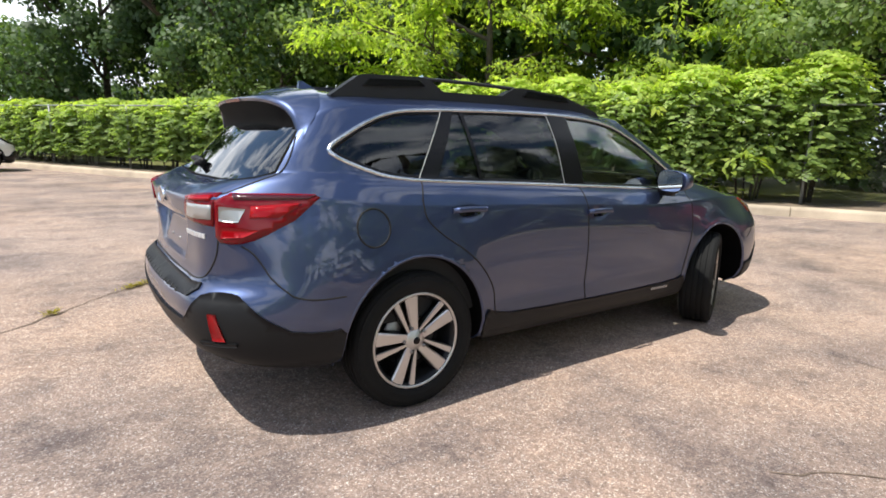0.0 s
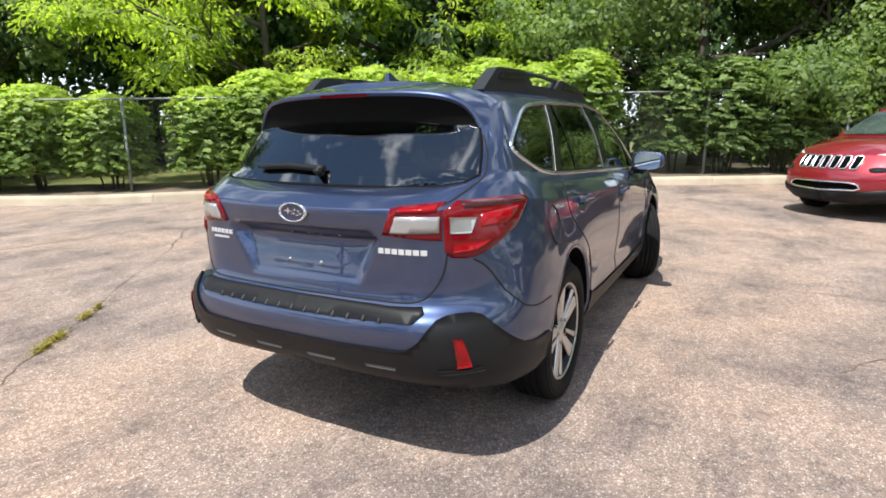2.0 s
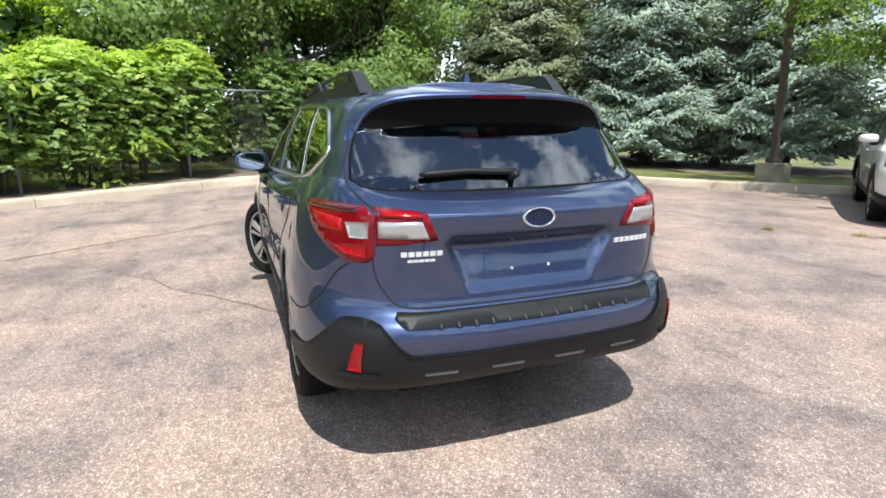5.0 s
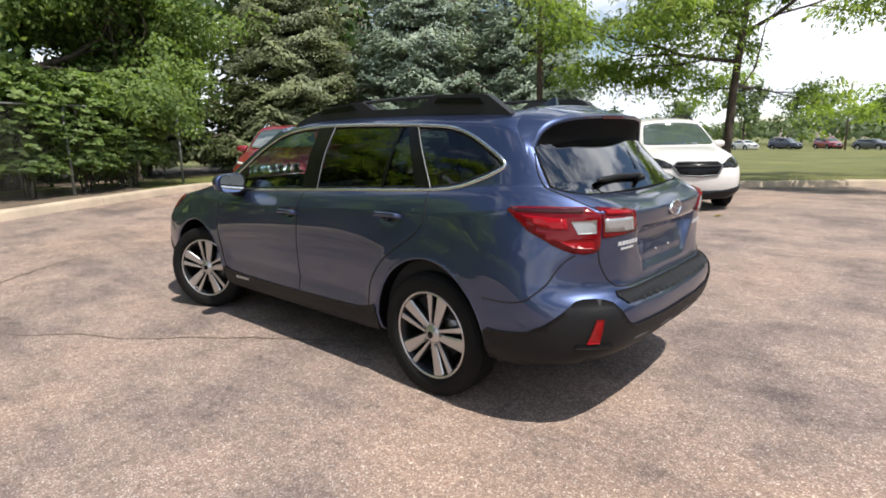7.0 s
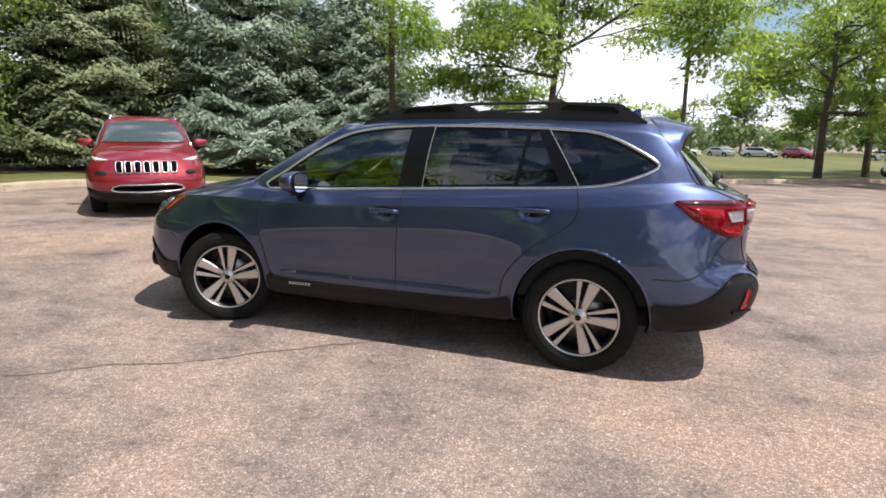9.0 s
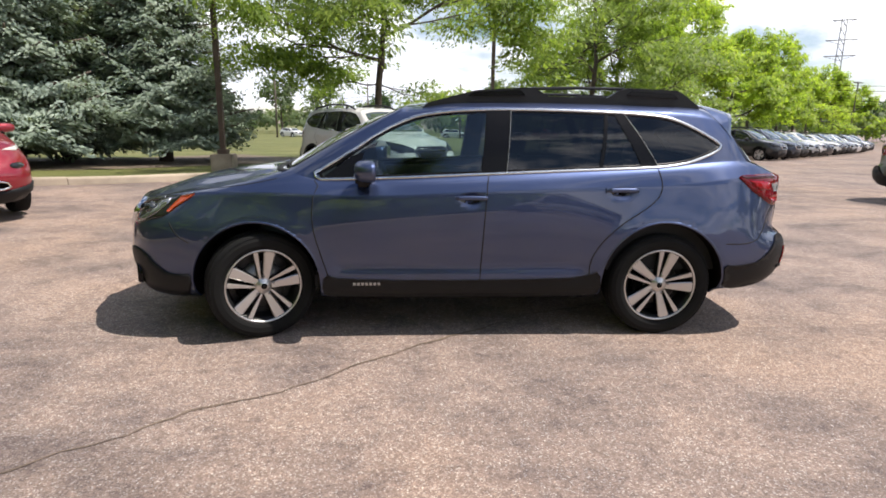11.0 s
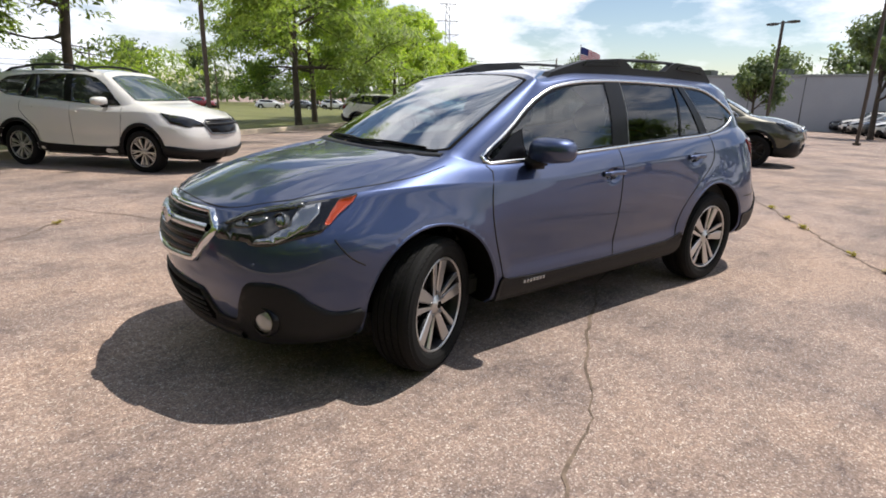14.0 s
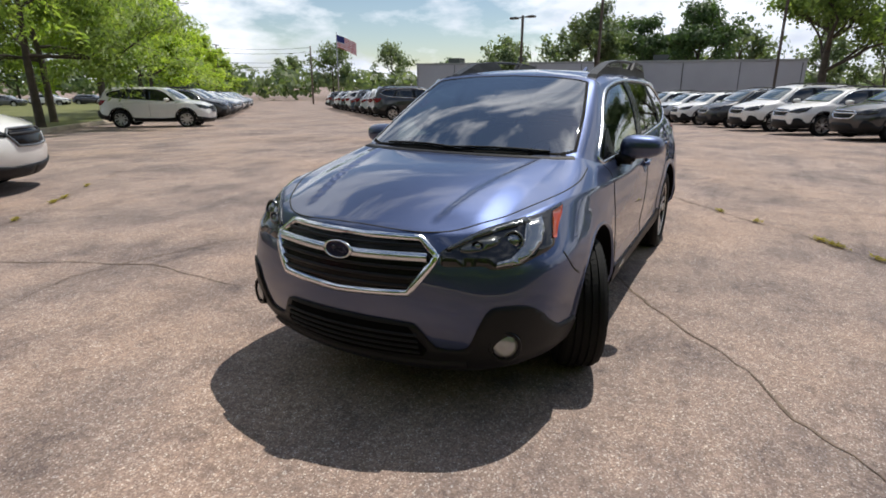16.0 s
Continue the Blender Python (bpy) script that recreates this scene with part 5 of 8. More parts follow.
            mesh_ob("wheel_arch", v2, f2, DARK, root, "black wheel arch liner")
    bm = bmesh.new()
    box_bm(bm, (-2.1 * shp.sx, -0.56, 0.24), (2.1 * shp.sx, 0.56, 0.60), 0.05)
    box_bm(bm, (-0.90 * shp.sx, -0.80, 0.24), (0.90 * shp.sx, 0.80, 0.40), 0.03)
    part("underbody", bm, DARK, root, "dark underbody")
    # lamps
    if tail_lamps:
        both("tail_lamp", patch(shell, M(LAMP_OUTER), 0.003, 0.004, step, 1 if fine else 0, 0.02, 0.003), REDLENS, root, "red tail lamp wrapping round the corner")
        both("tail_lamp_inner", patch(shell, M(LAMP_INNER), 0.003, 0.004, step, 0, 0.02, 0.0), REDLENS, root, "red lamp on the tailgate")
    slim = face == "slots"
    both("headlamp", patch(shell, M(HEADLAMP_SLIM if slim else HEADLAMP), 0.002 if fine else 0.008, 0.003, step, 1 if fine else 0, 0.02, 0.0), PALELENS if slim else LAMPDARK, root, "slim bright daytime lamp" if slim else "swept dark headlamp")
    if slim:
        both("lower_lamp", patch(shell, M([("f", .56, .70), ("f", .64, .725), ("f", .74, .715), ("f", .76, .67), ("f", .62, .65)]), 0.010, 0.004, step, 1, 0.02), LAMPDARK, root, "dark oval lower headlamp")
    if face == "hex":
        grille = [("f", 0, .872), ("f", .345, .866), ("f", .428, .80), ("f", .33, .650), ("f", 0, .634)]
        mesh_ob("grille", *mirrored(patch(shell, M(grille), 0.003, 0.004, step, 0, 0.02)), GLOSSBLACK, root, "black grille")
        frame_pts = on_skin(shell, M(grille), 0.03, 0, False, 0.006)
        mesh_ob("grille_frame", *mirrored(ribbon(frame_pts, 0.034, 0.018, 0.01)), CHROME if chrome else GREYP, root, "chrome grille frame")
        bar_pts = on_skin(shell, M([("f", 0, .795), ("f", .392, .795)]), 0.04, 0, False, 0.008)
        mesh_ob("grille_bar", *mirrored(ribbon(bar_pts, 0.045, 0.022, 0.01)), SATIN if fine else (PLASTIC if not chrome else SATIN), root, "bright bar across the grille")
    elif face == "slots":
        for k in range(7):
            y, mid = abs(k - 3) * 0.132, k == 3
            half = [("f", y + 0.030, .862), ("f", y + 0.047, .848), ("f", y + 0.043, .704), ("f", y + 0.026, .690)]
            if mid:
                o = [("f", 0.0, .862)] + half + [("f", 0.0, .690)]
            else:
                o = half + [("f", y - 0.026, .690), ("f", y - 0.043, .704), ("f", y - 0.047, .848), ("f", y - 0.030, .862)]
            vf = patch(shell, M(o), 0.010, 0.004, 0.05, 0, 0.02)
            rb = ribbon(on_skin(shell, M(o), 0.03, 0, not mid, 0.014), 0.017, 0.010, 0.008, not mid)
            if mid:
                vf, rb = mirrored(vf), mirrored(rb)
            elif k < 3:
                vf, rb = flip_y(vf), flip_y(rb)
            slot = mesh_ob("grille_slot", *vf, DARK, root, "black grille opening")
            mesh_ob("slot_frame", *rb, SATIN, slot, "chrome slot frame")
        low = [("f", 0, .515), ("f", .40, .515), ("f", .50, .49), ("f", .53, .44), ("f", .45, .415), ("f", 0, .40)]
        mesh_ob("lower_grille", *mirrored(patch(shell, M(low), 0.012, 0.004, 0.05, 0, 0.02)), DARK, root, "dark lower intake")
        mesh_ob("lower_grille_frame", *mirrored(ribbon(on_skin(shell, M(low), 0.03, 0, False, 0.016), 0.026, 0.014, 0.01)), CHROME, root, "chrome frame of the lower intake")
    # wheels
    tx, ty = 1.3725 * shp.sx, 0.79 * shp.sy
    for x, s, st in ((-tx, 1, 0), (-tx, -1, 0), (tx, 1, steer), (tx, -1, steer)):
        wheel(root, (x, s * ty, 0.356 * ride), s, st, 0.358 * ride, 0.250 * ride, 0.225, style, ((-0.23 if x < 0 else -0.06) if s > 0 else 0.3) if fine else random.Random(int(x * 10 + s)).uniform(0, 1.2), fine, far)
    door_mirror(root, shp, paint, far=far)
    if rails:
        roof_rails(root, shp, rails == "chunky", None if rails == "chunky" else (SATIN if rails == "slim" else RAILPLASTIC))
    if not fine and not far:
        for s in (1, -1):
            for hx, hz in ((-1.05, 1.012), (-.04, .957)):
                bm = bmesh.new()
                p, n = shell.point(shell.locate("s", shp.x(hx, 1), shp.z(hz)), shp.z(hz), 0.018)
                box_bm(bm, (p.x - 0.09, s * p.y - 0.015, p.z - 0.014), (p.x + 0.09, s * p.y + 0.015, p.z + 0.014), 0.008)
                part("door_handle", bm, paint, root)
        for o in ([("s", -.135, 1.10), ("s", -.13, .7), ("s", -.12, .36)], [("s", .97, 1.05), ("s", .985, .8), ("s", .90, .45), ("s", .86, .36)], [("s", -1.31, 1.15), ("s", -1.33, 1.0), ("s", -1.18, .85), ("s", -.92, .66), ("s", -.86, .42)]):
            both("door_gap", ribbon(on_skin(shell, M(o), 0.06, 1, False, 0.001), 0.010, 0.001, 0.002), GAP, root)
    return root, shell

# ---- the blue wagon in the middle of the lot ----
PLATESILVER = plain("bright_letter_silver", (0.62, 0.63, 0.65), 0.25, 0.3)
LAMPCUP = plain("faceted_reflector", (0.10, 0.105, 0.105), 0.25, 0.8, 0.5)
SKIRTGREY = plain("worn_grey_trim", (0.085, 0.085, 0.09), 0.5)

def build_hero():
    root, sh = build_suv("station_wagon", Matrix.Identity(4), BLUE, "steel-blue metallic station wagon with black cladding and roof rails", "car", None, True, 20, 8, "twin", "chunky", "hex", True, 25.0)
    add_interior(root, Shape())
    L = lambda pts, step=0.03, rounding=1, off=0.0: on_skin(sh, pts, step, rounding, False, off)
    # shut lines
    gaps = [
        [("s", -.165, 1.10), ("s", -.145, .95), ("s", -.13, .7), ("s", -.12, .5), ("s", -.115, .40), ("s", -.10, .355)],
        [("s", .985, 1.058), ("s", .99, .95), ("s", 1.0, .82), ("s", .985, .70), ("s", .93, .52), ("s", .90, .42), ("s", .88, .37), ("s", .80, .345)],
        [("s", -1.315, 1.165), ("s", -1.335, 1.08), ("s", -1.335, 1.02), ("s", -1.31, .96), ("s", -1.22, .885), ("s", -1.08, .80), ("s", -.96, .69), ("s", -.885, .58), ("s", -.865, .48), ("s", -.865, .38), ("s", -.80, .345)],
        [("s", .80, .345), ("s", .2, .34), ("s", -.10, .355), ("s", -.5, .34), ("s", -.80, .345)],
        [("r", .650, 1.115), ("r", .657, 1.0), ("r", .662, .90), ("r", .645, .82), ("r", .60, .745), ("r", .54, .722), ("r", .35, .716), ("r", 0, .714)],
        [("r", .652, 1.11), ("r", .69, 1.165), ("r", .705, 1.2), ("r", .688, 1.28), ("r", .65, 1.36)],
        [("s", -1.785, .66), ("s", -1.95, .655), ("s", -2.06, .70), ("r", .78, .86), ("r", .74, .892)],
        [("s", 1.79, .66), ("s", 1.86, .70), ("s", 1.92, .79)],
    ]
    for gpts in gaps:
        both("shut_line", ribbon(L(gpts, 0.025, 2, 0.002), 0.0085, 0.0005, 0.003), GAP, root)
    # bonnet edge lines, laid on the skin from above
    from mathutils.bvhtree import BVHTree
    G = sh.G
    rows, cols = G.shape[:2]
    flat = [Vector(p) for p in G.reshape(-1, 3)]
    tree = BVHTree.FromPolygons(flat, [(i * cols + j, i * cols + j + 1, (i + 1) * cols + j + 1, (i + 1) * cols + j) for i in range(rows - 1) for j in range(cols - 1)])

    def top(x, y, off=0.0):
        hit, n, _, _ = tree.ray_cast(Vector((x, y, 3)), Vector((0, 0, -1)))
        if hit is None:
            hit, n = Vector((x, y, 1.0)), Vector((0, 0, 1))
        n = n if n.z > 0 else -n
        return hit + n * off, n

    hood = dense(chaikin([(1.235, .775), (1.40, .792), (1.58, .778), (1.74, .738), (1.88, .685), (2.02, .612), (2.15, .520), (2.25, .40), (2.305, .22), (2.318, 0.002)], 2, False), 0.025, False)
    both("shut_line", ribbon([top(x, y, 0.001) for x, y in hood], 0.008, 0.0006, 0.002), GAP, root)
    cowl = dense(chaikin([(1.20, .690), (1.225, .64), (1.265, .55), (1.31, .3), (1.325, .002)], 2, False), 0.03, False)
    both("cowl_panel", ribbon([top(x, y, 0.002) for x, y in cowl], 0.05, 0.004, 0.004), PLASTIC, root, "black cowl panel under the windscreen")
    # lamps in detail
    def lens(o, off, mat, nm, lab, rd=0):
        both(nm, patch(sh, o, off, 0.002, 0.02, rd, 0.006, 0.0), mat, root, lab)
    lens([("r", .636, 1.062), ("r", .484, 1.062), ("r", .455, .994), ("r", .636, 1.000)], 0.008, CLEARLENS, "reversing_lamp", "clear reversing lamp")
    lens([("r", .664, 1.058), ("s", -2.16, 1.050), ("s", -2.19, .992), ("r", .668, .996)], 0.010, CLEARLENS, "turn_lamp", "clear turn signal lamp")
    lens([("s", -1.95, 1.078), ("s", -2.14, 1.062), ("s", -2.15, 1.010), ("s", -2.04, 1.015)], 0.010, REDGLOW, "brake_lamp", "bright red brake lamp")
    lens([("s", -1.88, 1.106), ("s", -2.20, 1.108), ("s", -2.20, 1.088), ("s", -1.92, 1.092)], 0.009, DARKRED, "lamp_shade", "smoked red lamp edge")
    lens([("r", .628, 1.098), ("r", .505, 1.086), ("r", .480, 1.074), ("r", .628, 1.080)], 0.008, REDGLOW, "upper_strip", "bright red lamp strip")
    lens([("r", .675, .970), ("s", -2.19, .970), ("s", -2.12, .960), ("r", .745, .930), ("r", .678, .922)], 0.010, REDGLOW, "lamp_lower", "bright red lower lamp")
    # headlamp insides
    def head(o, off, mat, nm, lab="", rd=1):
        both(nm, patch(sh, o, off, 0.003, 0.025, rd, 0.006, 0.0), mat, root, lab)
    head([("s", 1.765, .966), ("s", 1.85, .948), ("s", 1.90, .90), ("s", 1.945, .850), ("s", 1.925, .848), ("s", 1.872, .890), ("s", 1.795, .938)], 0.006, AMBER, "side_marker", "amber side marker", 0)
    head([("f", .708, .919), ("s", 1.925, .936), ("s", 1.950, .894), ("f", .785, .840), ("f", .772, .806), ("f", .742, .776), ("f", .66, .765), ("f", .66, .782), ("f", .705, .796), ("f", .722, .82), ("f", .728, .854)], 0.006, LAMPGREY, "lamp_reflector", "bright C-shaped reflector in the headlamp", 0)
    head([("f", .45, .830), ("f", .53, .881), ("f", .62, .914), ("f", .70, .938), ("f", .72, .921), ("f", .64, .899), ("f", .55, .868), ("f", .47, .828)], 0.007, LAMPCUP, "lamp_brow", "bright brow along the headlamp", 0)
    head([("f", .50, .838), ("f", .56, .862), ("f", .635, .880), ("f", .65, .850), ("f", .60, .825), ("f", .52, .815)], 0.005, LAMPCUP, "lamp_cup", "grey faceted reflector bowl", 1)
    for s in (1, -1):
        p, n = sh.point(sh.locate("f", .690, .858), .858, 0.002)
        n = (n + Vector((0.9, 0, 0))).normalized()
        lamp_disc(root, "projector_lens", (p.x, s * p.y, p.z), (n.x, s * n.y, n.z), 0.036, LAMPGREY, "round projector lens", LAMPCUP)
        p, n = sh.point(sh.locate("f", .57, .842), .842, 0.000)
        lamp_disc(root, "high_beam", (p.x, s * p.y, p.z), (1, s * .3, 0.1), 0.022, LAMPGREY, "small round lens", GLOSSBLACK)
        p, n = sh.point(sh.locate("f", .705, .418), .418, 0.012)
        n = Vector((n.x + 0.5, s * n.y, 0.02))
        lamp_disc(root, "fog_lamp", (p.x, s * p.y, p.z), n, 0.058, CLEARLENS, "round clear fog lamp", GLOSSBLACK)
    # grille slats and lower intake
    for z in (.838, .752, .715, .678):
        half = np.interp(z, [.655, .80, .862], [.32, .415, .335])
        pts = on_skin(sh, [("f", 0, z), ("f", float(half), z)], 0.05, 0, False, 0.008)
        mesh_ob("grille_slat", *mirrored(ribbon(pts, 0.016, 0.010, 0.004)), ALLOYDARK, root, "dark grille slat")
    low = [("f", 0, .497), ("f", .325, .492), ("f", .392, .380), ("f", .37, .345), ("f", 0, .335)]
    mesh_ob("lower_grille", *mirrored(patch(sh, low, 0.011, 0.003, 0.03, 0, 0.01)), DARK, root, "dark lower intake")
    for z in (.365, .395, .425, .455):
        pts = on_skin(sh, [("f", 0, z), ("f", .36, z)], 0.05, 0, False, 0.014)
        mesh_ob("intake_slat", *mirrored(ribbon(pts, 0.012, 0.008, 0.004)), PLASTIC, root)
    lip = on_skin(sh, [("f", 0, .30), ("f", .35, .30), ("f", .55, .31)], 0.05, 0, False, 0.012)
    mesh_ob("front_lip", *mirrored(ribbon(lip, 0.05, 0.012, 0.01)), PLASTIC, root, "black chin under the front bumper")
    # badges and name plates
    p, n = sh.point(sh.locate("f", 0.0, .795), .795, 0.034)
    oval_badge(root, p, (1, 0, 0.12), 0.150, 0.082, "front_badge")
    p, n = sh.point(0.0, 1.055, 0.004)
    oval_badge(root, p, (-1, 0, 0.05), 0.150, 0.082, "rear_badge")
    mesh_ob("badge_screw", *lathe([(0, 0.004), (0.006, 0.003), (0.008, -0.01)], 10), DARK, root).matrix_basis = Matrix.Translation(sh.point(0.0, .972, 0.004)[0]) @ Matrix.Rotation(radians(90), 4, "Z")

    def letters(kind, start, z, total, count, h, mirror, material, thin, proud=0.005):
        w = total / count
        at = start
        for _ in range(count):
            o = [(kind, at + w * (1 - thin) / 2, z - h / 2), (kind, at + w * (1 + thin) / 2, z - h / 2), (kind, at + w * (1 + thin) / 2, z + h / 2), (kind, at + w * (1 - thin) / 2, z + h / 2)]
            uz = sh.uz(o)
            ps = [sh.point(*q, proud)[0] for q in uz] + [sh.point(*q, -0.003)[0] for q in uz]
            vf = (ps, [(0, 1, 2, 3), (0, 1, 5, 4), (1, 2, 6, 5), (2, 3, 7, 6), (3, 0, 4, 7)])
            mesh_ob("letter_bar", *(flip_y(vf) if mirror else vf), material, root, "", False)
            at += w

    letters("r", .395, .922, .205, 7, .020, True, PLATESILVER, 0.80)
    letters("r", .40, .935, .165, 6, .018, False, PLATESILVER, 0.80)
    letters("r", .43, .908, .11, 5, .009, False, PLATESILVER, 0.85)
    for flip in (False, True):
        letters("s", .555, .380, .19, 7, .018, flip, CLEARLENS, 0.62, 0.016)
    # plate screws
    for y in (-0.087, 0.087):
        u = sh.locate("r", abs(y), .836)
        p, n = sh.point(u, .836, 0.0)
        m = Matrix.Translation((p.x, y, p.z)) @ Matrix.Rotation(radians(90), 4, "Z")
        v, f = lathe([(0, 0.006), (0.007, 0.005), (0.009, -0.004)], 12)
        mesh_ob("plate_screw", [m @ Vector(q) for q in v], f, CLEARLENS, root, "small white screw cap")
        p, n = sh.point(u, .955, 0.0)
        m = Matrix.Translation((p.x, y * 0.9, p.z)) @ Matrix.Rotation(radians(90), 4, "Z")
        mesh_ob("plate_screw", [m @ Vector(q) * 1.0 for q in v], f, BLUE, root)
    # bumper step pad with ribs
    pad = [("r", 0, .700), ("r", .45, .703), ("r", .585, .712), ("r", .60, .690), ("r", .565, .655), ("r", 0, .648)]
    mesh_ob("step_pad", *mirrored(patch(sh, pad, 0.003, 0.005, 0.025, 0, 0.01)), PLASTIC, root, "black ribbed step pad on the rear bumper")
    for k in range(-6, 7):
        y = abs(k) * 0.072
        o = on_skin(sh, [("r", y, .664), ("r", y, .656), ("r", y, .649)], 0.01, 0, False, 0.006)
        vf = ribbon(o, 0.022, 0.004, 0.004)
        mesh_ob("pad_rib", *(flip_y(vf) if k < 0 else vf), PLASTIC, root)
    # silver marks along the lower edge of the rear skirt, reflectors, sensors
    for y0, y1 in ((.07, .22), (.36, .50)):
        o = [("r", y0, .474), ("r", y1, .474), ("r", y1 - .006, .463), ("r", y0 + .006, .463)]
        both("skirt_trim", patch(sh, o, 0.009, 0.003, 0.04, 0, 0.01), SKIRTGREY, root, "grey trim piece on the rear skirt")
    both("reflector", patch(sh, [("r", .715, .605), ("r", .742, .605), ("r", .768, .492), ("r", .725, .490)], 0.012, 0.006, 0.03, 0, 0.015), REDGLOW, root, "red rear reflector")
    both("bracket_shelf", patch(sh, [("r", .66, .478), ("r", .80, .483), ("r", .80, .470), ("r", .67, .466)], 0.012, 0.01, 0.03, 0, 0.01), PLASTIC, root)
    # spoiler
    def spoiler():
        lead = [(-1.70, 0, 0), (-1.70, .30, 0), (-1.71, .45, 0), (-1.735, .52, 0), (-1.765, 0, 1.505), (-1.805, 0, 1.455), (-1.845, 0, 1.405), (-1.877, 0, 1.355)]
        trail = [(-2.005, 0, 1.548), (-1.990, .30, 1.541), (-1.965, .46, 1.526), (-1.93, .548, 1.498), (-1.910, .590, 1.462), (-1.900, .612, 1.425), (-1.893, .628, 1.386), (-1.888, .642, 1.348)]
        under = [(-1.930, 0, 1.408), (-1.925, .30, 1.404), (-1.915, .47, 1.394), (-1.908, .53, 1.385), (-1.905, .565, 1.372), (-1.900, .59, 1.358), (-1.900, .61, 1.345), (-1.897, .630, 1.335)]
        A = []
        for (x, y, z), (tx_, ty_, tz_) in zip(lead, trail):
            if z == 0:
                A.append(tuple(top(x, max(y, 0.002), 0.004)[0]))
            else:
                hit, nn, _, _ = tree.ray_cast(Vector((x, 1.3, z)), Vector((0, -1, 0)))
                A.append((x, hit.y + 0.004 if hit is not None else ty_, z))
        ks, fine_k = np.arange(8), np.linspace(0, 7, 36)
        A, T, U = (hermite(ks, np.array(q, float), fine_k) for q in (A, trail, under))
        V, n = [], len(fine_k)
        W = []
        for a, t, u in zip(A, T, U):
            a, t, u = Vector(a), Vector(t), Vector(u)
            bow = (t - a).length
            mid = (a + t) / 2 + Vector((0, 0.25, 0.97)) * 0.03 * bow
            drop = Vector((0.008, -0.003, -0.014)) * min(1.0, bow / 0.12)
            V += [a, a * 0.62 + mid * 0.38 + Vector((0, 0, 0.002)), mid, mid * 0.4 + t * 0.6 + Vector((0, 0, 0.001)), t, t + drop * 0.25, t + drop]
            W += [t + drop, (t + drop) * 0.5 + u * 0.5 + Vector((0.012, 0, 0.014)) * min(1.0, bow / 0.12), u]
        f = [(7 * i + j, 7 * i + j + 1, 7 * i + j + 8, 7 * i + j + 7) for i in range(n - 1) for j in range(6)]
        g = [(3 * i + j, 3 * i + j + 1, 3 * i + j + 4, 3 * i + j + 3) for i in range(n - 1) for j in range(2)]
        sp = mesh_ob("roof_spoiler", *mirrored((V, f)), BLUE, root, "blue roof spoiler over the rear window")
        mesh_ob("spoiler_underside", *mirrored((W, g)), DULLBLACK, sp, "black spoiler underside")
        brake = [Vector((-2.006 + 0.008 * k, y, 1.543 - 0.014 * k)) for k in (0.0, 1.0) for y in np.linspace(-0.13, 0.13, 7)]
        mesh_ob("high_brake_lamp", brake, [(i, i + 1, i + 8, i + 7) for i in range(6)], REDLENS, sp, "red high brake lamp", False)
    spoiler()
    # rear wiper
    u0 = [("r", .42, 1.205), ("r", .22, 1.215), ("r", .0, 1.205)]
    pts = [sh.point(*q, 0.02)[0] for q in dense(sh.uz(u0), 0.04, False)]
    v, f = tube(pts, [0.008] + [0.014] * (len(pts) - 2) + [0.018], 8)
    wip = mesh_ob("rear_wiper", v, f, PLASTIC, root, "black rear wiper arm and blade")
    p = sh.point(0.0, 1.185, 0.015)[0]
    v, f = tube([p + Vector((0.02, 0.02, 0)), p + Vector((-0.025, 0.01, 0.02))], [0.018, 0.015], 12)
    mesh_ob("wiper_pivot", v, f, PLASTIC, wip)
    # front wipers
    for y0, y1 in ((0.55, -0.05), (-0.02, -0.52)):
        pts = []
        for k in np.linspace(0, 1, 9):
            y = y0 + (y1 - y0) * k
            u, z = sh.locate("f", abs(y), 1.132), 1.132 + 0.010 * math.sin(k * 3)
            q = sh.point(u, z, 0.010)[0]
            pts.append(Vector((q.x, math.copysign(q.y, y), q.z)))
        v, f = tube(pts, [0.007] * 9, 6)
        mesh_ob("front_wiper", v, f, PLASTIC, root, "black windscreen wiper")
    # aerial fin
    b, _ = top(-1.56, 0.001)
    prof = [(0.12, 0), (0.04, 0.022), (-0.02, 0.055), (-0.055, 0.075), (-0.075, 0.074), (-0.085, 0)]
    v = [Vector((b.x + x, s * (0.022 if z < 0.03 else 0.008), b.z + z - 0.004)) for s in (1, -1) for x, z in prof]
    mesh_ob("roof_aerial", v, [tuple(range(6)), tuple(range(11, 5, -1))] + [(i, (i + 1) % 6, 6 + (i + 1) % 6, 6 + i) for i in range(6)], BLUE, root, "shark-fin roof aerial", False)
    # bright edges of the door frames
    for o in ([("s", -1.322, 1.166), ("s", -1.108, 1.482)], [("s", -.286, 1.114), ("s", -.326, 1.497)]):
        both("door_frame_edge", ribbon(on_skin(sh, Shape().m(o), 0.03, 0, False, 0.004), 0.004, 0.001, 0.002), GALV, root, "thin bright edge of the door frame")
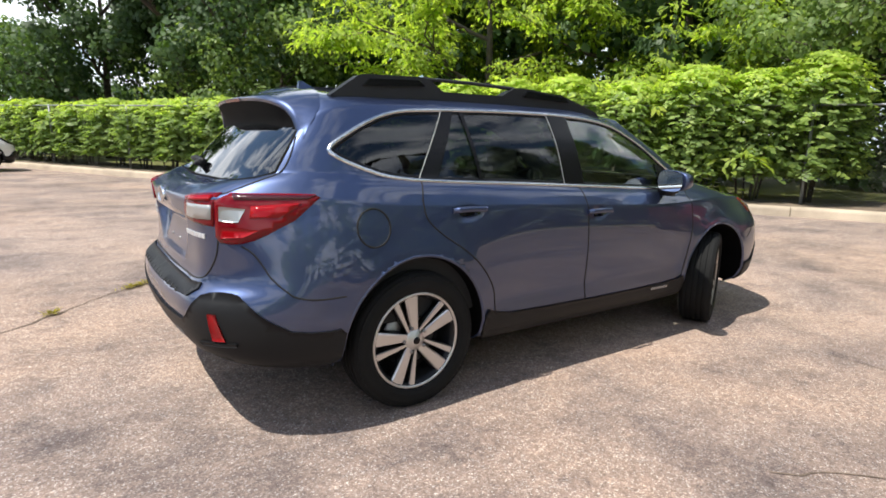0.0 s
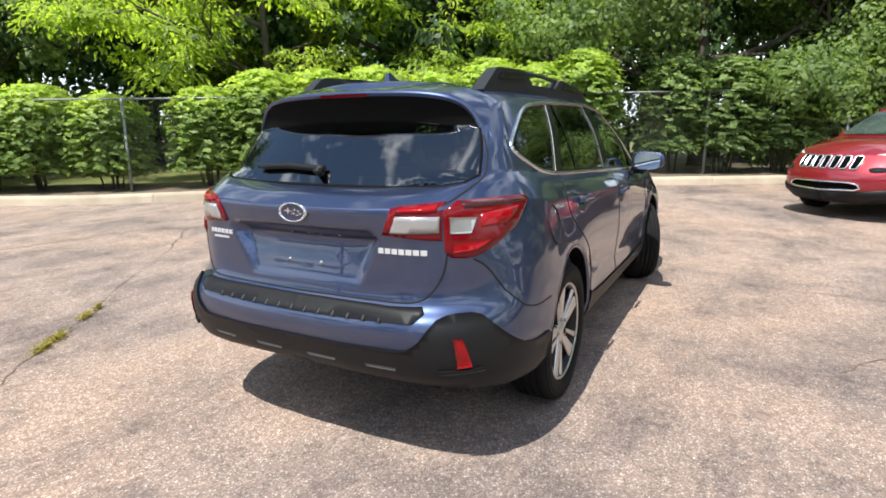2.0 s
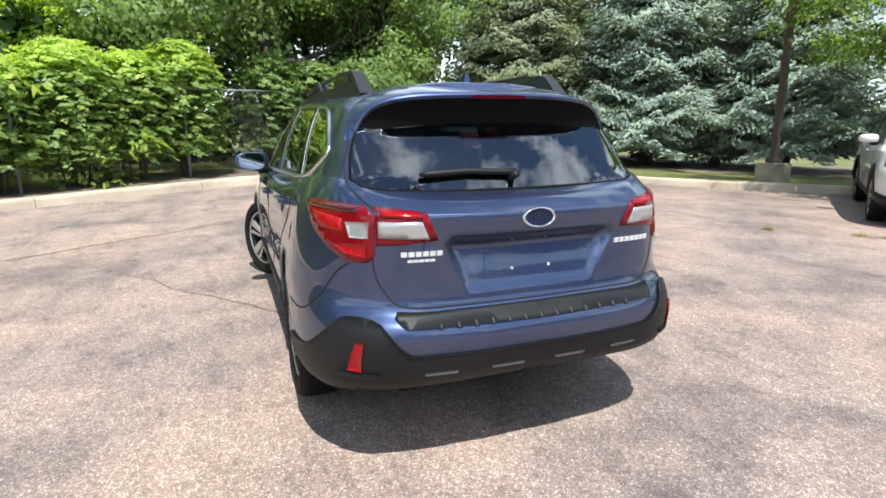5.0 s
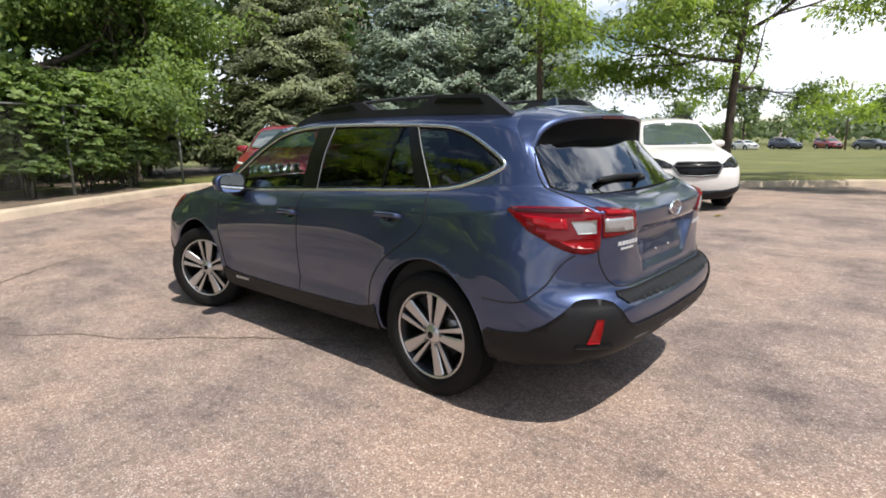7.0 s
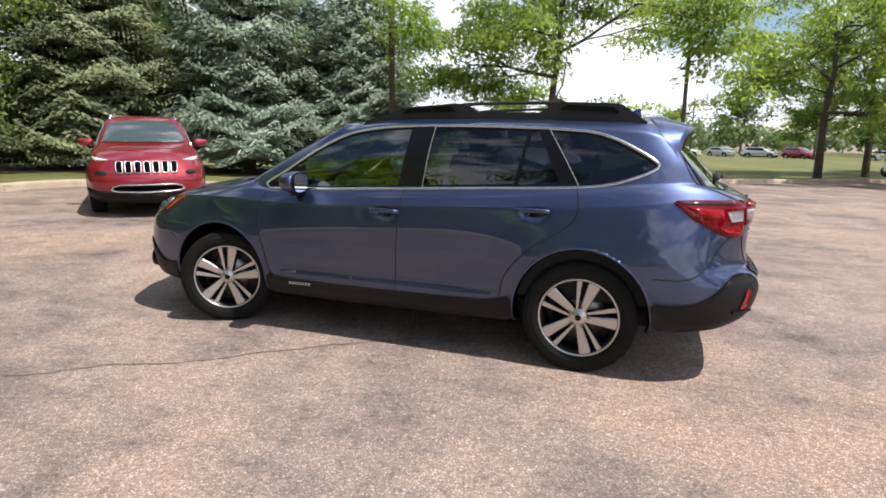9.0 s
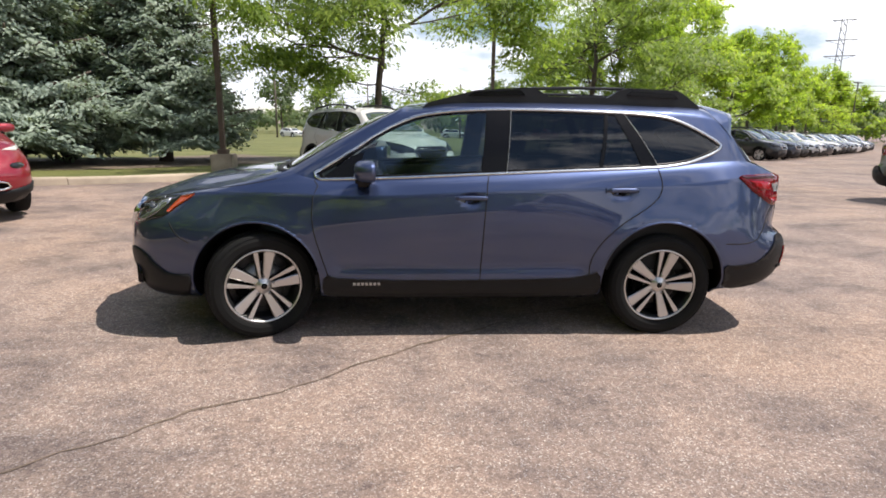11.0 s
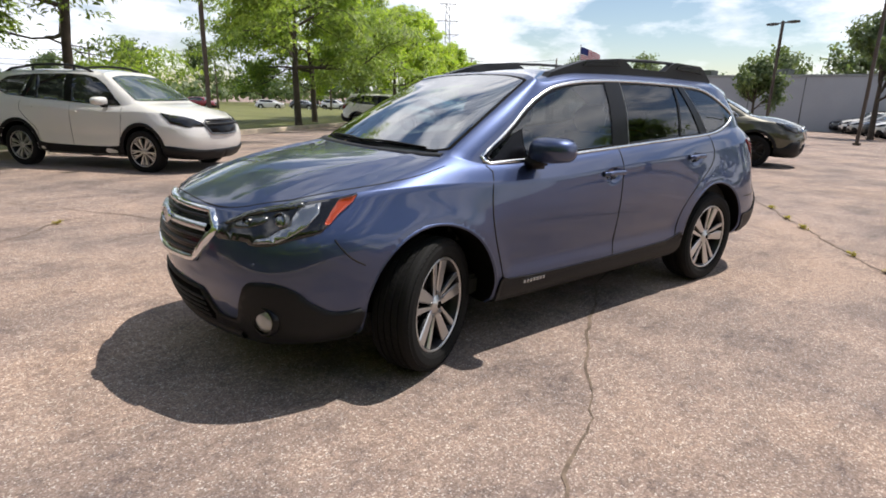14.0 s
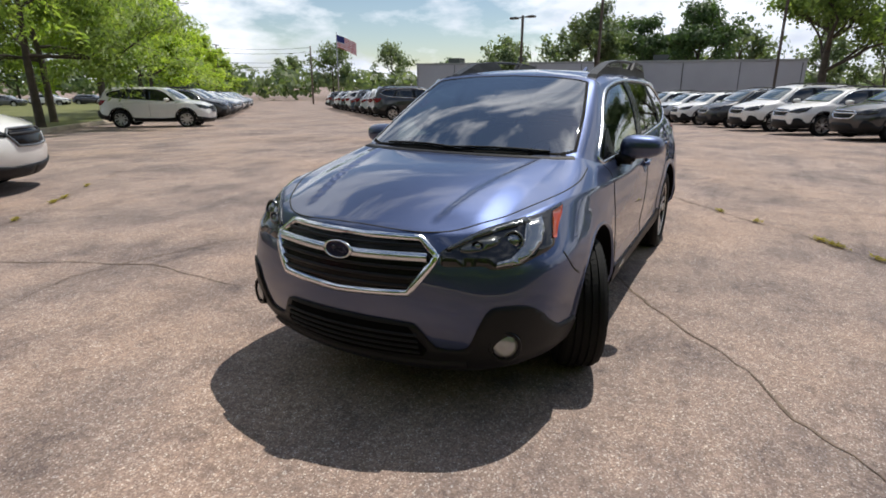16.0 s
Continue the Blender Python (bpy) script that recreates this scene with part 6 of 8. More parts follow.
    # door handles
    for s in (1, -1):
        for hx, hz in ((-1.052, 1.008), (-.04, .955)):
            us = [("s", hx + d, hz + 0.004) for d in (-0.115, -0.09, 0.0, 0.08, 0.105)]
            offs = (0.004, 0.032, 0.042, 0.034, 0.006)
            pts = []
            for q, o in zip(sh.uz(us), offs):
                p = sh.point(*q, o)[0]
                pts.append(Vector((p.x, s * p.y, p.z)))
            v, f = [], []
            for i, p in enumerate(pts):
                hh, tt = (0.012, 0.006) if i in (0, 4) else (0.017, 0.010)
                v += [p + Vector((0, s * tt, hh * 0.6)), p + Vector((0, s * tt, -hh * 0.7)), p + Vector((0, -s * tt, -hh)), p + Vector((0, -s * tt, hh))]
            for i in range(4):
                f += [(4 * i + k, 4 * i + (k + 1) % 4, 4 * i + 4 + (k + 1) % 4, 4 * i + 4 + k) for k in range(4)]
            f += [(0, 1, 2, 3), (19, 18, 17, 16)]
            h = mesh_ob("door_handle", v, f, BLUE, root, "blue door handle")
            # dark patch on the skin: the shade in the handle's hollow, put in as colour
            cup = patch(sh, [("s", hx + 0.07 * math.cos(t), hz - 0.012 + 0.022 * math.sin(t)) for t in np.linspace(0, 2 * math.pi, 18, endpoint=False)], 0.001, 0.001, 0.02, 0, 0.0)
            mesh_ob("handle_cup_shade", *(cup if s > 0 else flip_y(cup)), LAMPDARK, h, "dark hollow behind the handle")
            md = h.modifiers.new("round", "BEVEL")
            md.width, md.segments = 0.005, 2
    # fuel flap on the far side
    c = [("s", -1.625 + 0.088 * math.cos(t), .955 + 0.088 * math.sin(t)) for t in np.linspace(0, 2 * math.pi, 36, endpoint=False)]
    mesh_ob("fuel_flap", *flip_y(ribbon(on_skin(sh, c, 0.05, 0, True, 0.004), 0.009, 0.0006, 0.004, True)), GAP, root, "round fuel flap outline")
    # inner mirror
    bm = bmesh.new()
    box_bm(bm, (0.42, -0.12, 1.40), (0.45, 0.12, 1.47), 0.012)
    part("inner_mirror", bm, GLOSSBLACK, root)
    return root


build_hero()

# ---- other parked cars ----
def on_lot(x, y, heading):
    return Matrix.Translation((x, y, height(x, y))) @ Matrix.Rotation(radians(heading), 4, "Z")


JEEP = Shape(0.972, 0.985, 1.03, 1.02, -0.10, 0.10)
build_suv("compact_suv", on_lot(7.55, -4.22, 137.0), RED, "deep red compact SUV with a seven-slot grille and silver wheels", "car", JEEP, False, 10, 5, "silver", "slim", "slots", True, clad_low=True)
TALL = Shape(0.975, 0.99, 1.03, 1.13, -0.02, 0.20)
build_suv("crossover", on_lot(1.27, -9.28, 127.0), WHITE, "white crossover with black cladding and dark roof rails", "car", TALL, False, 10, 5, "multi", "dark", "hex", True, chrome=False, clad_low=True)
ROUND = Shape(0.955, 0.985, 1.02, 1.08, -0.02, 0.16)
build_suv("crossover", on_lot(-12.26, -21.2, 126), WHITE, "white crossover with plain silver wheels", "car", ROUND, False, 8, 4, "silver", None, "hex", True, chrome=False, clad_low=True)
build_suv("station_wagon", on_lot(-10.5, -4.45, 115), OLIVE, "dark olive station wagon with black wheels and roof rails", "car", Shape(1.0, 1.0, 1.02, 1.04), False, 9, 4, "black", "chunky", "hex", True, chrome=True)


def row(specs, group):
    """Parked cars of a row; each shape and colour is built once and then copied."""
    first = {}
    for (x, y, h), (kind, paint, label) in specs:
        key = (kind, paint.name)
        if key not in first:
            shp = {"wagon": Shape(1.0, 1.0, 1.0, 1.0), "tall": TALL, "big": Shape(1.03, 1.05, 1.06, 1.22, 0.02, 0.25), "low": Shape(0.97, 0.97, 0.95, 0.82, 0.0, -0.1)}[kind]
            first[key], _ = build_suv({"wagon": "station_wagon", "tall": "crossover", "big": "large_suv", "low": "sedan"}[kind], on_lot(x, y, h), paint, label, "car", shp, False, 4, 2, "multi" if kind != "low" else "silver", "dark" if kind != "low" else None, "hex", kind != "low", group=group, far=True)
        else:
            copy_thing(first[key], on_lot(x, y, h))


W1, B1, S1, G1, N1 = ("white", WHITE), ("black", BLACKP), ("silver", SILVER), ("dark grey", GREYP), ("navy blue", NAVY)
NAMES = {"wagon": "station wagon", "tall": "crossover", "big": "large SUV", "low": "sedan"}


def spec(kind, c):
    return (kind, c[1], f"{c[0]} {NAMES[kind]} parked nose out in the row")


near_row = [("wagon", B1), ("wagon", W1), ("big", W1), ("tall", B1), ("wagon", W1), ("wagon", S1), ("tall", W1), ("wagon", N1), ("tall", S1), ("wagon", W1), ("tall", B1), ("wagon", S1), ("tall", W1), ("wagon", G1)]
specs = []
for k, q in enumerate(near_row):
    x, y = -18.0 - 2.62 * k, 5.95 - 1.46 * k
    specs.append(((x, y, -58 + random.Random(k).uniform(-2, 2)), spec(*q)))
row(specs, "row of parked cars before the building")
kerb_row = [("tall", B1), ("big", N1), ("tall", G1), ("wagon", S1), ("tall", W1), ("low", B1), ("wagon", W1), ("tall", B1), ("wagon", G1), ("tall", S1), ("low", W1), ("tall", B1), ("wagon", W1), ("tall", N1)]
specs = []
for k, q in enumerate(kerb_row):
    d = 8.6 + 2.9 * k
    specs.append(((-12.4 - 0.72 * d, -21.4 - 0.695 * d, 127 + random.Random(k).uniform(-2, 2)), spec(*q)))
row(specs, "row of parked cars along the lawn")
mid_row = [("big", B1), ("tall", W1), ("wagon", S1), ("tall", G1), ("low", N1), ("tall", W1), ("wagon", B1), ("tall", S1), ("wagon", W1), ("low", G1), ("tall", B1), ("wagon", W1)]
specs = []
for k, q in enumerate(mid_row):
    d = 2.9 * k
    specs.append(((-23.9 - 0.72 * d, -15.1 - 0.695 * d, 127 + random.Random(k + 40).uniform(-2, 2)), spec(*q)))
row(specs, "row of parked cars in the middle of the lot")
far_row = [("low", W1), ("tall", N1), ("tall", ("red", RED)), ("low", G1), ("low", W1), ("low", S1), ("wagon", S1), ("tall", ("red", RED)), ("low", W1), ("low", G1), ("wagon", W1), ("low", B1), ("tall", S1)]
specs = []
for k, q in enumerate(far_row):
    a = radians(-77 - 3.0 * k - (4 if k > 3 else 0) - (3 if k > 7 else 0))
    d = 92 + 2 * (k % 3)
    specs.append(((-2 + d * math.cos(a), 4 + d * math.sin(a), 150 + random.Random(k + 80).uniform(-30, 30)), spec(*q)))
row(specs, "far parked cars across the lawn")
build_suv("crossover", on_lot(-5.75, 18.3, 27), WHITE, "white crossover parked nose to the kerb, with a black grille", "car", TALL, False, 6, 3, "multi", "dark", "hex", True, chrome=False, far=True)

# ---- hedge, trees ----
def leaf_mesh(centres, ways, ups, length, width, bend=0.25):
    """One bent leaf (two quads) at each centre; numpy arrays in, verts and faces out."""
    n = len(centres)
    ways = ways / (np.linalg.norm(ways, axis=1, keepdims=True) + 1e-9)
    side = np.cross(ways, ups)
    side /= np.linalg.norm(side, axis=1, keepdims=True) + 1e-9
    up = np.cross(side, ways)
    L, W = np.asarray(length).reshape(-1, 1) * np.ones((n, 1)), np.asarray(width).reshape(-1, 1) * np.ones((n, 1))
    base = centres - ways * L * 0.5
    tip = centres + ways * L * 0.5 - up * L * bend * 0.5
    mid = centres + up * L * 0.06
    V = np.stack([base, mid - side * W * 0.5, tip, mid + side * W * 0.5], 1).reshape(-1, 3)
    F = np.arange(4 * n).reshape(-1, 4)
    return V, F


def leaf_normals(V, soft, mix=0.7):
    """Shading normals of leaves: their own facing, turned towards the outside of the clump that they hang in."""
    Q = V.reshape(-1, 4, 3)
    own = np.cross(Q[:, 1] - Q[:, 3], Q[:, 2] - Q[:, 0])
    own /= np.linalg.norm(own, axis=1, keepdims=True) + 1e-9
    soft = soft / (np.linalg.norm(soft, axis=1, keepdims=True) + 1e-9)
    own *= np.sign((own * soft).sum(1, keepdims=True) + 1e-9)
    m = own * (1 - mix) + soft * mix
    return m / (np.linalg.norm(m, axis=1, keepdims=True) + 1e-9)


def np_mesh(name, V, F, material, parent=None, label="", normals=None):
    if normals is not None:
        face = np.cross(V[F[:, 1]] - V[F[:, 0]], V[F[:, 2]] - V[F[:, 0]])
        F = np.where(((face * normals).sum(1) < 0)[:, None], F[:, ::-1], F)
    me = bpy.data.meshes.new(name)
    n = len(F)
    me.vertices.add(len(V))
    me.vertices.foreach_set("co", np.ascontiguousarray(V, dtype=np.float32).ravel())
    me.loops.add(F.size)
    me.loops.foreach_set("vertex_index", F.astype(np.int32).ravel())
    me.polygons.add(n)
    me.polygons.foreach_set("loop_start", np.arange(0, F.size, F.shape[1], dtype=np.int32))
    me.polygons.foreach_set("loop_total", np.full(n, F.shape[1], dtype=np.int32))
    me.update()
    me.validate()
    if normals is not None:
        me.polygons.foreach_set("use_smooth", [True] * n)
        me.normals_split_custom_set_from_vertices(np.repeat(normals, F.shape[1], 0).tolist())
    me.materials.append(material)
    ob = new(name, me)
    if parent is not None:
        ob.parent = parent
    if label:
        tagged(ob, label)
    return ob


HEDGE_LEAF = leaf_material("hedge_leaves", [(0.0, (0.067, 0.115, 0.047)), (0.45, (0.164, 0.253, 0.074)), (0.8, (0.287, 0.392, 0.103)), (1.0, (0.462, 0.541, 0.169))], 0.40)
# paler, yellower leaves for the upper part of each shrub
HEDGE_TOP = leaf_material("upper_hedge_leaves", [(0.0, (0.209, 0.310, 0.063)), (0.5, (0.395, 0.511, 0.095)), (1.0, (0.625, 0.679, 0.192))], 0.42)
LOCUST_LEAF = leaf_material("locust_leaves", [(0.0, (0.110, 0.200, 0.045)), (0.5, (0.320, 0.430, 0.070)), (1.0, (0.58, 0.64, 0.13))], 0.48)
MAPLE_LEAF = leaf_material("dark_tree_leaves", [(0.0, (0.030, 0.062, 0.028)), (0.6, (0.068, 0.122, 0.046)), (1.0, (0.14, 0.205, 0.085))], 0.3)
ELM_LEAF = leaf_material("elm_leaves", [(0.0, (0.074, 0.133, 0.055)), (0.5, (0.176, 0.253, 0.084)), (1.0, (0.325, 0.410, 0.155))], 0.38)
THIN_LEAF = leaf_material("thin_crown_leaves", [(0.0, (0.090, 0.150, 0.050)), (0.5, (0.200, 0.285, 0.072)), (1.0, (0.38, 0.45, 0.14))], 0.45)
NEEDLE = leaf_material("blue_spruce_needles", [(0.0, (0.10, 0.135, 0.115)), (0.5, (0.262, 0.325, 0.290)), (1.0, (0.47, 0.56, 0.52))], 0.12, 0.2)
NEEDLE_OLIVE = leaf_material("olive_spruce_needles", [(0.0, (0.070, 0.090, 0.048)), (0.5, (0.195, 0.228, 0.138)), (1.0, (0.40, 0.43, 0.29))], 0.12, 0.2)
FAR_LEAF = leaf_material("far_leaves", [(0.0, (0.065, 0.102, 0.061)), (0.5, (0.136, 0.189, 0.099)), (1.0, (0.235, 0.270, 0.167))], 0.35)




def build_hedge():
    """Shrubs grown together behind and through the fence: each an object of stems and leaves."""
    rng = np.random.default_rng(11)
    s = 3.0
    k = 0
    while s < 46.5:
        step = rng.uniform(1.0, 1.5)
        # two gaps show the grass behind
        gap = min((31.95, 42.9), key=lambda g: abs(g - s))
        if abs(s - gap) < (0.72 if gap < 40 else 0.5):
            s = gap + (0.75 if gap < 40 else 0.55)
        slim = 0.90 if abs(s - gap) < 1.4 else 1.0
        x, y = kerb_at(s, (1.53 if s < 33 else 1.40) + rng.uniform(-0.1, 0.1) + 0.1 * smooth01((s - 41.5) / 2))
        tall = 2.16 + rng.uniform(-0.12, 0.15) + (0.42 if s > 33 else 0.0) + (0.25 if s > 39 else 0)
        if 16 < s < 24 and k % 4 == 1:
            tall -= 0.15
        root = thing("hedge_shrub", Matrix.Translation((x, y, height(x, y) + 0.12)), "leafy green deciduous shrub grown into the chain-link fence", "shrub", "shrubs of the hedge")
        for _ in range(7):
            a, r = rng.uniform(0, 6.28), rng.uniform(0.05, 0.2)
            p0 = (r * math.cos(a), r * math.sin(a), -0.1)
            p1 = (r * 2.2 * math.cos(a), r * 2.2 * math.sin(a), tall * 0.45)
            p2 = (r * 3.5 * math.cos(a + 0.3), r * 3.5 * math.sin(a + 0.3), tall * 0.85)
            mesh_ob("stem", *tube([p0, p1, p2], [0.022, 0.015, 0.006], 5), BARK, root)
        # sprays: short drooping twigs with flat rows of leaves, thick on the outside
        n_spray = int((420 if s < 21 else 680) * tall / 2)
        a = rng.uniform(0, 2 * np.pi, n_spray)
        h = rng.uniform(0.20, 1.0, n_spray)
        rad = (0.88 * slim * np.sqrt(np.clip(1.08 - (2 * np.abs(h - 0.50)) ** 3.2, 0.12, 1))) * np.where(rng.uniform(0, 1, n_spray) < 0.3, rng.uniform(0.1, 0.7, n_spray), rng.uniform(0.7, 1.08, n_spray))
        out = np.stack([np.cos(a), np.sin(a), np.zeros(n_spray)], 1)
        c = out * rad[:, None] * np.array([1.0, 1.0, 1]) + np.array([0, 0, 1]) * (h * tall)[:, None]
        m = 8
        way = out * 1.0 + rng.normal(0, 0.35, (n_spray, 3)) + np.array([0, 0, 0.25])
        way /= np.linalg.norm(way, axis=1, keepdims=True)
        t = np.linspace(-0.5, 0.5, m)[None, :, None]
        L = rng.uniform(0.22, 0.42, n_spray)[:, None, None]
        side = np.cross(way, [0, 0, 1.0])
        side /= np.linalg.norm(side, axis=1, keepdims=True) + 1e-9
        alt = np.where(np.arange(m) % 2 == 0, 1, -1)[None, :, None]
        pts = c[:, None] + way[:, None] * t * L + side[:, None] * alt * 0.035 - np.array([0, 0, 1.0]) * (t + 0.5) ** 2 * 0.10
        lw = way[:, None] * 0.6 + side[:, None] * alt * 0.8 + rng.normal(0, 0.25, (n_spray, m, 3)) - np.array([0, 0, 0.18])
        ups = np.array([0, 0, 0.8]) + out[:, None] * 0.7 + rng.normal(0, 0.35, (n_spray, m, 3))
        soft = np.repeat(out + np.array([0, 0, 1.0]) * (0.15 + 1.1 * h[:, None] ** 3) + rng.normal(0, 0.25, (n_spray, 3)), m, 0)
        pts, lw, ups = pts.reshape(-1, 3), lw.reshape(-1, 3), ups.reshape(-1, 3)
        size = rng.uniform(0.095, 0.165, len(pts)) * (1.25 if s < 21 else 1.0)
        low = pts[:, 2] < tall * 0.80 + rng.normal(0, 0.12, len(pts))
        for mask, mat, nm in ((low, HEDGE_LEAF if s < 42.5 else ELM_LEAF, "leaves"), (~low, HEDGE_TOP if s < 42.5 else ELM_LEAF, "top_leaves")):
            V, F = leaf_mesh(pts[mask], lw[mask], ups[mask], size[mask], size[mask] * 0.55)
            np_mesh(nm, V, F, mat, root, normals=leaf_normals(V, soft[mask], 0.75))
        s += step
        k += 1


def grow(rng, start, way, length, radius, depth, out, tips, spread=0.7, lift=0.15, parts=3):
    """Limbs that fork: adds tubes to out, and the ends of twigs to tips."""
    pts, p, d = [Vector(start)], Vector(start), Vector(way).normalized()
    n = 3 if depth > 0 else 2
    for i in range(n):
        d = (d + Vector(rng.normal(0, 0.13, 3)) + Vector((0, 0, lift * 0.3))).normalized()
        p = p + d * length / n
        pts.append(p.copy())
        if depth <= 2:
            tips.append((p.copy(), d.copy(), depth))
    if radius > 0.012:
        out.append(tube(pts, list(np.linspace(radius, radius * 0.55, n + 1)), 6 if radius > 0.05 else 3, False))
    if depth == 0:
        return
    for k in range(parts):
        s = pts[-1] if k == 0 else pts[-1 - (k % 3)]
        a = rng.uniform(0, 6.28)
        q = d.orthogonal().normalized()
        q.rotate(Matrix.Rotation(a, 3, d))
        w = (d + q * spread * rng.uniform(0.7, 1.25) + Vector((0, 0, lift))).normalized()
        grow(rng, s, w, length * rng.uniform(0.62, 0.82), radius * 0.55, depth - 1, out, tips, spread, lift, parts)


def build_tree(name, x, y, tall, trunk, crown_r, leaf_mat, bark, label, seed, leaves=26000, leaf=0.11, first=0.35, spread=0.75, feathery=False, base=None, group="", lift=0.16, rise=(0.5, 1.3), reach=0.5):
    rng = np.random.default_rng(seed)
    z = (height(x, y) + 0.1) if base is None else base
    root = thing(name, Matrix.Translation((x, y, z)), label, "tree", group)
    fork, peak = tall * first, tall * 0.80
    wood, tips = [], []
    lean, sway = rng.normal(0, 0.03, 2), rng.normal(0, 0.10, (4, 2))
    hs = [0, 0.03, 0.10, fork / tall * 0.55, fork / tall, fork / tall * 0.6 + 0.74 * 0.4, fork / tall * 0.25 + 0.74 * 0.75, 0.74]
    rs = [1.35, 1.08, 1.0, 0.93, 0.85, 0.58, 0.34, 0.14]
    pts = [Vector((lean[0] * h * tall + (sway[k - 4][0] if k > 4 else 0), lean[1] * h * tall + (sway[k - 4][1] if k > 4 else 0), h * tall - 0.15)) for k, h in enumerate(hs)]
    mesh_ob("trunk", *tube(pts, [trunk * r for r in rs], 12), bark, root, "rough-barked trunk")
    n = 9
    turn = rng.uniform(0, 6.28)
    for i in range(n):
        f = (i + rng.uniform(0, 0.5)) / n
        z = fork * 0.92 + (peak - fork * 0.92) * f
        at = Vector((float(np.interp(z, [p.z for p in pts], [p.x for p in pts])), float(np.interp(z, [p.z for p in pts], [p.y for p in pts])), z))
        a = turn + 2.4 * i + rng.uniform(-0.3, 0.3)
        up = rise[0] + (rise[1] - rise[0]) * f * rng.uniform(0.7, 1.2)
        grow(rng, at, (math.cos(a), math.sin(a), up), crown_r * reach * (1.12 - 0.55 * f) * rng.uniform(0.85, 1.15), trunk * (0.55 - 0.3 * f), 3 if i < 6 else 2, wood, tips, spread, lift)
    grow(rng, pts[-1], (0, 0, 1), tall * 0.12, trunk * 0.14, 2, wood, tips, spread, 0.2)
    mesh_ob("branching", *joined(wood), bark, root, "spreading limbs and branches")
    T = np.array([tuple(t[0]) for t in tips if t[2] <= 1])
    D = np.array([tuple(t[1]) for t in tips if t[2] <= 1])
    per = max(1, leaves // len(T))
    # leaves hang in clumps at the ends of the twigs: flat sprays on a locust, rounded puffs on the others
    R = np.repeat(rng.uniform(0.65, 1.3, len(T)) * (0.125 if feathery else 0.155) * crown_r, per)[:, None]
    c, d = np.repeat(T, per, 0), np.repeat(D, per, 0)
    n = len(c)
    if feathery:
        a, q = rng.uniform(0, 2 * np.pi, n), np.sqrt(rng.uniform(0.02, 1.0, n))
        o = np.stack([np.cos(a) * q, np.sin(a) * q, 0.10 - 0.42 * q**2 + rng.normal(0, 0.13, n)], 1)
        out = o * np.array([1, 1, 0]) + np.array([0, 0, -0.35]) * q[:, None] + rng.normal(0, 0.25, (n, 3))
        soft = o * np.array([0.55, 0.55, 0]) + np.array([0, 0, 0.9])
    else:
        o = rng.normal(0, 1, (n, 3))
        o[:, 2] = o[:, 2] * 0.8 + 0.35
        o /= np.linalg.norm(o, axis=1, keepdims=True)
        soft = o + np.array([0, 0, 0.25])
        out = np.cross(o, rng.normal(0, 1, (n, 3))) + o * 0.3 - np.array([0, 0, 0.3])
        o = o * rng.uniform(0.55, 1.1, (n, 1)) * np.array([1, 1, 0.72])
    c = c + o * R + d * 0.12
    soft = soft + (c - np.array([0, 0, (fork + tall) / 2])) / crown_r * 0.35
    ups = soft + rng.normal(0, 0.35, c.shape)
    size = leaf * rng.uniform(0.7, 1.35, n)
    if feathery:
        V, F = leaf_mesh(c, out, ups, size * 2.0, size * 0.75, 0.5)
    else:
        V, F = leaf_mesh(c, out, ups, size, size * 0.7)
    np_mesh("crown", V, F, leaf_mat, root, "crown of many small leaves", leaf_normals(V, soft, 0.82))
    return root


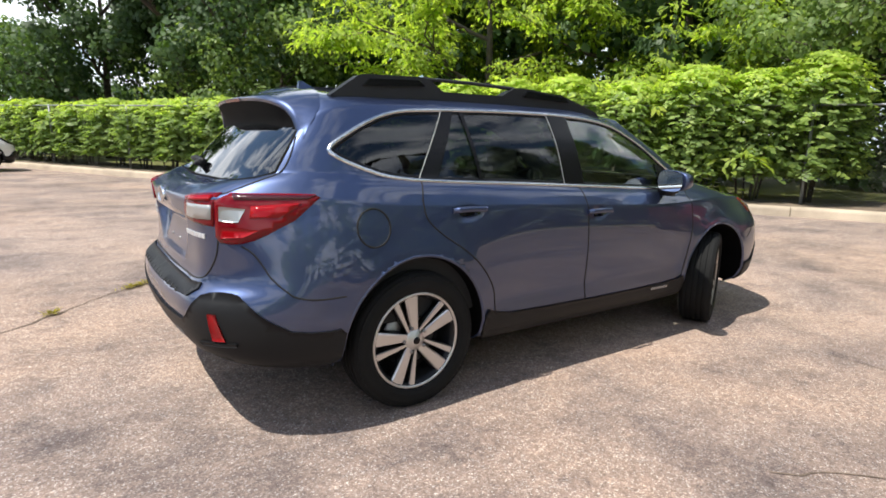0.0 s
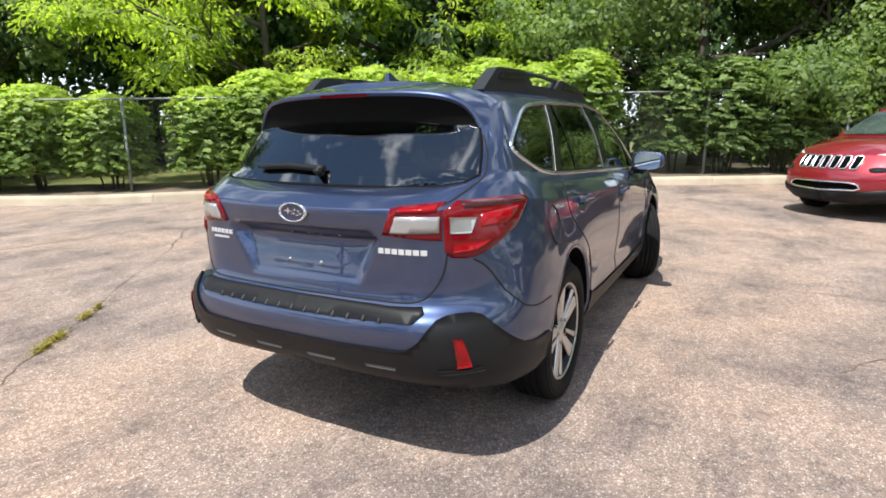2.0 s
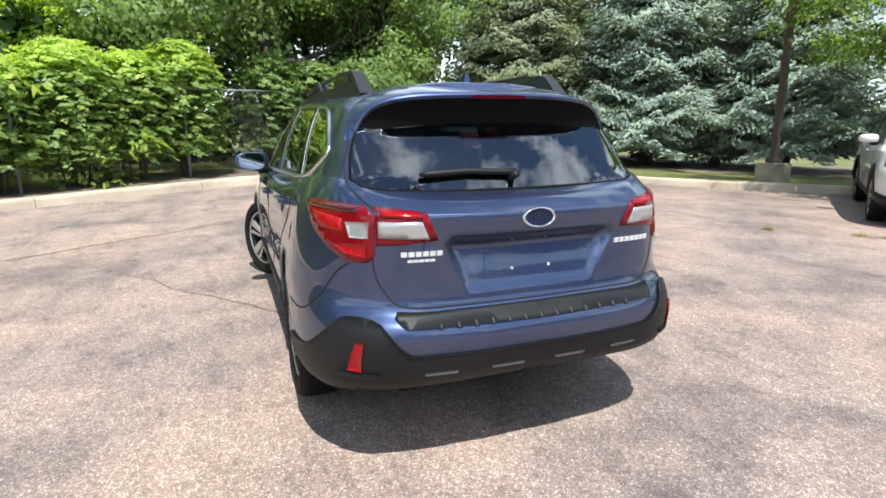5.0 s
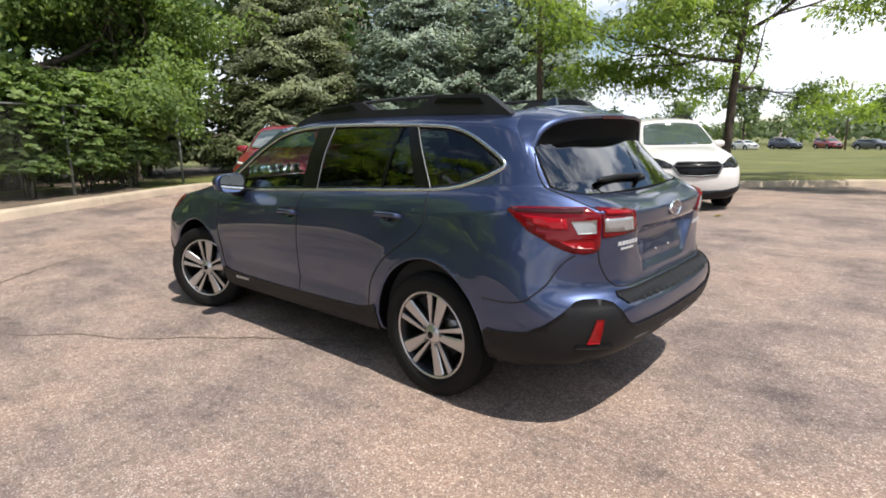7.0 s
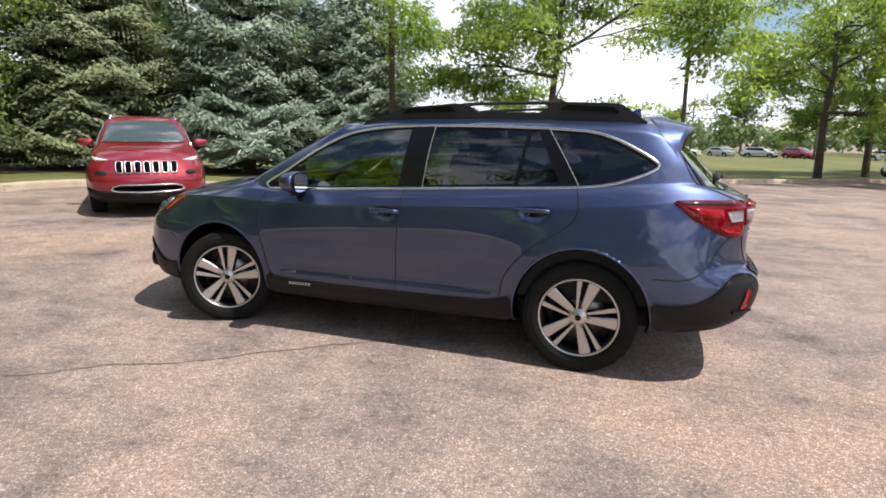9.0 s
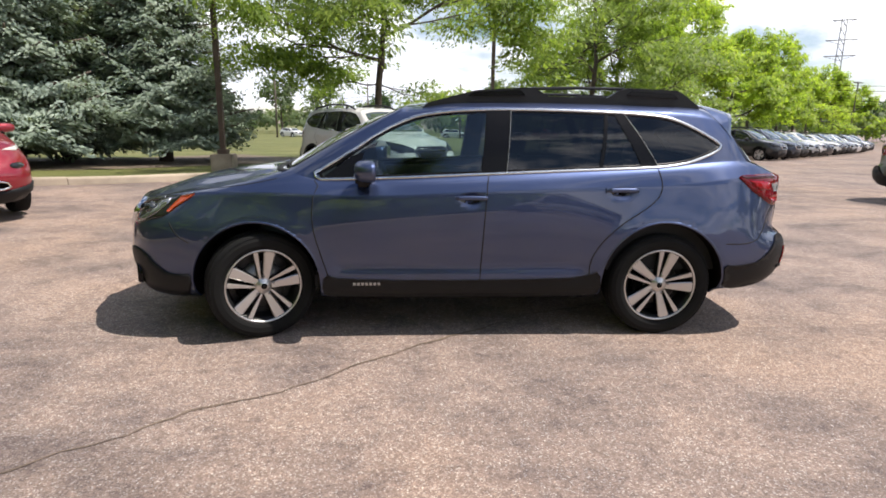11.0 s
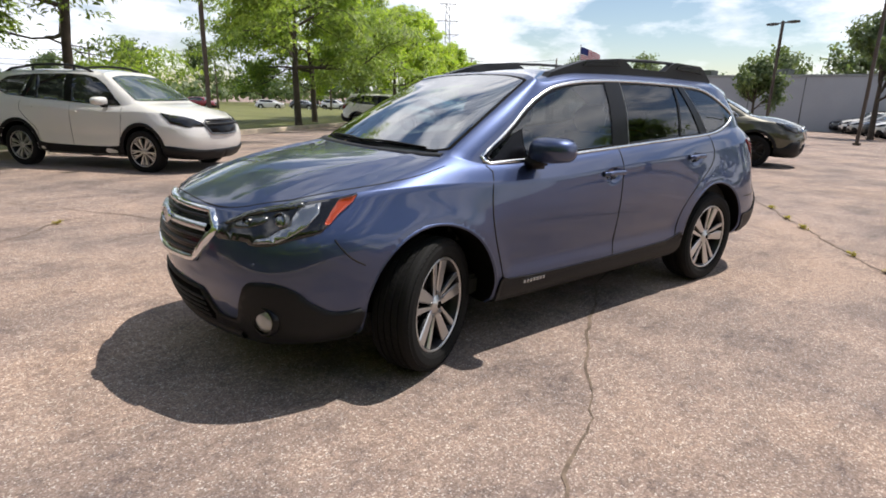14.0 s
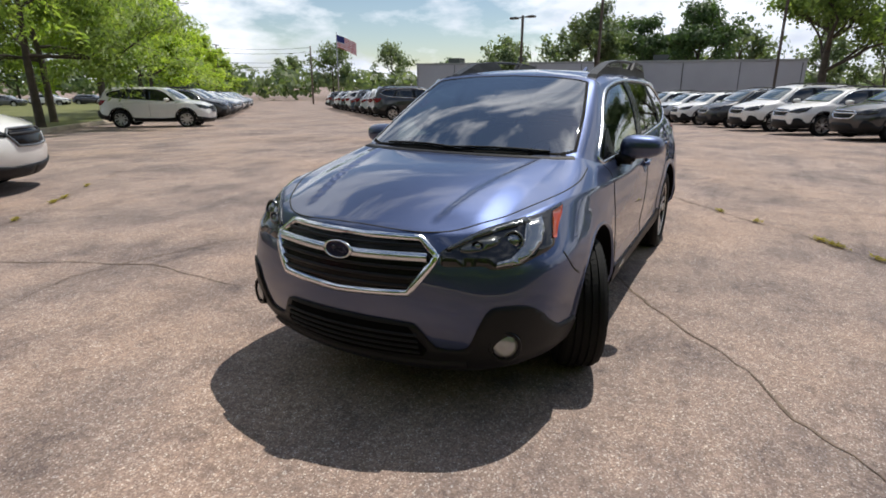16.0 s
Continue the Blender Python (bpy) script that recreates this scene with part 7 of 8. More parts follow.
def build_spruce(x, y, tall, r, mat, label, seed, coarse=1.0):
    """A blue spruce: whorls of drooping boughs, each with rows of needle twigs."""
    rng = np.random.default_rng(seed)
    root = thing("spruce", Matrix.Translation((x, y, height(x, y) + 0.1)), label, "tree", "spruces behind the kerb")
    mesh_ob("trunk", *tube([(0, 0, -0.2), (0, 0, tall * 0.5), (0, 0, tall)], [0.24, 0.13, 0.02], 10), BARK_GREY, root, "straight grey-brown trunk")
    wood, C, Wy, S = [], [], [], []
    h = 1.0
    while h < tall * 0.985:
        f = 1 - h / tall
        reach = r * f**0.78 * rng.uniform(0.85, 1.1) + 0.15
        n = 9 if f > 0.5 else 7
        a0 = rng.uniform(0, 6.28)
        for i in range(n):
            a = a0 + 2 * math.pi * i / n + rng.uniform(-0.25, 0.25)
            L = reach * rng.uniform(0.7, 1.12)
            o = np.array([math.cos(a), math.sin(a), 0])
            s = np.array([-math.sin(a), math.cos(a), 0])
            droop, up = rng.uniform(0.12, 0.26), rng.uniform(0.08, 0.20)
            t = np.linspace(0.0, 1.0, max(4, int(L / (0.12 * coarse))))
            P = o * (t * L)[:, None] + np.array([0, 0, 1.0]) * (h - droop * L * t + (droop + up) * L * 0.7 * t**3)[:, None]
            wood.append(tube([tuple(p) for p in P[:: max(1, len(P) // 4)]], [0.03 * f + 0.008] * len(P[:: max(1, len(P) // 4)]), 5))
            for k in range(1, len(P)):
                w = L * 0.46 * math.sin(math.pi * min(1, t[k] * 0.80 + 0.18)) + 0.06
                for sgn in (-1, 1):
                    m = max(2, int(w / (0.056 * coarse)))
                    q = (np.arange(m) + rng.uniform(0.1, 0.9, m)) / m
                    pos = P[k] + (s * sgn * 0.85 + o * 0.5) * (q * w)[:, None] - np.array([0, 0, 1.0]) * (0.22 * q**1.5 * w + rng.uniform(-0.05, 0.17, m))[:, None]
                    C.append(pos)
                    Wy.append((s * sgn * 0.8 + o * 0.6) + rng.normal(0, 0.35, (m, 3)) - np.array([0, 0, 0.30]))
                    S.append(rng.uniform(0.12, 0.22, m) * coarse)
        h += rng.uniform(0.25, 0.40) * (1.0 if f > 0.3 else 0.75)
    tagged(mesh_ob("bough_wood", *joined(wood), BARK_GREY, root), "grey boughs of the spruce", kind="stuff")
    C, Wy, S = np.concatenate(C), np.concatenate(Wy), np.concatenate(S)
    V1, F1 = leaf_mesh(C, Wy, np.array([0, 0, 0.7]) + C * np.array([1, 1, 0]) / (np.linalg.norm(C[:, :2], axis=1, keepdims=True) + 1e-6) * 0.7 + rng.normal(0, 0.45, C.shape), S, S * 0.36, 0.15)
    soft = C * np.array([1, 1, 0]) / (np.linalg.norm(C[:, :2], axis=1, keepdims=True) + 1e-6) * 1.0 + np.array([0, 0, 0.6]) + rng.normal(0, 0.25, C.shape)
    np_mesh("needles", V1, F1, mat, root, "needle-covered twigs", leaf_normals(V1, soft, 0.78))
    return root


build_hedge()
build_spruce(15.2, -9.4, 12.5, 3.5, NEEDLE_OLIVE, "tall olive-grey spruce with drooping boughs to the ground", 1, 1.12)
build_spruce(11.7, -12.5, 11.5, 3.4, NEEDLE, "blue-grey spruce with layered drooping boughs", 2, 1.12)
build_spruce(8.6, -15.2, 11.0, 3.1, NEEDLE, "dark blue spruce with layered boughs", 3, 1.12)
build_spruce(17.5, -13.5, 13.0, 3.4, NEEDLE_OLIVE, "spruce standing behind the others", 4, 2.0)
build_spruce(12.5, -16.5, 12.0, 3.2, NEEDLE, "blue-grey spruce standing behind", 5, 2.0)
build_spruce(17.0, -4.6, 11.0, 3.0, NEEDLE_OLIVE, "olive-grey spruce at the corner of the lot", 6, 1.8)

# behind the hedge
build_tree("locust_tree", 8.8, 11.0, 11.5, 0.17, 5.2, LOCUST_LEAF, BARK, "bright yellow-green honey locust with feathery leaves", 21, 40000, 0.10, 0.10, 0.75, True, lift=0.05, rise=(0.1, 1.0), reach=0.50)
build_tree("locust_tree", 13.2, 7.4, 12.0, 0.18, 5.2, LOCUST_LEAF, BARK, "bright yellow-green honey locust behind the hedge", 22, 36000, 0.10, 0.10, 0.75, True, lift=0.05, rise=(0.1, 1.0), reach=0.50)
build_tree("maple_tree", 1.8, 21.5, 14.0, 0.28, 6.0, MAPLE_LEAF, BARK, "dark green broadleaf tree behind the hedge", 23, 30000, 0.19, 0.10, 0.75, rise=(0.1, 1.2), reach=0.52)
build_tree("elm_tree", 14.2, -0.3, 11.5, 0.20, 5.0, ELM_LEAF, BARK, "green broadleaf tree with a forked dark trunk", 24, 46000, 0.13, 0.2, 0.8, rise=(-0.05, 1.1))
build_tree("elm_tree", 17.0, 8.0, 15.0, 0.2, 4.8, MAPLE_LEAF, BARK, "dark green tree filling the gap behind the locusts", 25, 12000, 0.22, 0.2, 0.75)
build_tree("elm_tree", 9.5, 17.5, 15.0, 0.22, 5.0, MAPLE_LEAF, BARK, "dark green tree behind the locusts", 26, 12000, 0.22, 0.2, 0.75)
build_tree("elm_tree", 14.4, -3.4, 7.5, 0.12, 3.6, ELM_LEAF, BARK, "low leafy tree at the hedge's end", 27, 26000, 0.12, 0.15, 0.8)
build_tree("elm_tree", 19.5, 2.0, 15.0, 0.22, 5.0, ELM_LEAF, BARK, "tall green tree behind the others", 28, 13000, 0.22, 0.2, 0.75)
build_tree("maple_tree", -4.2, 30.0, 5.4, 0.2, 3.2, ELM_LEAF, BARK, "green tree far along the hedge", 29, 17000, 0.18, 0.22, 0.75)
build_tree("maple_tree", 7.0, 25.5, 12.0, 0.24, 5.5, ELM_LEAF, BARK, "tall green tree standing behind", 30, 15000, 0.21, 0.2, 0.75)
build_tree("maple_tree", 23.0, 10.0, 13.0, 0.24, 6.0, ELM_LEAF, BARK, "tall green tree standing behind", 31, 14000, 0.22, 0.2, 0.75)
build_tree("elm_tree", 4.2, 16.6, 6.5, 0.12, 3.4, ELM_LEAF, BARK, "leafy young tree behind the hedge", 33, 13000, 0.15, 0.08, 0.8)
build_tree("maple_tree", -0.4, 25.0, 12.0, 0.2, 4.6, MAPLE_LEAF, BARK, "dark green broadleaf tree farther along the hedge", 34, 20000, 0.21, 0.08, 0.8, rise=(0.0, 1.1))
build_tree("elm_tree", 15.5, 13.0, 12.0, 0.2, 5.0, MAPLE_LEAF, BARK, "dark green tree standing behind the locusts", 37, 14000, 0.24, 0.08, 0.8, rise=(0.0, 1.1))
build_tree("elm_tree", 12.0, 17.5, 12.0, 0.2, 5.0, MAPLE_LEAF, BARK, "dark green tree standing behind the locusts", 38, 14000, 0.24, 0.08, 0.8, rise=(0.0, 1.1))
build_tree("elm_tree", -7.5, 38.0, 5.6, 0.14, 3.4, ELM_LEAF, BARK, "leafy tree at the far end of the hedge", 35, 12000, 0.18, 0.10, 0.8)
build_tree("elm_tree", 18.5, -2.0, 14.0, 0.2, 4.6, ELM_LEAF, BARK, "tall green tree between the elm and the spruces", 36, 13000, 0.21, 0.15, 0.75)


def woodland_edge():
    """The dark undergrowth and lower crowns behind the hedge, too many to count."""
    rng = np.random.default_rng(91)
    C, O, S = [], [], []
    for k in range(640):
        q, out = rng.uniform(2, 49) if k < 380 else rng.uniform(36, 52), rng.uniform(6.5, 15.0) if k < 380 else rng.uniform(4.5, 12.0)
        x, y = kerb_at(q, out) if k < 500 else ((rng.uniform(16, 24), rng.uniform(-6, 5)) if k < 560 else kerb_at(rng.uniform(14, 37), rng.uniform(8, 16)))
        r, mid = rng.uniform(0.8, 1.7), rng.uniform(0.5, (2.0 if q < 14 else 3.6) + (0.12 if q < 14 else 0.42) * out)
        o = rng.normal(0, 1, (105, 3))
        o[:, 2] = o[:, 2] * 0.8 + 0.3
        o /= np.linalg.norm(o, axis=1, keepdims=True)
        C.append(o * np.array([r, r, r * 0.7]) * rng.uniform(0.75, 1.1, (105, 1)) + np.array([x, y, height(x, y) + mid]))
        O.append(o)
        S.append(rng.uniform(0.19, 0.40, 105))
    C, O, S = np.concatenate(C), np.concatenate(O), np.concatenate(S)
    V, F = leaf_mesh(C, np.cross(O, rng.normal(0, 1, C.shape)), O + rng.normal(0, 0.35, C.shape), S, S * 0.7)
    ob = np_mesh("woodland_edge", V, F, MAPLE_LEAF, normals=leaf_normals(V, O + np.array([0, 0, 0.4]), 0.82))
    tagged(ob, "dark green undergrowth and low crowns behind the hedge", "undergrowth", kind="stuff")


woodland_edge()
# on the lawn
build_tree("locust_tree", 1.5, -14.7, 10.5, 0.13, 5.4, THIN_LEAF, BARK, "honey locust with a thin airy crown on the lawn", 41, 46000, 0.082, 0.25, 0.75, True, group="trees on the lawn", lift=0.02, rise=(0.05, 0.85), reach=0.50)
build_tree("locust_tree", -8.4, -23.2, 10.5, 0.16, 5.2, THIN_LEAF, BARK, "honey locust with a dark trunk by the kerb", 42, 36000, 0.088, 0.25, 0.75, True, group="trees on the lawn", lift=0.02, rise=(0.05, 0.85), reach=0.50)
for k, (d, o) in enumerate(((14, 2.5), (20, 1.8), (27, 3.5), (33, 2.2), (41, 3.0), (50, 2.4), (60, 3.2), (72, 2.5), (86, 3.5), (100, 3.0))):
    x, y = -3.2 - 0.72 * d - 0.0, -16.6 - 0.695 * d
    x, y = x + 0.69 * o, y - 0.72 * o
    build_tree("locust_tree", x, y, 9.5 + (k % 3) * 1.2, 0.16, 4.4, THIN_LEAF if k < 1 else LOCUST_LEAF, BARK, "yellow-green tree of the row along the lot", 50 + k, max(4500, 24000 - 3300 * k), 0.095 + 0.019 * k, 0.31, 0.75, True, group="trees on the lawn", lift=0.04, rise=(0.1, 0.95), reach=0.46)

# ---- far trees, building, poles, fence ----
first_far = {}
rnd_far = random.Random(3)
for k in range(26):
    a = radians(-66 - 5.4 * k - rnd_far.uniform(-1, 1))
    d = rnd_far.uniform(120, 165)
    if 178 < (math.degrees(a) % 360) < 205:
        d = rnd_far.uniform(85, 100)
    x, y = d * math.cos(a), d * math.sin(a)
    kind = k % 4
    if kind not in first_far:
        first_far[kind] = build_tree("broadleaf_tree", x, y, 9 + kind * 1.6, 0.25, 5.5 + kind * 0.5, FAR_LEAF if kind else MAPLE_LEAF, BARK, "distant green broadleaf tree on the horizon", 80 + kind, 2000, 0.62, 0.16, 0.75, group="far trees")
    else:
        copy_thing(first_far[kind], Matrix.Translation((x, y, height(x, y))) @ Matrix.Rotation(rnd_far.uniform(0, 6), 4, "Z"))

def far_woods():
    """One belt of woods along the horizon: lumps of foliage side by side, tall and low."""
    rng = np.random.default_rng(77)
    C, O, S = [], [], []
    for k in range(330):
        a = radians(-52 - 0.52 * k + rng.uniform(-0.4, 0.4))
        d = rng.uniform(118, 172)
        x, y = d * math.cos(a), d * math.sin(a)
        r, tall = rng.uniform(2.2, 4.2), rng.uniform(1.6, 5.2)
        o = rng.normal(0, 1, (100, 3))
        o[:, 2] = np.abs(o[:, 2]) * 1.2 - 0.25
        o /= np.linalg.norm(o, axis=1, keepdims=True)
        c = o * np.array([r, r, r * 0.85]) * rng.uniform(0.8, 1.1, (100, 1)) + np.array([x, y, height(x, y) + tall * 0.75])
        C.append(c)
        O.append(o)
        S.append(rng.uniform(0.7, 1.3, 100))
    C, O, S = np.concatenate(C), np.concatenate(O), np.concatenate(S)
    V, F = leaf_mesh(C, np.cross(O, rng.normal(0, 1, C.shape)), O + rng.normal(0, 0.3, C.shape), S, S * 0.8)
    ob = np_mesh("far_woods", V, F, FAR_LEAF, normals=leaf_normals(V, O + np.array([0, 0, 0.3]), 0.75))
    tagged(ob, "distant belt of green woods along the horizon", "woods", kind="stuff")


far_woods()

# trees before and beside the building
build_tree("broadleaf_tree", -38, -8.5, 7.5, 0.16, 2.8, FAR_LEAF, BARK, "young green tree before the building", 90, 9000, 0.20, 0.28, 0.7)
build_tree("broadleaf_tree", -40, -16.5, 5.0, 0.12, 2.0, FAR_LEAF, BARK, "small green tree before the building", 91, 6000, 0.20, 0.28, 0.7)
build_tree("maple_tree", -36, 5.0, 9.5, 0.24, 4.6, ELM_LEAF, BARK, "large tree at the end of the building", 92, 14000, 0.22, 0.3, 0.75)
build_tree("maple_tree", -30, 10.0, 9.0, 0.22, 4.6, MAPLE_LEAF, BARK, "large dark tree behind the parked cars", 93, 14000, 0.22, 0.25, 0.75)
build_tree("maple_tree", -62, -4.0, 11.0, 0.22, 4.6, MAPLE_LEAF, BARK, "dark tree behind the building", 94, 9000, 0.30, 0.3, 0.75)
build_tree("maple_tree", -64, -9.5, 10.0, 0.22, 4.0, MAPLE_LEAF, BARK, "dark tree behind the building", 95, 8000, 0.30, 0.3, 0.75)
build_tree("maple_tree", -26, 17.0, 10.0, 0.22, 5.0, ELM_LEAF, BARK, "green tree beyond the row of cars", 96, 12000, 0.22, 0.25, 0.75)


def build_building():
    base = thing("warehouse", on_lot(-51, -9.0, 0), "long low grey windowless building", "building")
    z0 = -0.5
    bm = bmesh.new()
    box_bm(bm, (-8, -22, z0), (0, 14, 4.35))
    wall = part("wall", bm, BRICK, base, "pale grey rendered wall")
    bm = bmesh.new()
    box_bm(bm, (-8.1, -22.1, 4.354), (0.08, 14.1, 4.55), 0.02)
    part("parapet", bm, GALV, base, "thin metal roof edge")
    for k in range(9):
        bm = bmesh.new()
        y = -21.9 + 4.45 * k
        box_bm(bm, (0.004, y, z0), (0.03, y + 0.06, 4.3))
        part("panel_joint", bm, GREYP, base)
    for y in (-19, -12, 2):
        bm = bmesh.new()
        box_bm(bm, (-3, y, 4.55), (-1.6, y + 1.3, 5.1), 0.03)
        part("roof_unit", bm, GREYP, base, "grey rooftop unit")


build_building()


def lamp_post(x, y, tall, heads=2, base=True, turn=0.0, label="brown square lamp post on a concrete footing", up=0.0):
    z = height(x, y) + up
    root = thing("lamp_post", Matrix.Translation((x, y, z)) @ Matrix.Rotation(turn, 4, "Z"), label, "lamp post")
    foot = 0.0
    if base:
        bm = bmesh.new()
        box_bm(bm, (-0.27, -0.27, -0.1 - up), (0.27, 0.27, 0.36), 0.025)
        part("footing", bm, CONCRETE_GREY, root, "square concrete footing")
        foot = 0.36
    bm = bmesh.new()
    box_bm(bm, (-0.13, -0.13, foot), (0.13, 0.13, foot + 0.12), 0.015)
    part("base_cover", bm, POLE_BROWN, root)
    bm = bmesh.new()
    box_bm(bm, (-0.065, -0.065, foot + 0.1), (0.065, 0.065, tall), 0.012)
    part("post", bm, POLE_BROWN, root, "square brown steel post")
    for s in ((1, -1) if heads == 2 else (1,)):
        bm = bmesh.new()
        box_bm(bm, (min(s * 0.05, s * 0.45), -0.03, tall - 0.14), (max(s * 0.05, s * 0.45), 0.03, tall - 0.08))
        arm = part("arm", bm, POLE_BROWN, root)
        bm = bmesh.new()
        box_bm(bm, (min(s * 0.45, s * 1.0), -0.2, tall - 0.18), (max(s * 0.45, s * 1.0), 0.2, tall - 0.06), 0.03)
        part("lamp_head", bm, POLE_BROWN, arm, "flat brown lamp head")


lamp_post(5.25, -10.7, 8.5, label="brown square lamp post on a concrete footing by the kerb", up=0.2)
lamp_post(-2.75, -17.6, 8.5, label="brown lamp post standing at the edge of the lawn")
lamp_post(-33, -12.4, 6.4, base=False, turn=1.2, label="tall lamp post with two flat heads")
lamp_post(-27.5, -6.0, 9.0, base=False, label="dark lamp post behind the parked cars")
lamp_post(-30, 2.4, 8.5, base=False, label="dark lamp post among the parked cars")
lamp_post(-62, -74, 9.0, base=False, turn=0.5, label="far lamp post above the trees")


def build_fence():
    """Chain-link fence before the hedge: posts, top rail and wire mesh."""
    root = tagged(new("fence"), "galvanised chain-link fence overgrown by the hedge", "fence")
    tall = 1.95
    stations = (3.0, 7.0, 11.0, 15.0, 19.0, 23.0, 27.1, 31.2, 34.9, 38.1, 41.2, 44.0, 46.8)
    for s in stations:
        x, y = kerb_at(s, 0.95)
        z = height(x, y) + 0.12
        mesh_ob("post", *tube([(x, y, z - 0.2), (x, y, z + tall + 0.03)], [0.03, 0.03], 10), GALV, root, "round galvanised fence post")
    for a, b in zip(stations[:-1], stations[1:]):
        p, q = kerb_at(a, 0.95), kerb_at(b, 0.95)
        za, zb = height(*p) + 0.12 + tall, height(*q) + 0.12 + tall
        mesh_ob("rail", *tube([(*p, za), (*q, zb)], [0.021, 0.021], 8), GALV, root, "round top rail")
        # diamonds of wire
        A, B = Vector((*p, za - tall)), Vector((*q, zb - tall))
        d = (B - A)
        length = d.length
        d.normalize()
        up = Vector((0, 0, 1))
        out = d.cross(up)
        verts, faces = [], []
        pitch, w = 0.075, 0.0012
        k = -tall
        while k < length:
            for sgn in (1, -1):
                x0, z0, x1, z1 = (k, 0.02, k + tall, tall) if sgn > 0 else (k + tall, 0.02, k, tall)
                # clip to the bay
                def cut(xa, za_, xb, zb_):
                    if xa < 0 or xa > length:
                        e = 0 if xa < 0 else length
                        f = (e - xa) / (xb - xa)
                        return e, za_ + f * (zb_ - za_)
                    return xa, za_
                if max(x0, x1) <= 0 or min(x0, x1) >= length:
                    continue
                c0, c1 = cut(x0, z0, x1, z1), cut(x1, z1, x0, z0)
                P, Q = A + d * c0[0] + up * c0[1], A + d * c1[0] + up * c1[1]
                t = (Q - P).normalized()
                sd = t.cross(out)
                o = len(verts)
                off = out * (0.0035 * sgn)
                verts += [P - sd * w + off, P + sd * w + off, Q + sd * w + off, Q - sd * w + off, P + out * w * 1.6 + off, Q + out * w * 1.6 + off]
                faces += [(o, o + 4, o + 5, o + 3), (o + 4, o + 1, o + 2, o + 5)]
            k += pitch
        mesh_ob("wire_mesh", verts, faces, WIRE, root, "diamond wire mesh", False)


build_fence()


# ---- flag, pylon, wires, sign ----
def build_flag():
    x, y = -52.4, -42.8
    z = height(x, y)
    root = thing("flagpole", Matrix.Translation((x, y, z)), "tall white flagpole with a striped flag flying", "flagpole")
    mesh_ob("pole", *tube([(0, 0, 0), (0, 0, 8.35)], [0.09, 0.05], 10), CLEARLENS, root, "white metal pole")
    mesh_ob("finial", *tube([(0, 0, 8.33), (0, 0, 8.45), (0, 0, 8.51)], [0.04, 0.09, 0.02], 10), SATIN, root)
    red, white, blue = plain("flag_red", (0.45, 0.02, 0.03), 0.8), plain("flag_white", (0.75, 0.75, 0.75), 0.8), plain("flag_blue", (0.02, 0.03, 0.15), 0.8)
    wide, tall, n = 2.5, 1.4, 24
    d = Vector((0.62, 0.78, 0))
    way = Vector((-0.62, 0.78, 0)).normalized()

    def cloth(u, v):
        sag = 0.95 * u**1.3
        w = 0.16 * math.sin(u * 9 + v * 2.0) * u
        return way * (u * wide * 0.92) + Vector((0, 0, 8.25 - v * tall - sag)) + Vector((way.y, -way.x, 0)) * w

    flag = new("flag")
    flag.parent = root
    flag["label"] = "striped red, white and blue flag"
    for s in range(13):
        u0 = 0.4 if s < 7 else 0.0
        verts, faces = [], []
        for i in range(n + 1):
            u = u0 + (1 - u0) * i / n
            verts += [cloth(u, s / 13), cloth(u, (s + 1) / 13)]
        faces = [(2 * i, 2 * i + 1, 2 * i + 3, 2 * i + 2) for i in range(n)]
        mesh_ob("stripe", verts, faces, red if s % 2 == 0 else white, flag)
    verts, m = [], 8
    for j in range(m + 1):
        for i in range(m + 1):
            verts.append(cloth(0.4 * i / m, 7 / 13 * j / m))
    mesh_ob("canton", verts, [(j * 9 + i, j * 9 + i + 1, j * 9 + i + 10, j * 9 + i + 9) for j in range(m) for i in range(m)], blue, flag, "dark blue corner field")


build_flag()


def build_pylon():
    a, d = radians(-127.8), 190
    x, y = 3 + d * math.cos(a), 3 + d * math.sin(a)
    root = thing("power_pylon", Matrix.Translation((x, y, height(x, y))) @ Matrix.Rotation(a, 4, "Z"), "far steel lattice power pylon", "pylon")
    tall, legs = 31.0, []
    for sx in (-1, 1):
        for sy in (-1, 1):
            legs.append(tube([(sx * 2.2, sy * 2.2, 0), (sx * 0.7, sy * 0.7, tall * 0.6), (sx * 0.6, sy * 0.6, tall)], [0.13] * 3, 5))
    for k in range(14):
        z0, z1 = tall * k / 14, tall * (k + 1) / 14
        r0, r1 = (np.interp(z, [0, tall * 0.6, tall], [2.2, 0.7, 0.6]) for z in (z0, z1))
        for s in (-1, 1):
            legs.append(tube([(s * r0, -r0, z0), (s * r1, r1, z1)], [0.07, 0.07], 4))
            legs.append(tube([(-r0, s * r0, z0), (r1, s * r1, z1)], [0.07, 0.07], 4))
    mesh_ob("lattice", *joined(legs), GALV, root, "grey steel lattice")
    for z in (tall * 0.70, tall * 0.83, tall * 0.99):
        w = 3.6 if z < tall * 0.9 else 2.6
        v, f = joined([tube([(0, -w, z), (0, w, z)], [0.14, 0.14], 5), tube([(0, -w, z), (0, 0, z - 1.2)], [0.06, 0.06], 4), tube([(0, w, z), (0, 0, z - 1.2)], [0.06, 0.06], 4)])
        mesh_ob("cross_arm", v, f, GALV, root)


build_pylon()


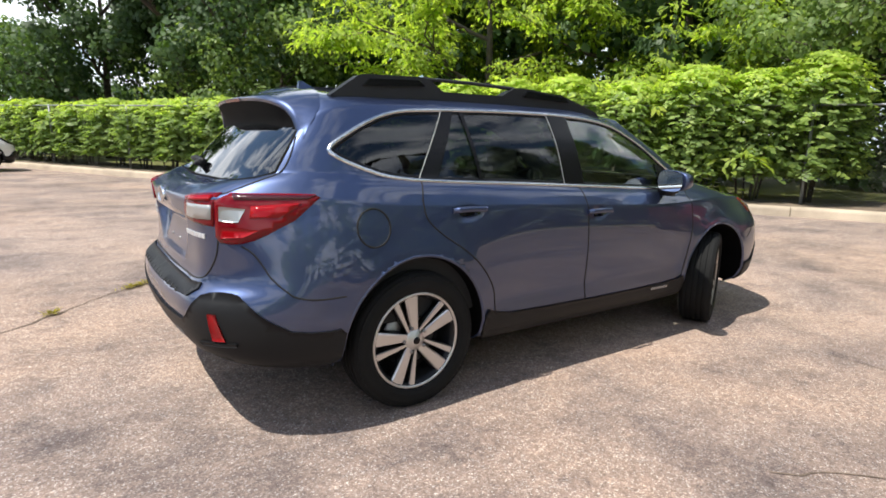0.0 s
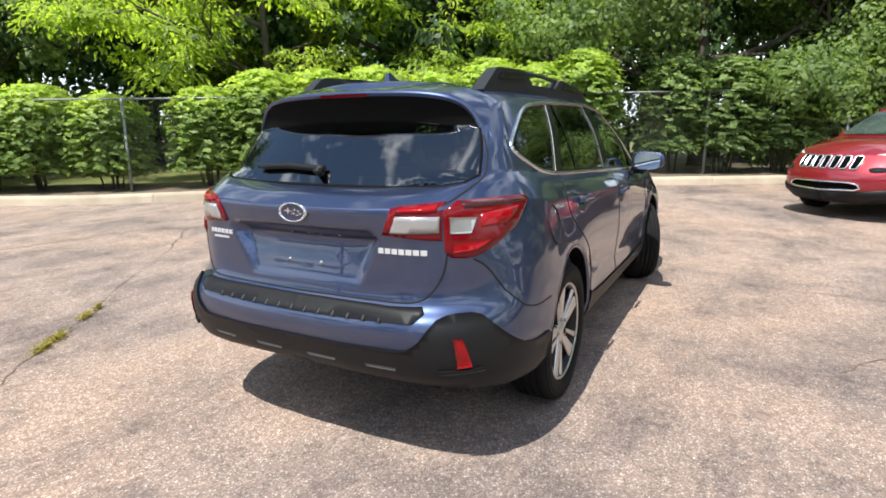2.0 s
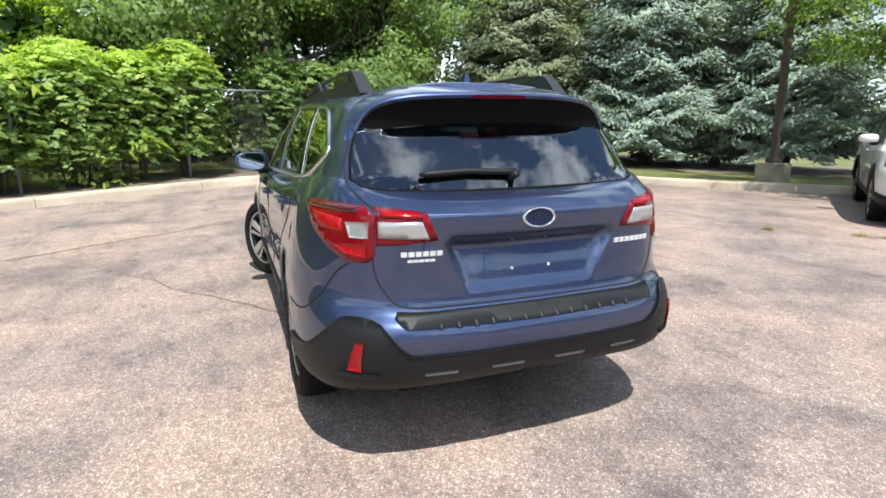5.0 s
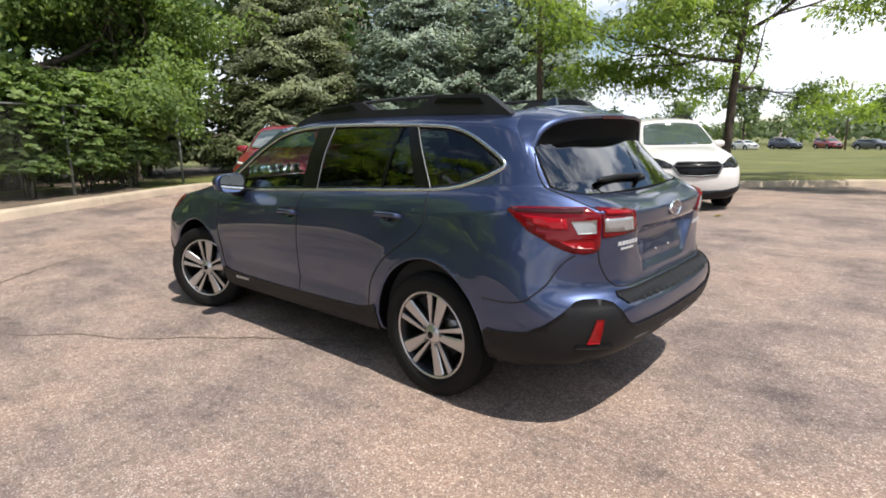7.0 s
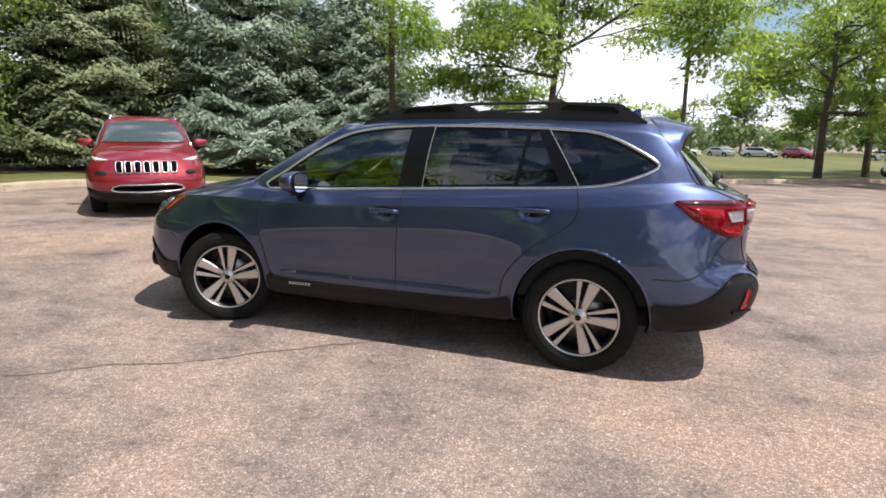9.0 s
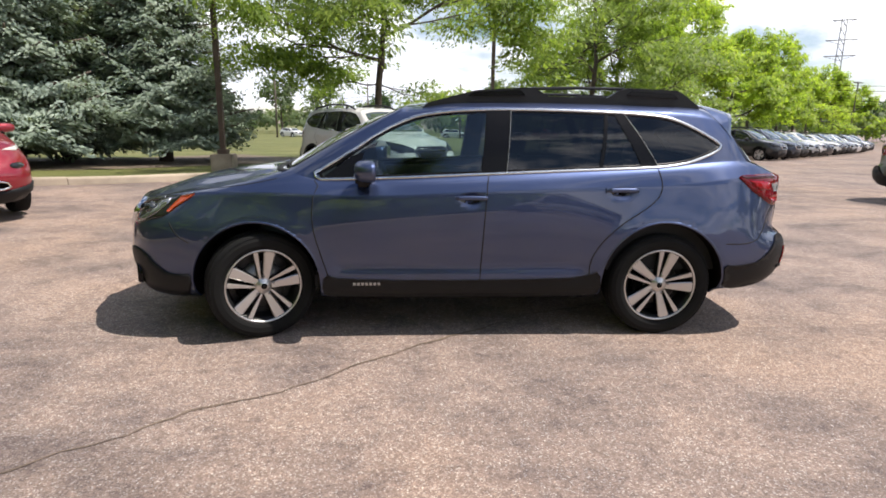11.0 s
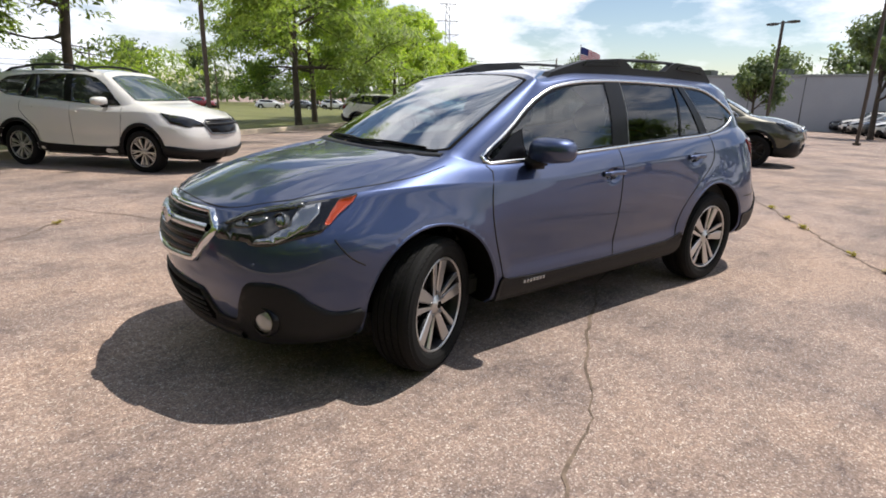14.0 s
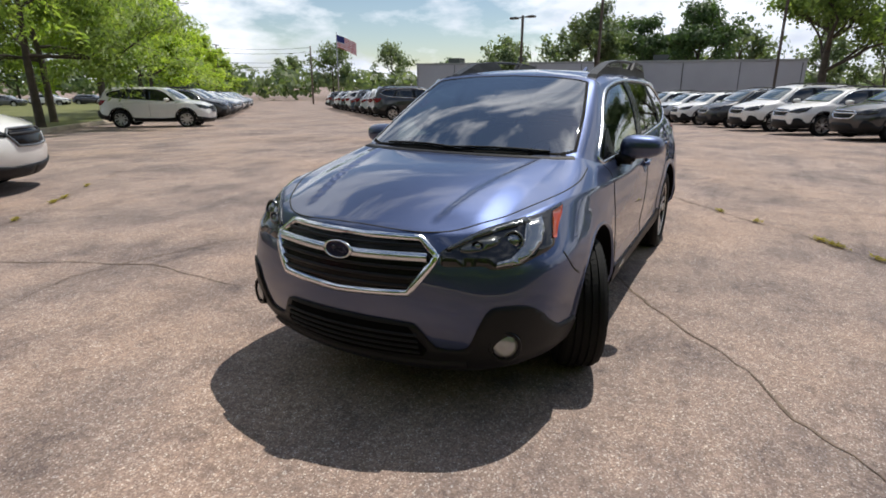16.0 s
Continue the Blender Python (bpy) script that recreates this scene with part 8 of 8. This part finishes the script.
def build_wires():
    root = thing("power_line", Matrix.Identity(4), "wooden poles with overhead wires beyond the lawn", "power line")
    tops = []
    for k in range(7):
        a = radians(-72 - 11 * k)
        x, y = 70 * math.cos(a) * (1 + 0.03 * k) - 2, 84 * math.sin(a)
        z = height(x, y)
        mesh_ob("pole", *tube([(x, y, z), (x, y, z + 8.2)], [0.14, 0.10], 8), BARK_GREY, root, "wooden pole")
        tops.append((x, y, z))
    for h in (8.0, 7.4, 6.2, 5.6):
        for p, q in zip(tops[:-1], tops[1:]):
            pts = []
            for t in np.linspace(0, 1, 9):
                pts.append((p[0] + (q[0] - p[0]) * t, p[1] + (q[1] - p[1]) * t, p[2] + (q[2] - p[2]) * t + h - 0.5 * 4 * t * (1 - t)))
            mesh_ob("wire", *tube(pts, [0.022] * 9, 4), DARK, root, "dark overhead wire")


build_wires()

# weeds growing in the cracks
WEED = leaf_material("weed_blades", [(0.0, (0.15, 0.15, 0.03)), (0.5, (0.34, 0.29, 0.06)), (1.0, (0.50, 0.40, 0.14))], 0.4)


def weed(x, y, size, seed):
    rng = np.random.default_rng(seed)
    n = int(140 * size / 0.12)
    a = rng.uniform(0, 6.28, n)
    ln = np.array([0.78, 0.62])
    along = rng.normal(0, size * 0.55, n)
    across = rng.normal(0, size * 0.13, n)
    c = np.stack([along * ln[0] - across * ln[1], along * ln[1] + across * ln[0], np.full(n, 0.012)], 1)
    way = np.stack([np.cos(a), np.sin(a), rng.uniform(0.2, 1.2, n)], 1)
    L = rng.uniform(0.03, 0.075, n)
    V, F = leaf_mesh(c + way * L[:, None] * 0.3, way, np.array([0, 0, 1.0]) + rng.normal(0, 0.2, (n, 3)), L, L * 0.16, 0.5)
    ob = np_mesh("weed_tuft", V, F, WEED)
    ob.matrix_world = Matrix.Translation((x, y, height(x, y)))
    tagged(ob, "yellow-green weed tuft growing from a crack", "weed", "weeds in the cracks", "stuff")


for k, (x, y, z) in enumerate(((-2.28, 2.33, .12), (-2.12, 2.44, .10), (-1.78, 2.72, .09), (-1.60, 2.86, .06), (-3.3, 1.35, .05), (-2.9, 1.75, .06), (-4.2, .58, .08), (-4.6, .25, .07), (-5.2, -.2, .08), (.33, -6.27, .09), (.1, -6.45, .08), (-.6, -7.1, .06), (1.1, -5.6, .07), (2.7, -4.0, .05))):
    weed(x, y, z, k)
